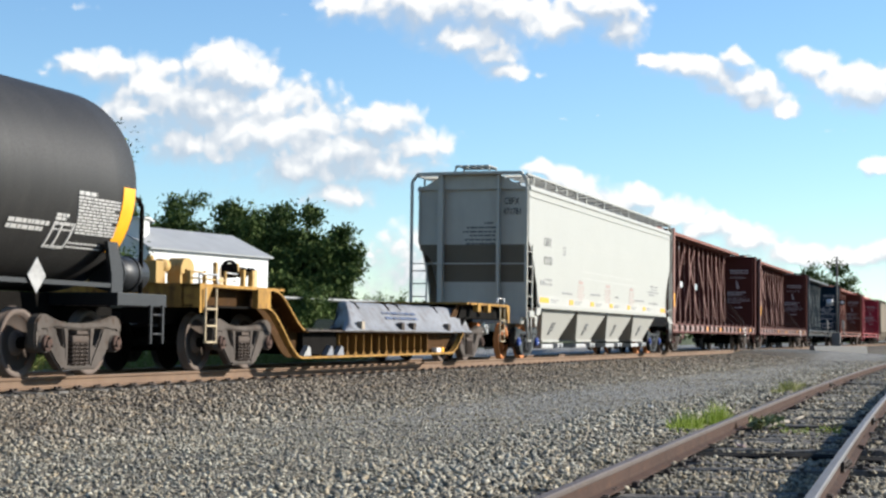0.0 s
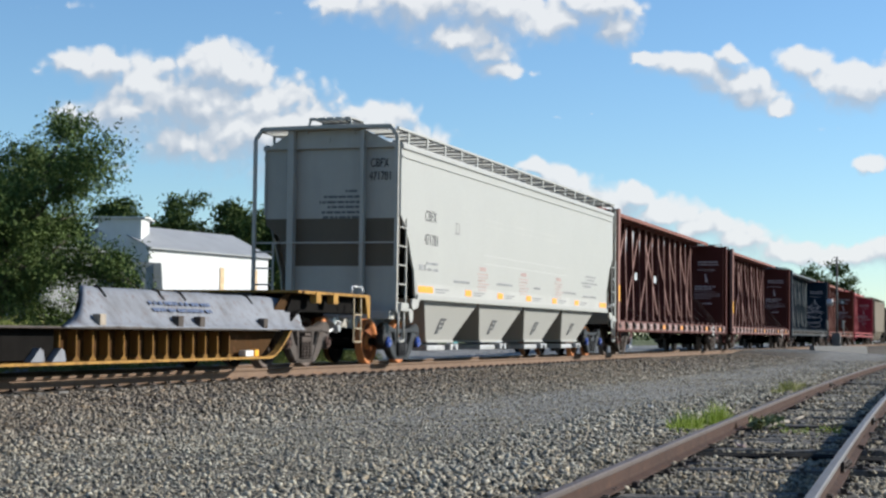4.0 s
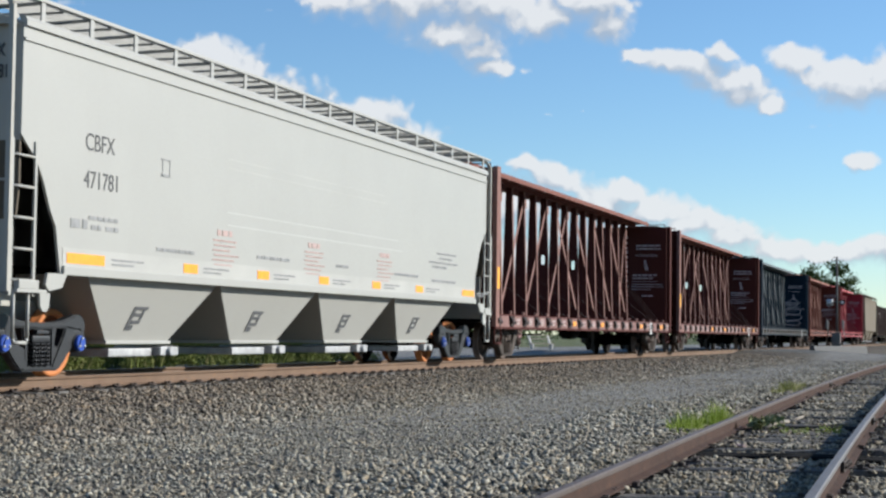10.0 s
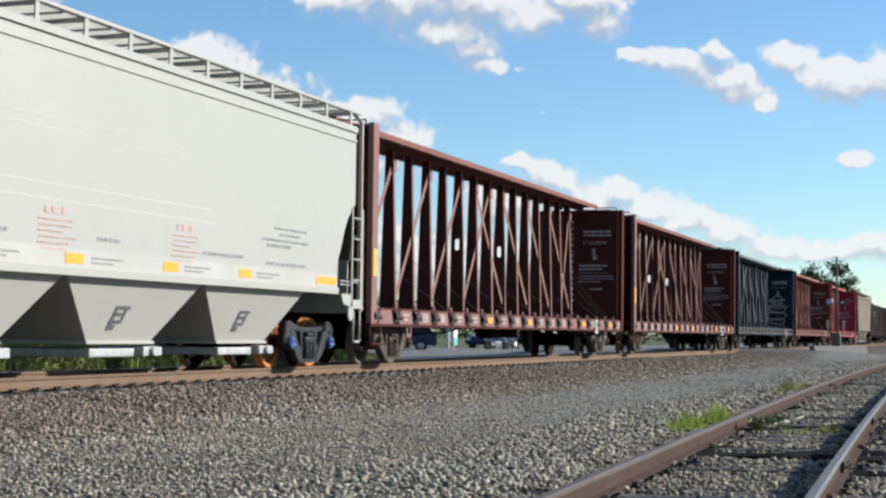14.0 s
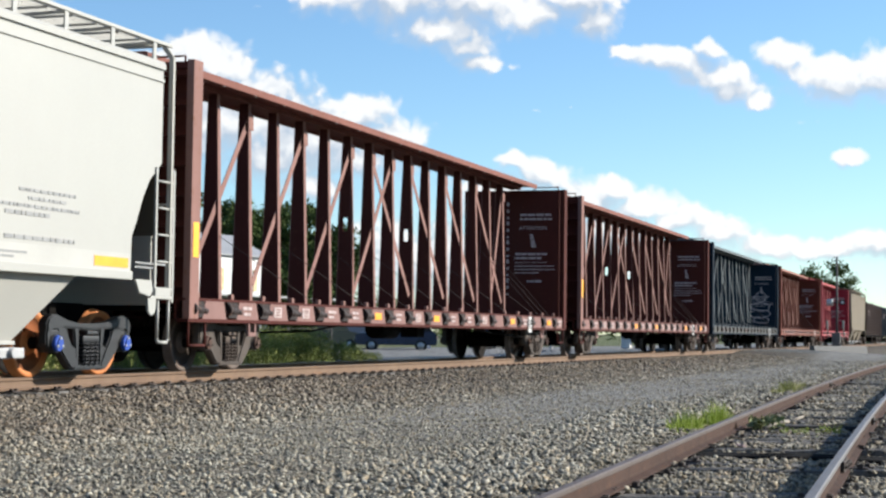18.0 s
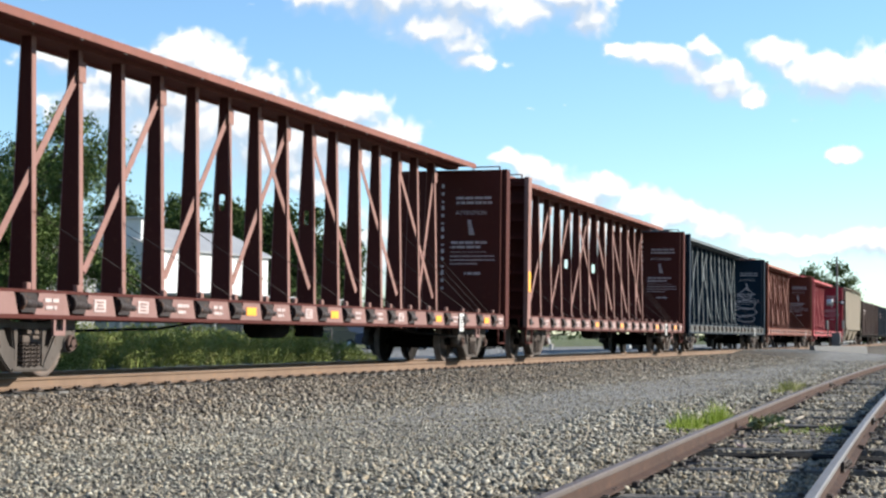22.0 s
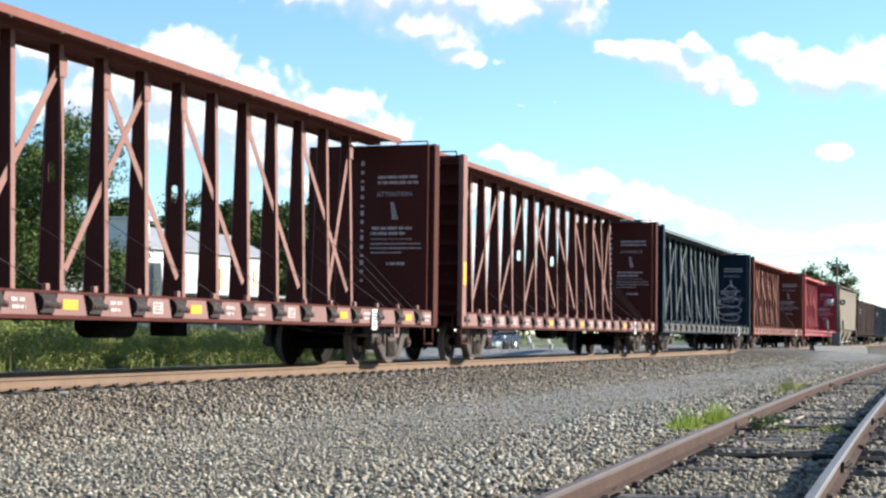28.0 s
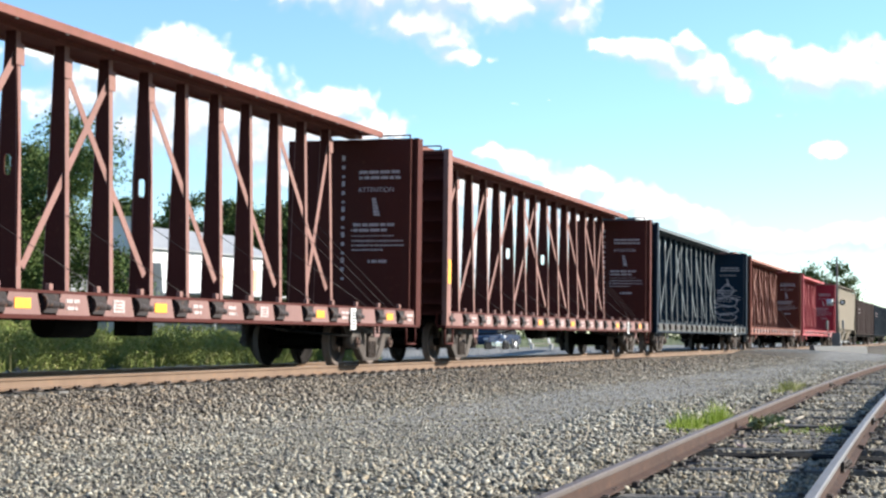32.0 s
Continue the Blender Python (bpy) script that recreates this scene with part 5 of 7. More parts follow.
    rod(bm, (0.45, 0.55, 1.70), (0.51, 0.55, 1.70), 0.20, 20, 0.15)
    box(bm, -0.15, 0.0, 0.38, 0.72, 1.37, 1.56, 0.02)
    box(bm, 0.22, 0.37, 0.38, 0.72, 1.37, 1.56, 0.02)
    part("air_tank", bm, M_TAN_GEAR, car, "tan horizontal air tank")
    bm = bmesh.new()
    box(bm, -0.05, 0.20, -0.70, -0.35, 1.37, 1.72, 0.02)
    rod(bm, (0.08, -0.52, 1.72), (0.08, -0.52, 1.80), 0.07, 12, 0.05)
    part("valve_box", bm, M_TAN_GEAR, car)
    bm = bmesh.new()
    rod(bm, (0.42, -0.55, 1.37), (0.42, -0.55, 1.60), 0.05, 10)
    rod(bm, (0.30, -0.55, 1.66), (0.52, -0.55, 1.66), 0.10, 14)
    part("valve", bm, M_TAN_GEAR, car)
    # domed gear housing on a stand with an open front
    bm = bmesh.new()
    arc = [(0.95 + 0.23 * math.cos(math.pi * k / 10), 1.60 + 0.20 * math.sin(math.pi * k / 10)) for k in range(11)]
    slab(bm, arc + [(0.72, 1.55), (1.18, 1.55)], "y", -0.72, -0.45)
    for u_ in (0.74, 1.10):
        box(bm, u_, u_ + 0.07, -0.70, -0.47, 1.37, 1.56)
    part("gear_housing", bm, M_TAN_GEAR, car, "domed tan gear housing")
    for xx, yy, h, w in ((0.12, -1.2, 1.56, 0.05), (0.42, -1.0, 1.60, 0.06), (0.62, -1.2, 1.58, 0.05), (1.20, -1.1, 1.74, 0.06), (1.34, -1.2, 1.60, 0.04), (2.12, -1.15, 1.66, 0.07), (2.46, -1.15, 1.66, 0.09)):
        bm = bmesh.new()
        box(bm, xx, xx + w, yy, yy + w, 1.37, h, 0.008)
        part("post", bm, M_TAN_GEAR, car)
    for z, x0, x1, mt in ((1.56, 0.12, 0.66, M_TAN_GEAR), (1.46, 0.12, 1.36, M_TAN_GEAR), (1.58, 1.36, 1.80, M_STEEL), (1.47, 1.36, 1.76, M_STEEL)):
        bm = bmesh.new()
        pipe(bm, [(x0, -1.18, z), (x1, -1.18, z - 0.01)], 0.014, 6)
        part("guard_rail", bm, mt, car)
    bm = bmesh.new()
    for k in range(14):
        a0, a1 = 2 * math.pi * k / 14, 2 * math.pi * (k + 1) / 14
        bar(bm, (1.88, -1.0 + 0.13 * math.cos(a0), 1.66 + 0.13 * math.sin(a0)), (1.88, -1.0 + 0.13 * math.cos(a1), 1.66 + 0.13 * math.sin(a1)), 0.04, 0.04, (1, 0, 0))
    for k in range(3):
        a0 = math.pi * k / 3
        bar(bm, (1.88, -1.0 - 0.13 * math.cos(a0), 1.66 - 0.13 * math.sin(a0)), (1.88, -1.0 + 0.13 * math.cos(a0), 1.66 + 0.13 * math.sin(a0)), 0.03, 0.03, (1, 0, 0))
    part("brake_wheel", bm, M_UNDER, car, "black brake hand wheel")
    bm = bmesh.new()
    box(bm, 1.84, 2.02, -1.08, -0.86, 1.52, 1.74, 0.03)
    rod(bm, (1.98, -1.0, 1.60), (2.40, -1.0, 1.60), 0.055, 10)
    rod(bm, (2.30, -1.0, 1.62), (2.42, -1.0, 1.62), 0.09, 12)
    rod(bm, (2.38, -1.10, 1.67), (2.60, -1.10, 1.67), 0.03, 8)
    part("brake_cylinder", bm, M_UNDER, car, "black brake cylinder")
    bm = bmesh.new()
    box(bm, 2.02, 2.14, -1.06, -0.90, 1.60, 1.76, 0.02)
    part("gear_case", bm, M_TAN_GEAR, car)
    # hoses, pipes and a rusty bracket by the rear coupler
    bm = bmesh.new()
    box(bm, L - 1.55, L - 1.35, -1.06, -0.90, 0.72, 0.92, 0.03)
    rod(bm, (L - 1.45, -1.08, 0.84), (L - 1.45, -0.85, 0.84), 0.09, 12)
    part("rusty_bracket", bm, M_WHEEL_NEW, car, "orange rusty bracket")
    bm = bmesh.new()
    pipe(bm, [(L - 1.0, -0.95, 0.92), (L - 0.85, -1.0, 0.78), (L - 0.70, -1.0, 0.86), (L - 0.50, -1.0, 0.82)], 0.045, 8)
    pipe(bm, [(L - 0.95, -0.9, 0.62), (L - 0.75, -0.95, 0.70), (L - 0.55, -0.95, 0.66)], 0.035, 8)
    rod(bm, (L - 0.85, -1.05, 0.86), (L - 0.85, -0.85, 0.86), 0.08, 12)
    rod(bm, (L - 0.62, -1.05, 0.72), (L - 0.62, -0.85, 0.72), 0.07, 12)
    part("brake_piping", bm, M_STEEL, car, "pale brake pipes")
    # steel cover over the low deck: a shallow wavy hipped shell
    bm = bmesh.new()
    xs = [5.75 + 7.95 * i / 54 for i in range(55)]
    sec = [(-1.47, 0.0), (-1.43, 0.015), (-1.38, 0.05), (-1.27, 0.18), (-1.15, 0.33), (-1.05, 0.45), (-0.98, 0.525), (-0.90, 0.555), (-0.80, 0.56), (-0.62, 0.52), (-0.54, 0.35), (-0.52, 0.0)]
    rows = []
    for i, xx in enumerate(xs):
        k = min(1.0, 0.08 + max(0.0, (xx - 5.75) / 0.45))
        rag = 0.05 * noise.noise((xx * 5.0, 1.0, 4.0)) if i in (0, 1, 53, 54) else 0.0
        row = []
        for y, z in sec:
            dent = 0.022 * noise.noise((xx * 0.9, y * 1.6, 2)) + 0.010 * noise.noise((xx * 3.1, y * 4.0, 5))
            row.append(bm.verts.new((xx + ((0.35 if k < 1 else 0.10) + 0.62 * step(12.2, 13.85, xx)) * (z / 0.56) + (y + 1.47) * 1.6 * (1 - step(5.75, 9.0, xx)) + rag * (1 + 2 * z), y + dent, 0.69 + z * k + 0.7 * dent)))
        rows.append(row)
    for a, b in zip(rows[:-1], rows[1:]):
        for i in range(len(sec) - 1):
            f = bm.faces.new((a[i], b[i], b[i + 1], a[i + 1]))
            f.smooth = True
    bmesh.ops.recalc_face_normals(bm, faces=bm.faces[:])
    ob = part("steel_cover", bm, M_COVER, car, "grey dented steel cover with lifting lugs")
    so = ob.modifiers.new("thick", "SOLIDIFY")
    so.thickness = 0.02
    for xx in (7.5, 9.2, 9.9, 12.3):
        bm = bmesh.new()
        slab(bm, [(-1.09, 1.11), (-0.99, 1.235), (-0.90, 1.27), (-0.88, 1.235), (-0.97, 1.20), (-1.06, 1.09)], "x", xx - 0.025, xx + 0.025)
        part("lifting_lug", bm, M_UNDER, ob)
    for xx in (6.75, 9.0, 9.7, 12.0):
        bm = bmesh.new()
        box(bm, xx, xx + 0.16, -1.45, -1.33, 0.70, 0.86, 0.02)
        part("hold_down_block", bm, M_WOODEN if xx < 7 else M_TRUCK, ob)
    m = Matrix.Translation((8.6, -1.17, 1.015)) @ Matrix(((1, 0, 0, 0), (0, 0.62, -0.78, 0), (0, 0.78, 0.62, 0), (0, 0, 0, 1)))
    bm = bmesh.new()
    for r in range(2):
        at = 0.0
        rng = random.Random(r + 3)
        while at < 1.9:
            w = rng.uniform(0.05, 0.13)
            box(bm, at, at + w, -0.13 * r, -0.13 * r + 0.065, 0.012, 0.018)
            at += w + rng.choice((0.025, 0.03, 0.09))
    txt = part("cover_marking", bm, M_BLUE_INK, ob)
    txt.matrix_local = m
    tagged(txt, kind="stuff")
    for a, mt in ((4.15, M_PLACARD), (5.2, M_COVER), (5.7, M_COVER)):
        bm = bmesh.new()
        slab(bm, [(a, 0.22), (a + 0.34, 0.22), (a + 0.30, 0.36), (a + 0.22, 0.40)], "y", -HW + 0.05, -HW + 0.15)
        part("pale_patch", bm, mt, car)
    truck(car, 2.1)
    truck(car, 14.40)
    return car


flat_car(22.4)

# ---- tank car ----


def tank_car(x, L):
    car = thing("tank_car", "black tank car with an orange band near its end", "freight car", "cars of the train", x)
    R, zc = 1.45, 2.62
    bm = bmesh.new()
    n = 48
    prof = [(-0.72, 0.0), (-0.70, 0.35), (-0.62, 0.75), (-0.47, 1.12), (-0.25, 1.30), (0, R), (0.6, R), (L - 0.6, R), (L, R), (L + 0.25, 1.30), (L + 0.47, 1.12), (L + 0.62, 0.75), (L + 0.70, 0.35), (L + 0.72, 0.0)]
    rings = [[bm.verts.new((px, r * math.cos(2 * math.pi * i / n), zc + r * math.sin(2 * math.pi * i / n))) for i in range(n)] for px, r in prof[1:-1]]
    for a, b in zip(rings[:-1], rings[1:]):
        for i in range(n):
            f = bm.faces.new((a[i], b[i], b[(i + 1) % n], a[(i + 1) % n]))
            f.smooth = True
    bm.faces.new(rings[0])
    bm.faces.new(rings[-1][::-1])
    bmesh.ops.recalc_face_normals(bm, faces=bm.faces[:])
    part("tank_shell", bm, M_TANK, car)

    def wrap(name, x0, x1, a0, a1, material, label=""):
        """A thin sheet on the tank's near side between two angles below and above its middle."""
        bm = bmesh.new()
        k = max(2, int(abs(a1 - a0) / 3))
        rr = R + 0.010
        rows = []
        for i in range(k + 1):
            a = radians(a0 + (a1 - a0) * i / k)
            rows.append([bm.verts.new((xx, -rr * math.cos(a), zc + rr * math.sin(a))) for xx in (x0, x1)])
        for p, q in zip(rows[:-1], rows[1:]):
            f = bm.faces.new((p[0], p[1], q[1], q[0]))
            f.smooth = True
        bmesh.ops.recalc_face_normals(bm, faces=bm.faces[:])
        if bm.faces[0].normal.y > 0:
            bmesh.ops.reverse_faces(bm, faces=bm.faces[:])
        return part(name, bm, material, car, label)
    wrap("safety_band", L - 0.36, L - 0.04, -38, 0, M_ORANGE, "orange yellow reflective band")
    wrap("safety_band", L - 4.0, L - 3.8, -20, 8, M_ORANGE)

    def on_tank(rows, material, seed):
        """Writing on the tank's side: rows of (x from, x to, degrees, height), broken into bars."""
        rng = random.Random(seed)
        bm = bmesh.new()
        for x0, x1, deg, h in rows:
            n = Vector((0, -math.cos(radians(deg)), math.sin(radians(deg))))
            c = Vector((0, 0, zc)) + n * (R + 0.004)
            at = x0
            while at < x1 - 0.01:
                w = min(x1 - at, rng.uniform(0.04, 0.16)) if x1 - x0 < 1.2 else x1 - at
                bar(bm, c + Vector((L + at, 0, 0)), c + Vector((L + at + w, 0, 0)), h, 0.012, n)
                at += w + 0.02
        return tagged(part("marking", bm, material, car), kind="stuff")
    on_tank([(-1.50, -1.05, -6.6, 0.05)] + [(-1.50 + 0.015 * i, -0.42 + 0.008 * i - 0.13 * (i in (3, 7)), -9.0 - 1.75 * i, 0.028) for i in range(12)], M_STENCIL, 5)
    on_tank([(-2.95, -2.02, -25.0, 0.055), (-2.95, -2.12, -28.4, 0.055), (-1.92, -1.62, -19.6, 0.04), (-1.92, -1.66, -21.6, 0.04)], M_STENCIL, 6)
    on_tank([(-1.36, -0.55, -34.6, 0.022), (-1.36, -0.50, -37.2, 0.022), (-1.92, -1.40, -24.2, 0.04), (-1.92, -1.40, -38.0, 0.04), (-1.90, -1.42, -27.5, 0.02)], M_STENCIL, 7)
    bm = bmesh.new()
    for xx in (-1.90, -1.70, -1.42):
        for k in range(7):
            pq = []
            for deg in (-38.0 + 2 * k, -36.0 + 2 * k):
                nn = Vector((0, -math.cos(radians(deg)), math.sin(radians(deg))))
                pq.append(Vector((L + xx, 0, zc)) + nn * (R + 0.004))
            bar(bm, pq[0], pq[1], 0.045, 0.012, nn)
    part("marking_frame", bm, M_STENCIL, car)
    # frame, saddle and end platform
    for e, sg in ((0.0, 1), (L, -1)):
        def X(a):
            return e + sg * a
        for s in (-1, 1):
            bm = bmesh.new()
            slab(bm, [(X(0.55), 1.86), (X(0.28), 1.86), (X(0.10), 1.45), (X(0.12), 0.95), (X(0.42), 0.95), (X(0.42), 1.4)], "y", s * 1.30 - 0.03, s * 1.30 + 0.03)
            part("saddle", bm, M_TRUCK_NEW, car)
        bm = bmesh.new()
        box(bm, min(X(3.2), X(-1.3)), max(X(3.2), X(-1.3)), -0.35, 0.35, 0.75, 1.15, 0.02)
        part("stub_sill", bm, M_UNDER, car)
        bm = bmesh.new()
        box(bm, min(X(0.45), X(-0.95)), max(X(0.45), X(-0.95)), -1.45, 1.45, 0.98, 1.16, 0.01)
        part("end_platform", bm, M_TRUCK_NEW, car, "dark grey end platform")
        bm = bmesh.new()
        rod(bm, (X(0.10), -1.0, 1.45), (X(-0.80), -1.0, 1.45), 0.25, 20)
        for u in (-0.05, -0.5):
            rod(bm, (X(u), -1.0, 1.45), (X(u - 0.05), -1.0, 1.45), 0.265, 20)
        part("air_reservoir", bm, M_TRUCK_NEW, car)
        bm = bmesh.new()
        ladder(bm, X(-0.75) if sg > 0 else X(-0.45), -1.47, 0.45, 1.0, 0.35, 2)
        part("sill_step", bm, M_TRUCK_NEW, car)
        coupler(car, X(-0.75), -sg, M_UNDER)
    bm = bmesh.new()
    pipe(bm, [(L + 0.62, -1.2, 1.1), (L + 0.62, -1.2, 2.42), (L + 0.5, -1.2, 2.52), (L + 0.3, -1.2, 2.54)], 0.035, 8)
    part("brake_mast", bm, M_UNDER, car)
    bm = bmesh.new()
    box(bm, L - 6.0, L - 0.6, -1.42, -1.36, 1.22, 1.28)
    part("side_bar", bm, M_TRUCK_NEW, car)
    bm = bmesh.new()
    slab(bm, [(L - 2.69, 1.32), (L - 2.48, 1.09), (L - 2.27, 1.32), (L - 2.48, 1.55)], "y", -1.45, -1.44)
    part("placard", bm, M_PLACARD, car, "white diamond hazard placard")
    truck(car, 1.0)
    truck(car, L - 0.95)
    return car


tank_car(7.75, 12.6)


def box_car(x, L, paint, label):
    car = thing("box_car", label, "freight car", "cars of the train", x)
    for s in (-1, 1):
        bm = bmesh.new()
        slab(bm, [(0, 1.0), (L, 1.0), (L, 4.1), (0, 4.1)], "y", s * 1.5 - 0.03, s * 1.5 + 0.03)
        for k in range(int(L / 1.1)):
            box(bm, 0.4 + k * 1.1, 0.5 + k * 1.1, s * 1.55 - 0.03, s * 1.55 + 0.03, 1.05, 4.05)
        part("side_wall", bm, paint, car)
    for e in (0, L):
        bm = bmesh.new()
        box(bm, e - 0.04, e + 0.04, -1.48, 1.48, 1.0, 4.15)
        for k in range(6):
            box(bm, e - 0.08, e + 0.08, -1.4, 1.4, 1.2 + k * 0.48, 1.38 + k * 0.48, 0.03)
        part("end_wall", bm, paint, car)
    bm = bmesh.new()
    slab(bm, [(-1.55, 4.1), (0, 4.28), (1.55, 4.1), (1.55, 4.05), (0, 4.2), (-1.55, 4.05)], "x", -0.05, L + 0.05)
    part("roof", bm, paint, car)
    bm = bmesh.new()
    box(bm, 0.1, L - 0.1, -1.3, 1.3, 0.8, 1.02)
    part("underframe", bm, M_UNDER, car)
    bars("marking", [(1.0, 3.2, 1.6, 0.10), (1.0, 2.9, 1.2, 0.08)], M_FAINT, car, ("y", -1.585))
    bars("marking", [(-0.9, 3.4, 0.8, 0.05), (-0.9, 3.25, 0.7, 0.05), (-0.8, 2.6, 0.5, 0.08)], M_FAINT, car, ("x", -0.085))
    for e, sg in ((0.0, -1), (L, 1)):
        coupler(car, e, sg, M_UNDER)
    truck(car, 2.0)
    truck(car, L - 2.0)
    return car


box_car(202.3, 22.0, M_DARK, "dark brown box car far down the train")
box_car(226.0, 22.0, M_BLUE, "dark blue box car far down the train")

# ---- plants ----


def leaf_material(name, dark, light, extra):
    m, t, b = shader(name, 0.8, 0.0, 0.12)
    geo = t.nodes.new("ShaderNodeNewGeometry")
    ramp = t.nodes.new("ShaderNodeValToRGB")
    ramp.color_ramp.elements[0].color = (*dark, 1)
    ramp.color_ramp.elements[1].color = (*extra, 1)
    ramp.color_ramp.elements.new(0.75).color = (*light, 1)
    t.links.new(geo.outputs["Random Per Island"], ramp.inputs[0])
    co = t.nodes.new("ShaderNodeTexCoord").outputs["Object"]
    col = blend(t, noise_mask(t, co, 0.5, 0.3, 0.7), ramp.outputs[0], blend(t, 1.0, ramp.outputs[0], (0.55, 0.6, 0.5), "MULTIPLY"))
    t.links.new(col, b.inputs["Base Color"])
    b.inputs["Transmission Weight"].default_value = 0.0
    b.inputs["Subsurface Weight"].default_value = 0.0
    return m


M_LEAF = leaf_material("tree_leaf", (0.05, 0.078, 0.022), (0.125, 0.175, 0.05), (0.19, 0.235, 0.085))
M_LEAF_FAR = leaf_material("far_tree_leaf", (0.032, 0.056, 0.016), (0.078, 0.112, 0.03), (0.12, 0.148, 0.045))
M_WEED = leaf_material("weed_leaf", (0.17, 0.20, 0.05), (0.26, 0.29, 0.085), (0.34, 0.285, 0.135))
M_GRASS = leaf_material("bright_grass", (0.24, 0.33, 0.04), (0.50, 0.58, 0.11), (0.66, 0.64, 0.28))
M_GRASS_DRY = leaf_material("yellowing_grass", (0.24, 0.27, 0.06), (0.44, 0.42, 0.15), (0.55, 0.48, 0.24))
M_DRY = leaf_material("dry_leaf", (0.20, 0.22, 0.09), (0.34, 0.34, 0.17), (0.42, 0.40, 0.24))
M_BARK = painted("bark", (0.10, 0.08, 0.06), dirt=(0.04, 0.035, 0.03), rough=0.9, dirty=0.6, rusty=0.0, bump=0.8)


def clump_shapes(n, quads, spread_, long_):
    rng = np.random.RandomState(9)
    out = []
    for k in range(n):
        vs, fs = [], []
        for q in range(quads):
            c = rng.normal(scale=spread_, size=3)
            a = rng.normal(size=3)
            a /= np.linalg.norm(a)
            b = np.cross(a, rng.normal(size=3))
            b /= np.linalg.norm(b)
            l = rng.uniform(0.6, 1.2) * long_
            w = l * rng.uniform(0.3, 0.5)
            base = len(vs)
            vs += [c - a * l, c + b * w, c + a * l, c - b * w]
            fs.append([base, base + 1, base + 2, base + 3])
        out.append((np.array(vs), np.array(fs)))
    return out


CLUMPS = clump_shapes(10, 7, 0.55, 0.42)
BLADES = clump_shapes(10, 5, 0.25, 1.0)


def grass_shapes(n, count, wide):
    """Tufts of thin bent blades, one unit high."""
    rng = np.random.RandomState(17)
    out = []
    for k in range(n):
        vs, fs = [], []
        for q in range(count):
            c = np.array((rng.normal(scale=0.35), rng.normal(scale=0.35), 0.0))
            a = rng.uniform(0, 6.28)
            side = np.array((math.cos(a), math.sin(a), 0)) * wide
            lean = np.array((rng.normal(scale=0.45), rng.normal(scale=0.45), 0))
            h = rng.uniform(0.5, 1.0)
            mid = c + lean * 0.3 + np.array((0, 0, h * 0.55))
            tip = c + lean + np.array((0, 0, h))
            base = len(vs)
            vs += [c - side, c + side, mid + side * 0.8, mid - side * 0.8, tip + side * 0.15, tip - side * 0.15]
            fs += [[base, base + 1, base + 2, base + 3], [base + 3, base + 2, base + 4, base + 5]]
        out.append((np.array(vs), np.array(fs)))
    return out


TUFTS = grass_shapes(10, 9, 0.05)


def limb(bm, p, q, r0, r1, rng, parts=4):
    """A bent tapered limb; returns the points along it."""
    pts = [Vector(p)]
    for i in range(1, parts + 1):
        k = i / parts
        pts.append(Vector(p).lerp(Vector(q), k) + Vector((rng.uniform(-1, 1), rng.uniform(-1, 1), rng.uniform(-0.5, 0.8))) * (Vector(q) - Vector(p)).length * 0.06 * (1 if i < parts else 0))
    for i in range(parts):
        rod(bm, pts[i], pts[i + 1], r0 + (r1 - r0) * i / parts, 7, r0 + (r1 - r0) * (i + 1) / parts)
    return pts


def tree(place, height, radius, seed, leaf, size, label, clumps, low=0.25, lean=0.0):
    """Trunk, limbs and twigs, with leaf clumps along the twigs."""
    rng = random.Random(seed)
    e = new("tree")
    e.location = place
    tagged(e, label, "tree", "trees behind the train")
    bm = bmesh.new()
    spots = []
    top = Vector((lean, 0, height * 0.62))
    trunk = limb(bm, (0, 0, -0.2), top, height * 0.035, height * 0.012, rng, 5)
    n_limb = 11
    tips = []
    for i in range(n_limb):
        base = trunk[1 + i % 5]
        a = i * 2.4 + rng.uniform(-0.4, 0.4)
        k = (i + 0.5) / n_limb
        reach = radius * (0.95 - 0.55 * abs(k - 0.35)) * rng.uniform(0.75, 1.15)
        z = height * (low + (0.95 - low) * k) + rng.uniform(-0.05, 0.05) * height
        end = Vector((math.cos(a) * reach + lean * k, math.sin(a) * reach, z))
        pts = limb(bm, base, end, height * 0.013, height * 0.004, rng, 4)
        for p in pts[1:]:
            for _ in range(3):
                d = Vector((rng.uniform(-1, 1), rng.uniform(-1, 1), rng.uniform(-0.45, 0.75)))
                tip = p + d * radius * rng.uniform(0.18, 0.42)
                rod(bm, p, tip, height * 0.0035, 4, height * 0.0015)
                tips.append((p, tip))
    part("trunk", bm, M_BARK, e)
    for k in range(clumps):
        p, tip = rng.choice(tips)
        u = rng.uniform(0.25, 1.15)
        c = p.lerp(tip, u)
        c = c + Vector((rng.gauss(0, 1), rng.gauss(0, 1), rng.gauss(0, 0.7))) * radius * 0.075
        c.z = max(c.z, 0.3)
        s = size * rng.uniform(0.6, 1.25)
        spots.append((c, (s, s, s * 0.8), (rng.uniform(0, 6), rng.uniform(0, 6), rng.uniform(0, 6)), rng.randrange(10)))
    scatter("crown", spots, leaf, "", CLUMPS, parent=e)
    return e


tree((47.2, 31.6, -0.35), 8.6, 4.8, 21, M_LEAF, 0.20, "leafy green tree with feathery branches beside the tracks", 15000, low=0.12)
tree((45.0, 36.5, -0.35), 7.6, 4.0, 22, M_LEAF, 0.24, "leafy green tree behind another tree", 6000, low=0.15)
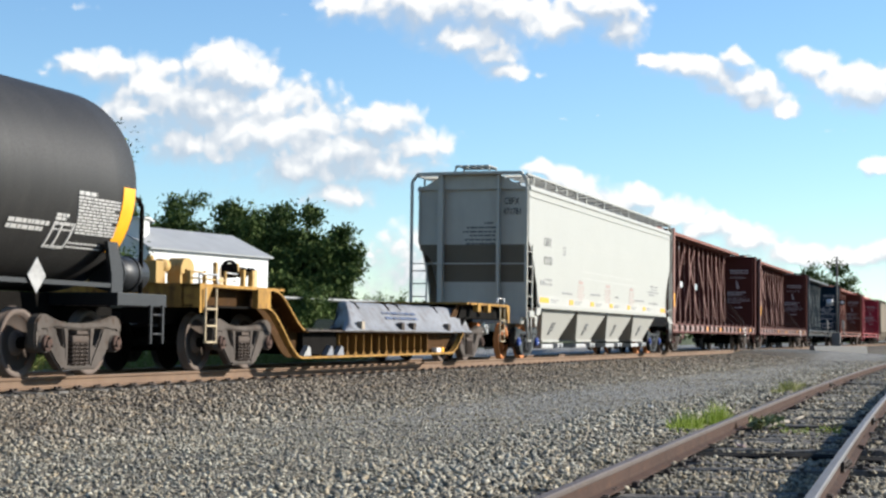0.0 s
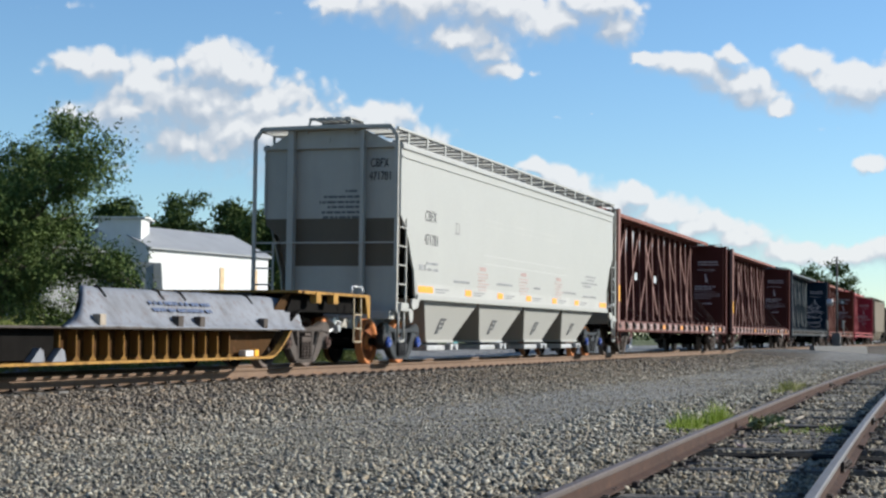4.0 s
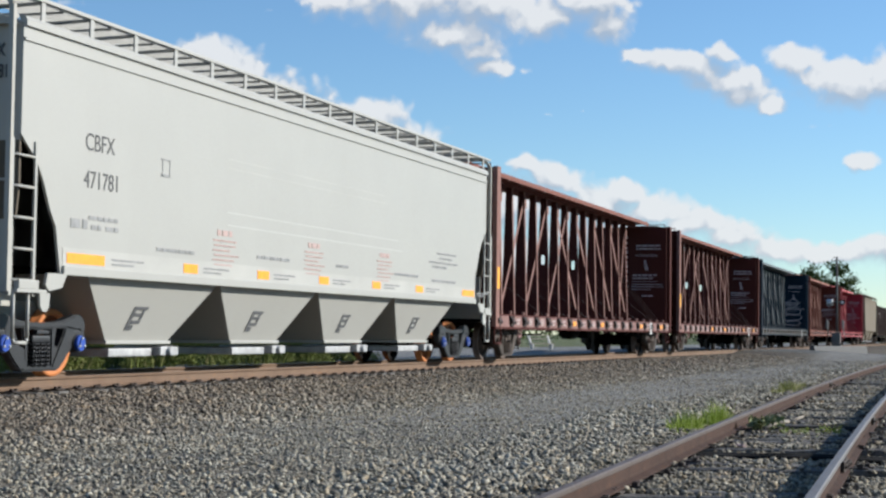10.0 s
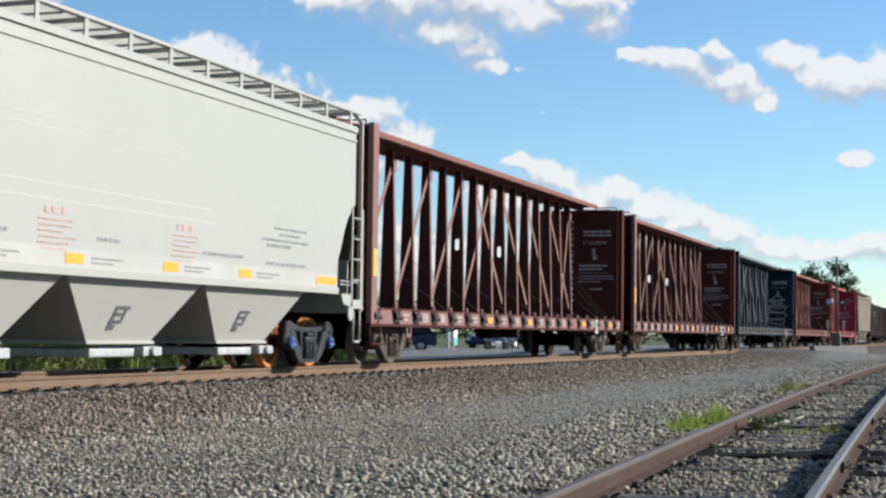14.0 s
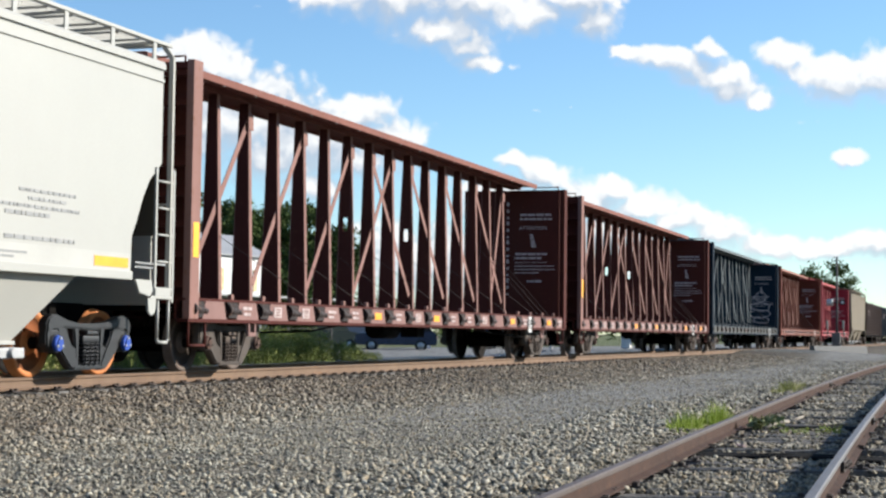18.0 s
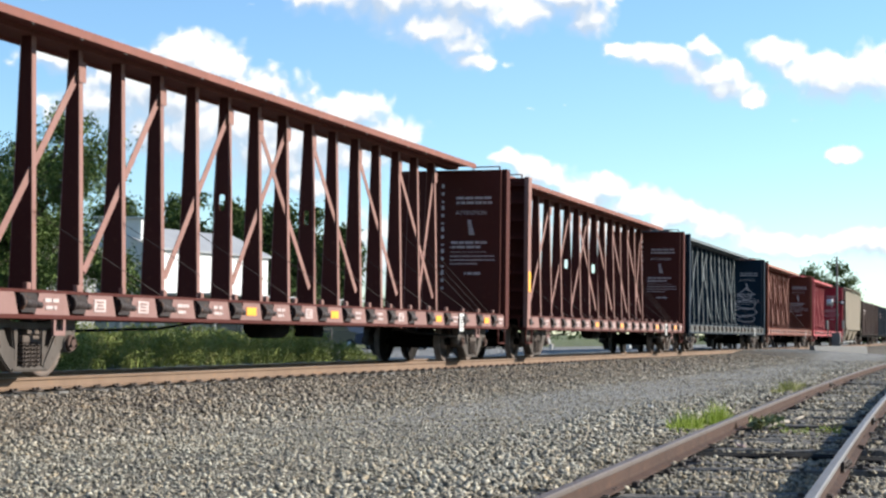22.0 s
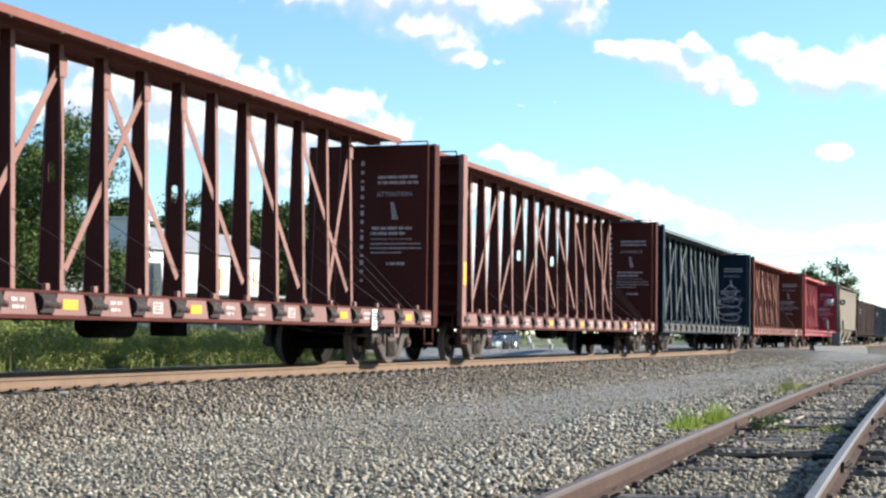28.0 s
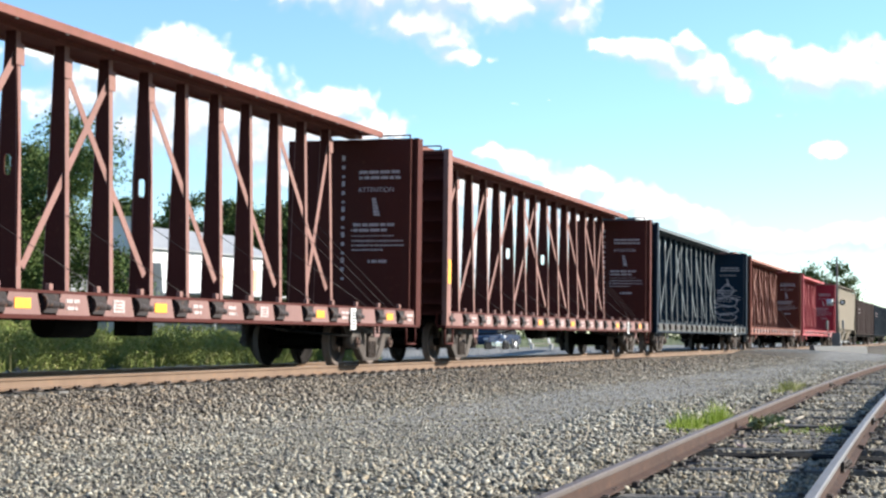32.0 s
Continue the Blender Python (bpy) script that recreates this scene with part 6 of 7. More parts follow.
FAR_TREES = ((121.5, 73.5, 12.0, 4.8), (125.0, 68.5, 13.0, 5.0), (126.0, 64.8, 11.8, 4.6), (128.0, 60.0, 11.9, 4.6), (127.0, 57.2, 11.6, 4.6), (128.5, 55.2, 10.8, 4.0), (127.5, 53.3, 8.8, 3.4), (125.0, 53.2, 5.6, 3.0), (133.0, 62.0, 12.4, 4.8))
for i, (x, y, h, r) in enumerate(FAR_TREES):
    tree((x, y, -0.4), h, r, 40 + i, M_LEAF_FAR, 0.62, "dense dark green tree behind the white building", 5600, low=0.06)
tree((110.5, 47.4, -0.4), 4.4, 2.0, 61, M_LEAF, 0.30, "light green bush in front of the dark trees", 1800, low=0.08)
tree((280.0, 107.5, -0.4), 8.6, 2.4, 62, M_LEAF, 0.7, "small far tree beyond the lot", 260, low=0.4)
tree((281.6, 103.4, -0.4), 8.2, 2.6, 63, M_LEAF, 0.7, "small far tree beyond the lot", 260, low=0.4)
tree((236.0, 23.6, -0.4), 11.0, 5.6, 77, M_LEAF_FAR, 0.7, "dark green tree beyond the road crossing", 2600, low=0.2)
tree((237.5, 20.4, -0.4), 9.6, 3.0, 78, M_LEAF_FAR, 0.6, "dark green tree beyond the road crossing", 1300, low=0.2)


def build_far_woods():
    rng = random.Random(4)
    spots = []
    for k in range(5200):
        u = rng.random()
        a = radians(-8 + 62 * u)
        d = rng.uniform(300, 360)
        h = 5.0 + 4.5 * noise.noise((u * 22, 0, 0)) + 2.0 * noise.noise((u * 90, 3, 0))
        if 0.32 < u < 0.40:
            h += 2.5
        z = rng.random() ** 0.8 * max(1.5, h)
        s = rng.uniform(0.8, 1.7)
        spots.append(((d * math.cos(a), d * math.sin(a), z - 0.4), (s, s, s), (rng.uniform(0, 6), rng.uniform(0, 6), rng.uniform(0, 6)), rng.randrange(10)))
    scatter("far_woods", spots, M_LEAF_FAR, "low line of far dark green trees", CLUMPS, "woods")


build_far_woods()


def build_weeds():
    """Rough weeds beyond the track, bright grass beside the siding."""
    rng = random.Random(8)
    spots = []
    def tall(x, y):
        return (0.86 + 0.65 * abs(noise.noise((x * 0.42, y * 0.6, 1))) + 0.40 * abs(noise.noise((x * 1.3, y, 5)))) * min(1.0, max(0.2, (56.6 - x) / 5.0))
    for k in range(260):
        x = rng.uniform(22, 55.0)
        y = rng.uniform(21.2, 26.5)
        h = max(0.15, tall(x, y)) * rng.uniform(0.4, 0.85)
        spots.append(((x, y, ground_z(x, y) - 0.03), (0.30, 0.30, h), (rng.uniform(-0.3, 0.3), rng.uniform(-0.3, 0.3), rng.uniform(0, 6)), rng.randrange(10)))
    scatter("weeds", spots, M_WEED, "rough tall yellow green weeds beyond the track", TUFTS, "weeds")
    spots = []
    for k in range(52000):
        x = rng.uniform(22, 56.2)
        y = rng.uniform(21.2, 26.0)
        if noise.noise((x * 0.6, y * 0.6, 9)) < -0.12:
            continue
        z = ground_z(x, y) + rng.random() * max(0.15, tall(x, y)) * 0.95
        s = rng.uniform(0.05, 0.13)
        spots.append(((x, y, z), (s, s, s), (rng.uniform(0, 6), rng.uniform(0, 6), rng.uniform(0, 6)), rng.randrange(10)))
    scatter("leafy_weeds", spots, M_WEED, "leafy yellow green weeds and bushes beyond the track", CLUMPS, "weeds")
    for cx, cy, rx, ry, n, hh, label in ((19.9, 3.50, 0.75, 0.20, 95, 0.44, "tuft of bright green grass beside the siding rail"), (21.6, 3.42, 0.55, 0.18, 90, 0.50, "tuft of bright green grass beside the siding rail"), (36.0, 4.05, 3.4, 0.24, 90, 0.36, "thin yellow green grass beside the siding rail")):
        blades = []
        for k in range(n):
            a, r = rng.uniform(0, 6.28), math.sqrt(rng.random())
            x, y = cx + math.cos(a) * r * rx, cy + math.sin(a) * r * ry
            h = hh * rng.uniform(0.4, 1.0) * (1.1 - 0.6 * r)
            blades.append(((x, y, ground_z(x, y) - 0.01), (0.085, 0.085, h), (rng.uniform(-0.3, 0.3), rng.uniform(-0.3, 0.3), rng.uniform(0, 6)), rng.randrange(10)))
        scatter("grass_tuft", blades, M_GRASS_DRY if cx > 30 else M_GRASS, label, TUFTS, "grass")
    blades = []
    for k in range(40):
        x, y = 19.9 + rng.uniform(-0.35, 0.35), 2.55 + rng.uniform(-0.18, 0.18)
        blades.append(((x, y, -0.40 + rng.uniform(-0.03, 0.05)), (0.05, 0.05, 0.09), (rng.uniform(0.6, 1.5), rng.uniform(-0.5, 0.5), rng.uniform(0, 6)), rng.randrange(10)))
    scatter("dry_leaves", blades, M_DRY, "small heap of pale dry leaves inside the rails", BLADES, "leaves")
    green = []
    for k in range(22):
        x, y = 19.8 + rng.uniform(-0.5, 0.9), 2.2 + rng.uniform(-0.5, 0.25)
        green.append(((x, y, -0.50), (0.05, 0.05, rng.uniform(0.05, 0.13)), (rng.uniform(-0.4, 0.4), rng.uniform(-0.4, 0.4), rng.uniform(0, 6)), rng.randrange(10)))
    scatter("grass_tuft", green, M_GRASS, "sparse green grass between the siding rails", TUFTS, "grass")


build_weeds()

# ---- buildings behind the tracks ----
M_WALL = painted("white_metal_wall", (0.55, 0.55, 0.53), dirt=(0.5, 0.48, 0.44), rough=0.55, dirty=0.25, rusty=0.0)
M_ROOF = painted("grey_metal_roof", (0.27, 0.275, 0.28), dirt=(0.25, 0.24, 0.22), rough=0.5, dirty=0.4, rusty=0.05)
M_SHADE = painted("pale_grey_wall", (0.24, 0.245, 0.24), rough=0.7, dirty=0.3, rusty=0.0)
M_TAN_TRIM = plain("tan_shutter", (0.50, 0.36, 0.20), 0.7)
M_GLASS = plain("dark_glass", (0.02, 0.022, 0.025), 0.1)
M_CAR_BLUE = plain("dark_blue_car_paint", (0.02, 0.03, 0.06), 0.25)
M_CAR_BLACK = plain("black_car_paint", (0.012, 0.013, 0.015), 0.2)
M_TYRE = plain("tyre_rubber", (0.02, 0.02, 0.02), 0.9)
M_CHROME = plain("chrome", (0.7, 0.7, 0.7), 0.15, 1.0)
M_CONCRETE = painted("concrete", (0.15, 0.147, 0.14), rough=0.85, dirty=0.3, rusty=0.0)
M_TEAL = plain("teal_paint", (0.12, 0.42, 0.45), 0.5)
M_WOOD = plain("weathered_wood", (0.22, 0.19, 0.15), 0.8)
M_POLE = plain("dark_pole", (0.07, 0.065, 0.06), 0.8)


def house(name, label, origin, turn, w, d, eave, ridge, wall_m, roof_m):
    """A gabled metal building: its long wall along local x, w long, d deep, standing on z = 0."""
    h = new(name)
    h.matrix_world = pose(*origin, 0, 0, turn)
    tagged(h, label, "building", "buildings behind the tracks")
    t = 0.15
    bm = bmesh.new()
    box(bm, 0, w, 0, t, 0, eave)
    part("front_wall", bm, wall_m, h)
    bm = bmesh.new()
    box(bm, 0, w, d - t, d, 0, eave)
    part("back_wall", bm, wall_m, h)
    for xx in (0, w - t):
        bm = bmesh.new()
        slab(bm, [(t, 0), (d - t, 0), (d - t, eave), (d / 2, ridge - 0.05), (t, eave)], "x", xx, xx + t)
        part("gable_wall", bm, wall_m, h)
    for s in (0, 1):
        y0, y1 = (-0.3, d / 2) if s == 0 else (d + 0.3, d / 2)
        z0 = eave - 0.3 * (ridge - eave) / (d / 2)
        bm = bmesh.new()
        slab(bm, [(y0, z0 + 0.02), (y1, ridge), (y1, ridge + 0.10), (y0, z0 + 0.12)], "x", -0.3, w + 0.3)
        part("roof", bm, roof_m, h)
    return h


def build_buildings():
    ang = math.degrees(math.atan2(51.59 - 53.75, 112.3 - 97.84))
    h = house("white_building", "white metal building with grey gabled roof and porch", (97.84, 53.75, -0.4), ang, 14.6, 7.0, 6.55, 8.15, M_WALL, M_ROOF)
    for xx in (8.3, 12.6):
        bm = bmesh.new()
        box(bm, xx, xx + 0.5, -0.06, 0.0, 3.9, 5.5)
        w = part("window", bm, M_TAN_TRIM, h, "narrow tan shuttered window")
        bm = bmesh.new()
        box(bm, xx - 0.06, xx + 0.56, -0.09, -0.06, 3.82, 3.9)
        part("window_sill", bm, M_WALL, w)
    bm = bmesh.new()
    box(bm, 1.5, 24.0, -4.2, -0.1, 3.36, 3.5)
    part("porch_roof", bm, M_ROOF, h)
    for xx in (2.0, 7.5, 13.0, 18.5, 23.8):
        bm = bmesh.new()
        box(bm, xx - 0.07, xx + 0.07, -4.1, -3.96, 0, 3.36)
        part("porch_post", bm, M_SHADE, h)
    # thin grey panel over the white wall, in place of the porch's shade
    bm = bmesh.new()
    box(bm, 0.4, 14.4, -0.012, -0.003, 0.02, 3.34)
    part("porch_shade_panel", bm, M_SHADE, h, "grey panel standing for the shade under the porch")
    for xx in (6.0, 10.5):
        bm = bmesh.new()
        box(bm, xx, xx + 1.1, -0.07, -0.02, 0.1, 2.3)
        d = part("door", bm, M_SHADE, h)
        bm = bmesh.new()
        box(bm, xx + 0.95, xx + 1.0, -0.12, -0.07, 1.1, 1.2)
        part("door_handle", bm, M_STEEL, d)
    house("flat_roofed_annex", "pale annex rising beside the white building", (97.2, 57.3, -0.4), -72, 2.9, 3.0, 8.5, 8.6, M_WALL, M_WALL)
    house("low_white_shed", "low pale shed beside the white building", (90.5, 57.4, -0.4), ang, 7.0, 5.0, 6.2, 7.0, M_SHADE, M_ROOF)
    # slanting grey container in front
    e = new("grey_container")
    e.matrix_world = pose(88.0, 50.6, -0.4, 0, 0, ang - 40)
    tagged(e, "dark grey slant-sided steel container", "container")
    bm = bmesh.new()
    slab(bm, [(0, 0), (3.2, 0), (2.8, 5.1), (0.0, 5.2)], "y", 0, 2.2)
    part("body", bm, M_SHADE, e)
    bm = bmesh.new()
    for k in range(4):
        slab(bm, [(0.3 + k * 0.7, 0.1), (0.4 + k * 0.7, 0.1), (0.35 + k * 0.68, 5.0), (0.25 + k * 0.68, 5.0)], "y", -0.06, 0.0)
    part("rib", bm, M_SHADE, e)


build_buildings()

# ---- parked things behind the track ----


def parked_car(place, turn, paint, label, tall=1.0):
    e = new("parked_car")
    e.matrix_world = pose(*place, 0, 0, turn)
    tagged(e, label, "car", "cars parked behind the track")
    z = tall
    bm = bmesh.new()
    slab(bm, [(-2.2, 0.35), (2.2, 0.35), (2.28, 0.6), (2.2, 0.85 * z), (1.1, 0.98 * z), (-2.1, 1.0 * z), (-2.25, 0.7)], "y", -0.86, 0.86)
    bmesh.ops.bevel(bm, geom=bm.edges[:], offset=0.06, segments=2, affect="EDGES")
    body = part("body", bm, paint, e)
    bm = bmesh.new()
    slab(bm, [(-2.0, 0.98 * z), (1.15, 0.97 * z), (0.45, 1.45 * z), (-1.6, 1.48 * z)], "y", -0.72, 0.72)
    part("windows", bm, M_GLASS, body)
    bm = bmesh.new()
    slab(bm, [(-1.65, 1.47 * z), (0.5, 1.45 * z), (0.35, 1.52 * z), (-1.5, 1.54 * z)], "y", -0.74, 0.74)
    part("roof", bm, paint, body)
    for xx in (-1.35, 1.35):
        for s in (-1, 1):
            bm = bmesh.new()
            lathe(bm, [(0.12, s * 0.92), (0.24, s * 0.91), (0.32, s * 0.9), (0.33, s * 0.8), (0.30, s * 0.68), (0.1, s * 0.68)], (xx, 0, 0.33), 18)
            w = part("wheel", bm, M_TYRE, e)
            bm = bmesh.new()
            lathe(bm, [(0.02, s * 0.93), (0.18, s * 0.928), (0.2, s * 0.9)], (xx, 0, 0.33), 12)
            part("rim", bm, M_STEEL, w)
    for s in (-1, 1):
        bm = bmesh.new()
        box(bm, 2.16, 2.27, s * 0.62 - 0.16, s * 0.62 + 0.16, 0.62, 0.78, 0.03)
        part("headlight", bm, M_WHITE, e)
        bm = bmesh.new()
        box(bm, -2.26, -2.16, s * 0.62 - 0.14, s * 0.62 + 0.14, 0.68, 0.85, 0.02)
        part("tail_light", bm, M_RED_INK, e)
    return e


parked_car((85.3, 34.4, -0.42), -115, M_CAR_BLACK, "black car parked behind the weeds with bright headlights", 1.12)
parked_car((84.5, 31.0, -0.42), 108.5, M_CAR_BLUE, "dark blue car parked side-on behind the tracks", 1.1)
parked_car((99.0, 29.8, -0.42), 170, M_CAR_BLUE, "dark car parked near the crossing")


def motorcycle(place, turn):
    e = new("motorcycle")
    e.matrix_world = pose(*place, 0, 0, turn)
    tagged(e, "black and chrome motorcycle parked behind the tracks", "motorcycle")
    for xx in (-0.75, 0.78):
        bm = bmesh.new()
        lathe(bm, [(0.22, -0.05), (0.31, -0.06), (0.33, 0.0), (0.31, 0.06), (0.22, 0.05), (0.22, -0.05)], (xx, 0, 0.33), 20)
        w = part("wheel", bm, M_TYRE, e)
        bm = bmesh.new()
        for k in range(6):
            a = k * math.pi / 6
            rod(bm, (xx - 0.23 * math.cos(a), 0, 0.33 - 0.23 * math.sin(a)), (xx + 0.23 * math.cos(a), 0, 0.33 + 0.23 * math.sin(a)), 0.012, 5)
        part("spoke", bm, M_CHROME, w)
    bm = bmesh.new()
    box(bm, -0.3, 0.3, -0.14, 0.14, 0.25, 0.58, 0.06)
    part("engine", bm, M_CHROME, e)
    bm = bmesh.new()
    slab(bm, [(-0.95, 0.62), (-0.2, 0.66), (0.0, 0.72), (0.3, 0.88), (0.5, 0.8), (0.4, 0.62), (-0.3, 0.55), (-0.9, 0.55)], "y", -0.12, 0.12)
    part("tank_and_seat", bm, M_CAR_BLUE, e)
    bm = bmesh.new()
    pipe(bm, [(0.78, 0.08, 0.33), (0.45, 0.1, 0.95), (0.25, 0.35, 1.08)], 0.03, 6)
    pipe(bm, [(0.78, -0.08, 0.33), (0.45, -0.1, 0.95), (0.25, -0.35, 1.08)], 0.03, 6)
    part("fork", bm, M_CHROME, e)
    bm = bmesh.new()
    rod(bm, (0.52, 0, 0.86), (0.64, 0, 0.86), 0.1, 12)
    part("headlight", bm, M_WHITE, e)


motorcycle((91.4, 27.3, -0.42), -25)


def build_clutter():
    e = new("pale_bin")
    e.matrix_world = pose(88.5, 30.8, -0.42)
    tagged(e, "pale bin with a light blue lid", "bin")
    bm = bmesh.new()
    slab(bm, [(-0.28, 0), (0.28, 0), (0.36, 0.72), (-0.36, 0.72)], "y", -0.3, 0.3)
    part("body", bm, M_WHITE, e)
    bm = bmesh.new()
    slab(bm, [(-0.38, 0.72), (0.38, 0.72), (0.30, 0.98), (-0.2, 1.05)], "y", -0.32, 0.32)
    part("lid", bm, plain("light_blue_plastic", (0.42, 0.56, 0.68), 0.5), e)
    e = new("pump_stand")
    e.matrix_world = pose(89.6, 29.5, -0.42)
    tagged(e, "white and teal pump cabinet on posts", "pump")
    bm = bmesh.new()
    box(bm, -0.35, 0.35, -0.25, 0.25, 0.55, 1.5, 0.04)
    part("cabinet", bm, M_WHITE, e)
    bm = bmesh.new()
    box(bm, -0.3, 0.3, -0.27, -0.24, 0.35, 0.8, 0.01)
    part("panel", bm, M_TEAL, e)
    for xx in (-0.6, 0.3):
        bm = bmesh.new()
        box(bm, xx - 0.05, xx + 0.05, -0.05, 0.05, 0, 1.2)
        part("post", bm, M_WHITE, e)
    for x, y in ((93.2, 26.9), (93.8, 26.7)):
        bm = bmesh.new()
        rod(bm, (0, 0, 0), (0, 0, 0.75), 0.06, 10)
        b = part("bollard", bm, M_CONCRETE)
        b.location = (x, y, -0.42)
        tagged(b, "short grey bollard in the gravel lot", "bollard", "bollards")
    e = new("wooden_bench")
    e.matrix_world = pose(95.2, 25.6, -0.42, 0, 0, -35)
    tagged(e, "weathered wooden bench with white legs", "bench")
    for k, (z, y) in enumerate(((0.45, 0), (0.45, 0.2), (0.75, 0.36), (0.95, 0.4))):
        bm = bmesh.new()
        box(bm, -0.9, 0.9, y - 0.08, y + 0.08, z, z + 0.05)
        part("plank", bm, M_WOOD, e)
    for xx in (-0.75, 0.75):
        bm = bmesh.new()
        slab(bm, [(-0.05, 0), (0.05, 0), (0.45, 1.0), (0.38, 1.0), (0.1, 0.45), (-0.1, 0.45)], "x", xx - 0.05, xx + 0.05)
        part("leg", bm, M_WHITE, e)
    bm = bmesh.new()
    box(bm, -0.28, 0.28, -0.28, 0.28, 0, 0.92, 0.04)
    b = part("white_box", bm, M_WHITE)
    b.location = (100.6, 21.6, -0.30)
    tagged(b, "white metal cabinet standing beyond the track", "cabinet")
    # fence: posts and a rail at the end of the weeds
    f = new("wire_fence")
    f.location = (62.0, 25.6, -0.42)
    tagged(f, "low wire fence with thin dark posts", "fence")
    for k in range(5):
        bm = bmesh.new()
        rod(bm, (-k * 3.0, k * 0.6, 0), (-k * 3.0, k * 0.6, 1.2), 0.04, 8)
        part("post", bm, M_POLE, f)
    for z in (0.3, 0.75, 1.15):
        bm = bmesh.new()
        rod(bm, (0, 0, z), (-12.0, 2.4, z), 0.007, 5)
        part("wire", bm, M_POLE, f)


build_clutter()

# ---- road crossing gear ----


def build_crossing():
    e = new("crossing_signal")
    e.location = (102.3, 8.9, -0.30)
    tagged(e, "grey road crossing signal mast with gate machine", "signal")
    bm = bmesh.new()
    rod(bm, (0, 0, 0), (0, 0, 5.9), 0.075, 10, 0.06)
    part("mast", bm, M_POLE, e)
    bm = bmesh.new()
    rod(bm, (-0.1, 0.5, 3.1), (-0.1, -0.45, 3.1), 0.04, 8)
    part("cross_arm", bm, M_POLE, e)
    for y in (0.42, -0.35):
        bm = bmesh.new()
        rod(bm, (-0.18, y, 3.1), (-0.10, y, 3.1), 0.17, 18)
        d = part("light_background", bm, M_UNDER if y < 0 else M_STEEL, e)
        bm = bmesh.new()
        rod(bm, (-0.36, y, 3.1), (-0.18, y, 3.1), 0.10, 12)
        part("light_hood", bm, M_STEEL, d)
    bm = bmesh.new()
    rod(bm, (0.0, 0.42, 2.9), (0.0, 0.42, 3.3), 0.2, 12)
    part("bell", bm, M_STEEL, e)
    bm = bmesh.new()
    box(bm, -0.25, 0.25, -0.22, 0.28, 0.6, 1.25, 0.05)
    part("gate_machine", bm, M_CONCRETE, e)
    for s in (-0.45, 0.5):
        bm = bmesh.new()
        bar(bm, (0, s, 1.0), (-0.9, s, 1.75), 0.12, 0.05, (0, 1, 0))
        box(bm, -1.15, -0.75, s - 0.06, s + 0.06, 1.5, 2.0, 0.02)
        part("counterweight", bm, M_CONCRETE, e)
    bm = bmesh.new()
    box(bm, -0.22, 0.22, -0.25, 0.28, -0.1, 0.6, 0.02)
    part("base", bm, M_CONCRETE, e)
    bm = bmesh.new()
    d = Vector((4.7, -2.44, 0))
    u = d.normalized()
    w = Vector((-u.y, u.x, 0)) * 0.22
    a = Vector((90.6, 9.2, -0.28))
    for p, q in ((a, a + d),):
        vs = [bm.verts.new(p + w * s + Vector((0, 0, z))) for s, z in ((-1, 0), (1, 0), (0.6, 0.46), (-0.6, 0.46))] + [bm.verts.new(q + w * s + Vector((0, 0, z))) for s, z in ((-1, 0), (1, 0), (0.6, 0.46), (-0.6, 0.46))]
        for f in ((0, 1, 2, 3), (7, 6, 5, 4), (0, 4, 5, 1), (1, 5, 6, 2), (2, 6, 7, 3), (3, 7, 4, 0)):
            bm.faces.new([vs[i] for i in f])
    bmesh.ops.recalc_face_normals(bm, faces=bm.faces[:])
    tagged(part("concrete_barrier", bm, M_CONCRETE), "low grey concrete barrier beside the crossing", "barrier")


build_crossing()


def build_litter():
    for name, label, cat, p, size, mat in (("litter", "white scrap of paper on gravel", "litter", (24.6, 4.9, -0.43), 0.06, M_WHITE), ("litter", "small red scrap between siding ties", "litter", (16.4, 2.35, -0.44), 0.06, M_RED_INK)):
        bm = bmesh.new()
        bmesh.ops.create_icosphere(bm, subdivisions=1, radius=size)
        for v in bm.verts:
            v.co.z *= 0.4
            v.co += noise.noise_vector(v.co * 30) * 0.03
        ob = part(name, bm, mat)
        ob.location = p
        tagged(ob, label, cat)
    bm = bmesh.new()
    pipe(bm, [(0, 0, 0), (0.35, -0.12, 0.06), (0.8, -0.2, 0.05), (1.1, -0.34, 0.1)], 0.02, 6)
    ob = part("stick", bm, M_WOOD)
    ob.location = (19.6, 2.55, -0.44)
    tagged(ob, "pale broken stick lying between the rails", "stick")


build_litter()

# ---- sky: drifting cumulus on a far backdrop ----
FAR = 2600.0
PX = FAR / 2888.0     # one step of the backdrop's own grid


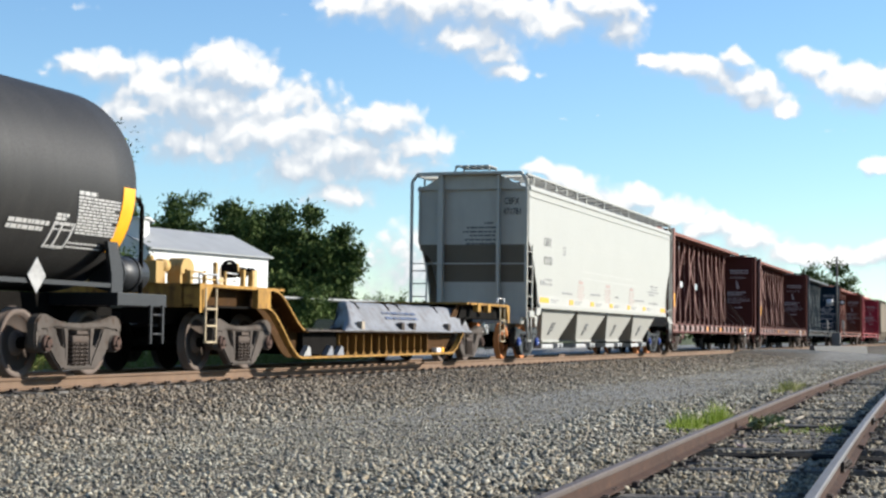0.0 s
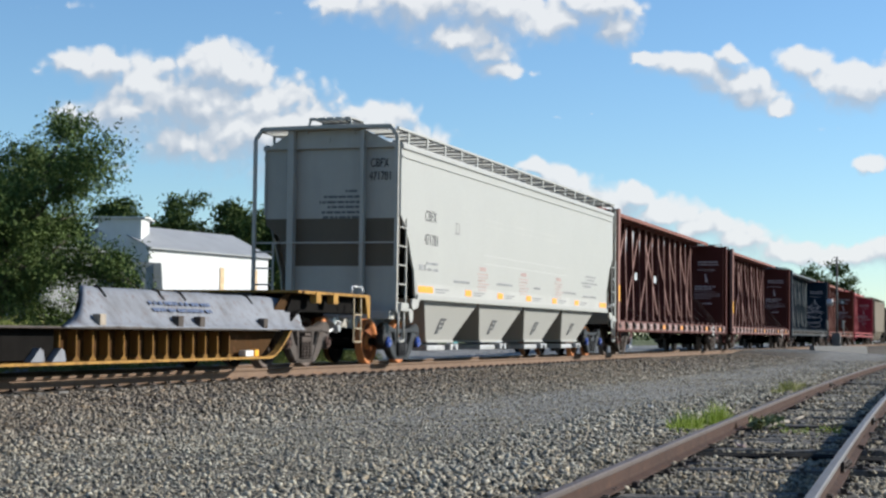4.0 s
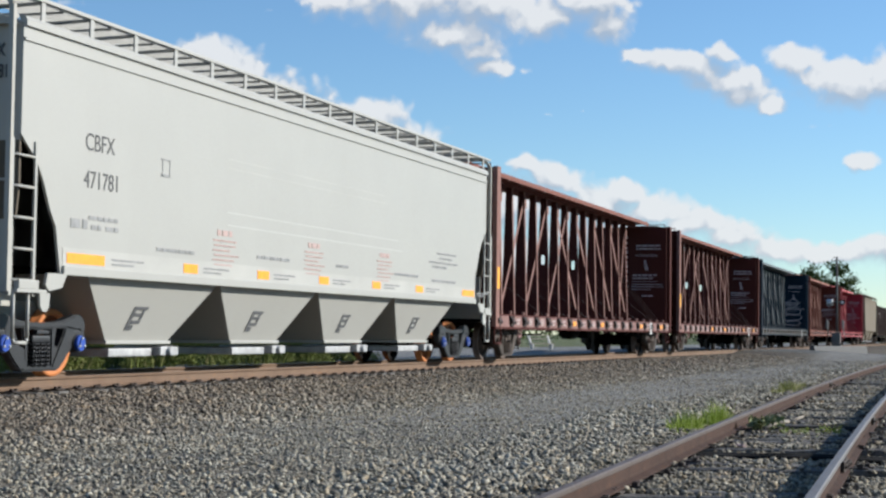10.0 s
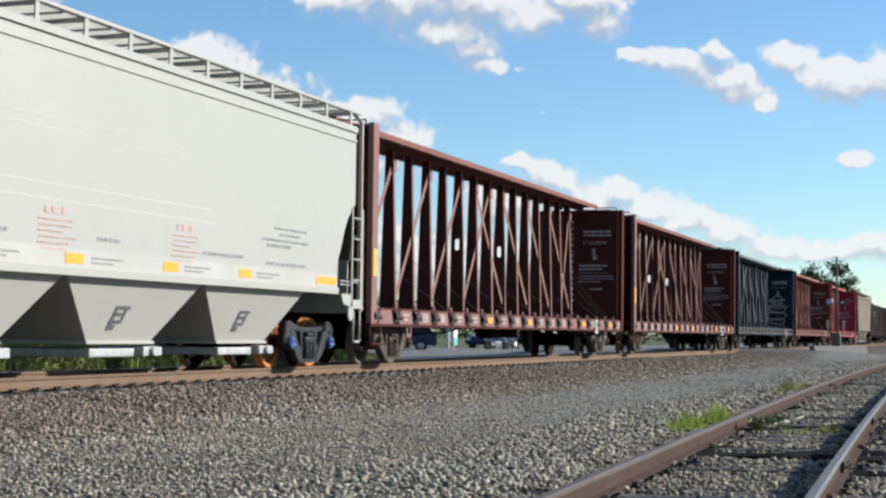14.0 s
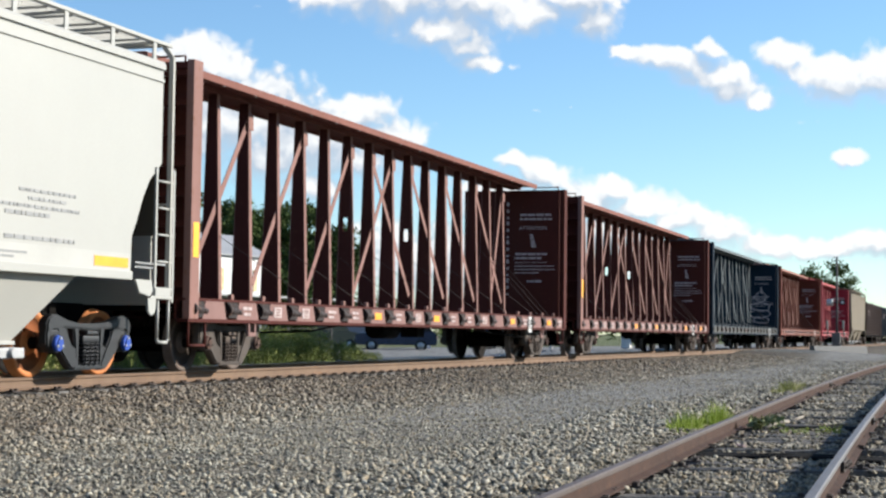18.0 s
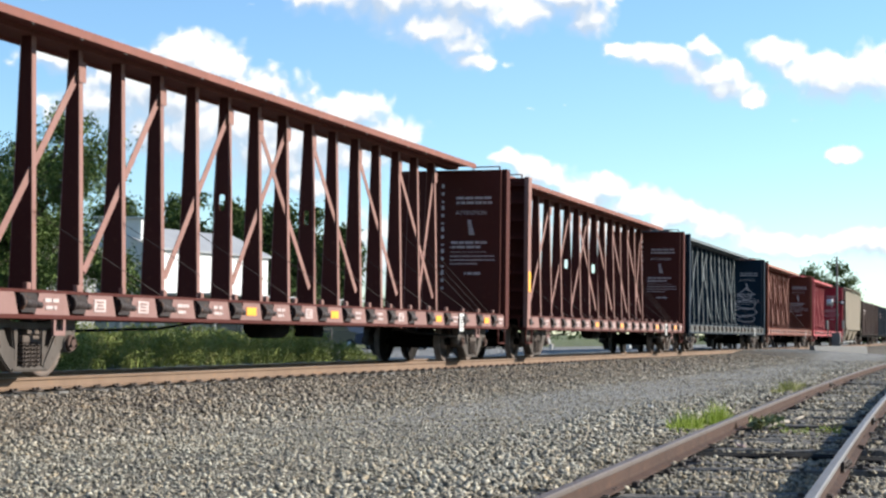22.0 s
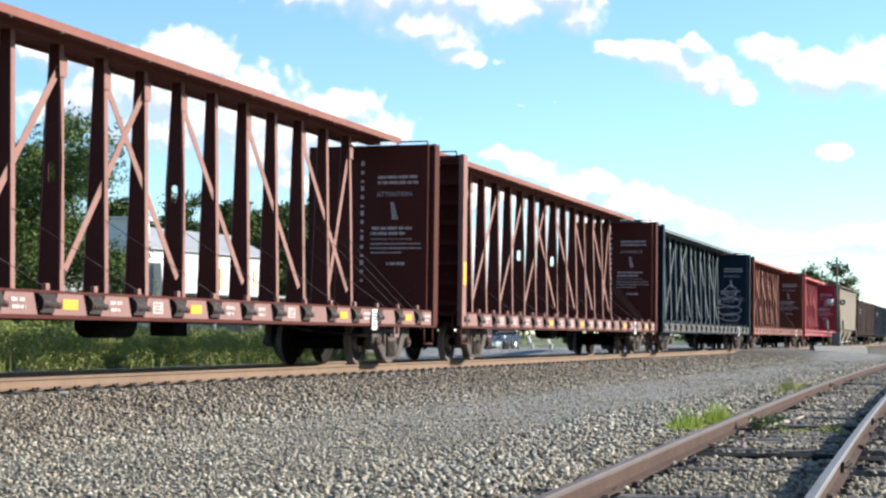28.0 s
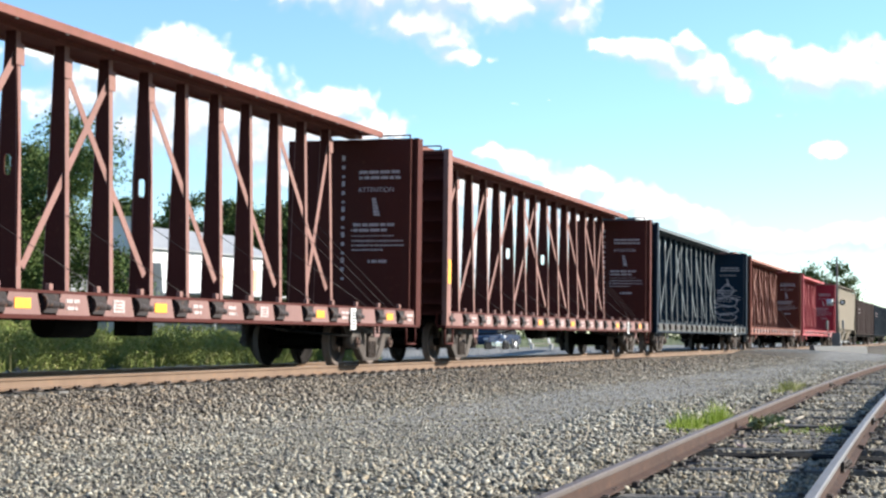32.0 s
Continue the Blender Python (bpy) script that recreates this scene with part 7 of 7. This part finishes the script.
def cloud_material():
    m = bpy.data.materials.new("cloud")
    m.use_nodes = True
    t = m.node_tree
    t.nodes.clear()
    out = t.nodes.new("ShaderNodeOutputMaterial")
    co = t.nodes.new("ShaderNodeTexCoord").outputs["Object"]

    def vmath(op, a, b):
        n = t.nodes.new("ShaderNodeVectorMath")
        n.operation = op
        for s, v in zip(n.inputs, (a, b)):
            if isinstance(v, tuple):
                s.default_value = v
            elif v is not None:
                t.links.new(v, s)
        return n

    def fmath(op, a, b=None, c=None):
        n = t.nodes.new("ShaderNodeMath")
        n.operation = op
        for s, v in zip(n.inputs, (a, b, c)):
            if isinstance(v, (int, float)):
                s.default_value = v
            elif v is not None:
                t.links.new(v, s)
        return n.outputs[0]
    grid = vmath("MULTIPLY", co, (1 / PX, 1 / PX, 1 / PX)).outputs[0]

    def wobble(v, scale, amount, detail):
        n = node(t, "ShaderNodeTexNoise", Scale=scale, Detail=detail, Roughness=0.55)
        t.links.new(v, n.inputs["Vector"])
        c = vmath("SUBTRACT", n.outputs["Color"], (0.5, 0.5, 0.5)).outputs[0]
        return vmath("ADD", v, vmath("MULTIPLY", c, (amount, amount, 0)).outputs[0]).outputs[0]
    p = wobble(grid, 0.008, 36, 2.0)
    p = wobble(p, 0.03, 22, 6.0)
    heaps = (
        # centre x, y (up), half width, half height; from the middle of the view
        ((-390, 320, 80, 52), (-345, 305, 75, 55), (-590, 318, 90, 40), (-520, 290, 110, 52), (-650, 330, 60, 26), (-430, 262, 140, 64), (-300, 255, 95, 55), (-550, 240, 130, 55), (-230, 215, 90, 55)),
        ((-440, 250, 230, 95), (-190, 170, 210, 75), (-320, 205, 240, 90), (-110, 215, 85, 48), (-45, 185, 75, 42), (-160, 178, 120, 52), (-330, 195, 160, 60), (-250, 140, 130, 44), (-100, 140, 120, 40), (-440, 190, 140, 50), (-190, 100, 100, 34)),
        ((-170, 430, 60, 34), (-40, 430, 150, 55), (90, 425, 150, 60), (45, 372, 105, 40), (85, 345, 70, 34), (110, 318, 55, 24), (210, 400, 75, 42), (315, 390, 55, 44), (290, 430, 80, 40)),
        ((450, 318, 105, 26), (525, 292, 95, 34), (730, 290, 110, 48), (372, 332, 38, 18), (430, 325, 60, 26), (515, 338, 36, 24), (490, 308, 70, 28), (555, 272, 72, 30), (600, 250, 36, 18), (650, 322, 54, 34), (690, 295, 62, 34), (745, 275, 75, 44), (830, 290, 90, 60)),
        ((172, 138, 38, 20), (225, 112, 60, 36), (350, 92, 48, 28), (300, 70, 90, 40), (400, 62, 70, 36), (470, 36, 70, 32), (540, 6, 80, 34), (620, -12, 80, 26), (720, -16, 110, 26), (830, -12, 110, 34)),
        ((150, 70, 110, 60), (330, 20, 160, 50), (480, -50, 160, 50), (60, -40, 260, 90), (765, 150, 36, 18)),
    )
    wisps = ((211, 233, 40, 14), (275, 238, 30, 10), (170, 312, 90, 40), (-660, 432, 220, 34), (-280, 418, 60, 26), (700, 210, 120, 24), (-710, 315, 80, 40), (-560, 150, 240, 70))

    def density(q):
        dens = None
        for heap in heaps:
            for cx, cy, rx, ry in heap:
                d = vmath("SUBTRACT", q, (cx, cy, 0)).outputs[0]
                d = vmath("MULTIPLY", d, (1 / rx, 1 / ry, 0)).outputs[0]
                v = fmath("SUBTRACT", 1.0, vmath("LENGTH", d, None).outputs["Value"])
                dens = v if dens is None else fmath("SMOOTH_MAX", dens, v, 0.35)
        for cx, cy, rx, ry in wisps:
            d = vmath("SUBTRACT", q, (cx, cy, 0)).outputs[0]
            d = vmath("MULTIPLY", d, (1 / rx, 1 / ry, 0)).outputs[0]
            dens = fmath("MAXIMUM", dens, fmath("SUBTRACT", 0.12, vmath("LENGTH", d, None).outputs["Value"]))
        return dens

    def noise_at(q, scale, detail):
        n = node(t, "ShaderNodeTexNoise", Scale=scale, Detail=detail, Roughness=0.6)
        t.links.new(q, n.inputs["Vector"])
        return n.outputs[0]

    def puff(q, scale):
        """Round billows: high in the middle of each cell."""
        n = t.nodes.new("ShaderNodeTexVoronoi")
        n.feature, n.voronoi_dimensions = "SMOOTH_F1", "2D"
        n.inputs["Scale"].default_value, n.inputs["Smoothness"].default_value = scale, 0.35
        t.links.new(q, n.inputs["Vector"])
        return fmath("SUBTRACT", 0.5, n.outputs["Distance"])

    def thickness(q, fine):
        v = fmath("MULTIPLY_ADD", puff(q, 0.021), 0.34, density(q))
        v = fmath("MULTIPLY_ADD", puff(q, 0.052), 0.20, v)
        v = fmath("MULTIPLY_ADD", fmath("SUBTRACT", noise_at(q, 0.011, fine), 0.5), 0.7, v)
        return v
    here = thickness(p, 8.0)
    there = thickness(vmath("ADD", p, (9, 24, 0)).outputs[0], 4.0)
    top = fmath("SUBTRACT", here, there)
    lit = fmath("MULTIPLY_ADD", top, 0.9, 0.31)
    lit = fmath("MULTIPLY_ADD", fmath("SUBTRACT", noise_at(p, 0.008, 6.0), 0.5), 1.3, lit)
    lit = fmath("MULTIPLY_ADD", puff(p, 0.045), 0.25, lit)
    # crisp sunlit tops, bases that dissolve
    soft = t.nodes.new("ShaderNodeMapRange")
    soft.inputs[1].default_value, soft.inputs[2].default_value = 0.62, 0.18
    soft.inputs[3].default_value, soft.inputs[4].default_value = 0.36, 1.0
    t.links.new(lit, soft.inputs[0])
    alpha = t.nodes.new("ShaderNodeMapRange")
    alpha.interpolation_type = "SMOOTHSTEP"
    alpha.inputs[1].default_value = -0.04
    t.links.new(soft.outputs[0], alpha.inputs[2])
    t.links.new(here, alpha.inputs[0])
    ramp = t.nodes.new("ShaderNodeValToRGB")
    ramp.color_ramp.elements[0].position, ramp.color_ramp.elements[0].color = 0.10, (0.53, 0.60, 0.69, 1)
    ramp.color_ramp.elements[1].position, ramp.color_ramp.elements[1].color = 0.66, (1.0, 1.0, 0.985, 1)
    ramp.color_ramp.elements.new(0.38).color = (0.72, 0.76, 0.81, 1)
    t.links.new(lit, ramp.inputs[0])
    em = t.nodes.new("ShaderNodeEmission")
    em.inputs[1].default_value = 0.48
    t.links.new(ramp.outputs[0], em.inputs[0])
    tr = t.nodes.new("ShaderNodeBsdfTransparent")
    mx = t.nodes.new("ShaderNodeMixShader")
    k = fmath("MULTIPLY", alpha.outputs[0], 0.93)
    t.links.new(k, mx.inputs[0])
    t.links.new(tr.outputs[0], mx.inputs[1])
    t.links.new(em.outputs[0], mx.inputs[2])
    t.links.new(mx.outputs[0], out.inputs["Surface"])
    return m


def build_clouds():
    bm = bmesh.new()
    w, h0, h1 = 1500 * PX, -175 * PX, 900 * PX
    vs = [bm.verts.new(p) for p in ((-w, h0, 0), (w, h0, 0), (w, h1, 0), (-w, h1, 0))]
    bm.faces.new(vs)
    ob = part("cloud_backdrop", bm, cloud_material())
    return tagged(ob, "drifting white cumulus clouds in a blue sky", "clouds", kind="structure")


CLOUDS = build_clouds()

# ---- motion ----
TRAVEL = [(0, 0.0), (1, 2.41), (2, 4.815), (3, 7.25), (4, 9.70), (5, 12.07), (6, 14.388), (7, 16.656), (8, 18.912), (9, 21.155), (10, 23.385), (11, 25.545),
          (12, 27.63), (13, 29.725), (14, 31.80), (15, 33.81), (16, 35.78), (17, 37.643), (18, 39.38), (19, 40.979), (20, 42.455), (21, 43.865), (22, 45.195),
          (23, 46.462), (24, 47.603), (25, 48.583), (26, 49.42), (27, 50.13), (28, 50.718), (29, 51.217), (30, 51.569), (31, 51.779), (32, 51.829)]


def travelled(t):
    """How far the train has gone: a smooth curve through the rows above."""
    i = min(len(TRAVEL) - 2, max(0, int(t)))
    (t0, a), (t1, b) = TRAVEL[i], TRAVEL[i + 1]
    m0 = (b - TRAVEL[i - 1][1]) / 2 if i > 0 else b - a
    m1 = (TRAVEL[i + 2][1] - a) / 2 if i + 2 < len(TRAVEL) else 0.0
    u = t - t0
    return a * (2 * u**3 - 3 * u * u + 1) + m0 * (u**3 - 2 * u * u + u) + b * (3 * u * u - 2 * u**3) + m1 * (u**3 - u * u)


def motions():
    for car, x in LIVE:
        walk(car, [(t, pose(x - s, YC, RAIL)) for t, s in TRAVEL])
    times = [i * 0.25 for i in range(0, 81)] + [20 + i * 0.5 for i in range(1, 25)]
    turns = [(t, -math.degrees(travelled(t) / 0.457)) for t in times]
    for axle in SPIN:
        x, y, z = axle.location
        if axle.parent.location.x > 185:
            continue
        walk(axle, [(t, pose(x, y, z, 0, a, 0)) for t, a in turns])
    base = look(EYE, AIM, LEAN)
    walk(CLOUDS, [(0, base @ Matrix.Translation((0, 0, -FAR))), (8, base @ Matrix.Translation((-21 * PX, 6 * PX, -FAR))), (16, base @ Matrix.Translation((-42 * PX, 13 * PX, -FAR))), (32, base @ Matrix.Translation((-86 * PX, 27 * PX, -FAR)))])


motions()
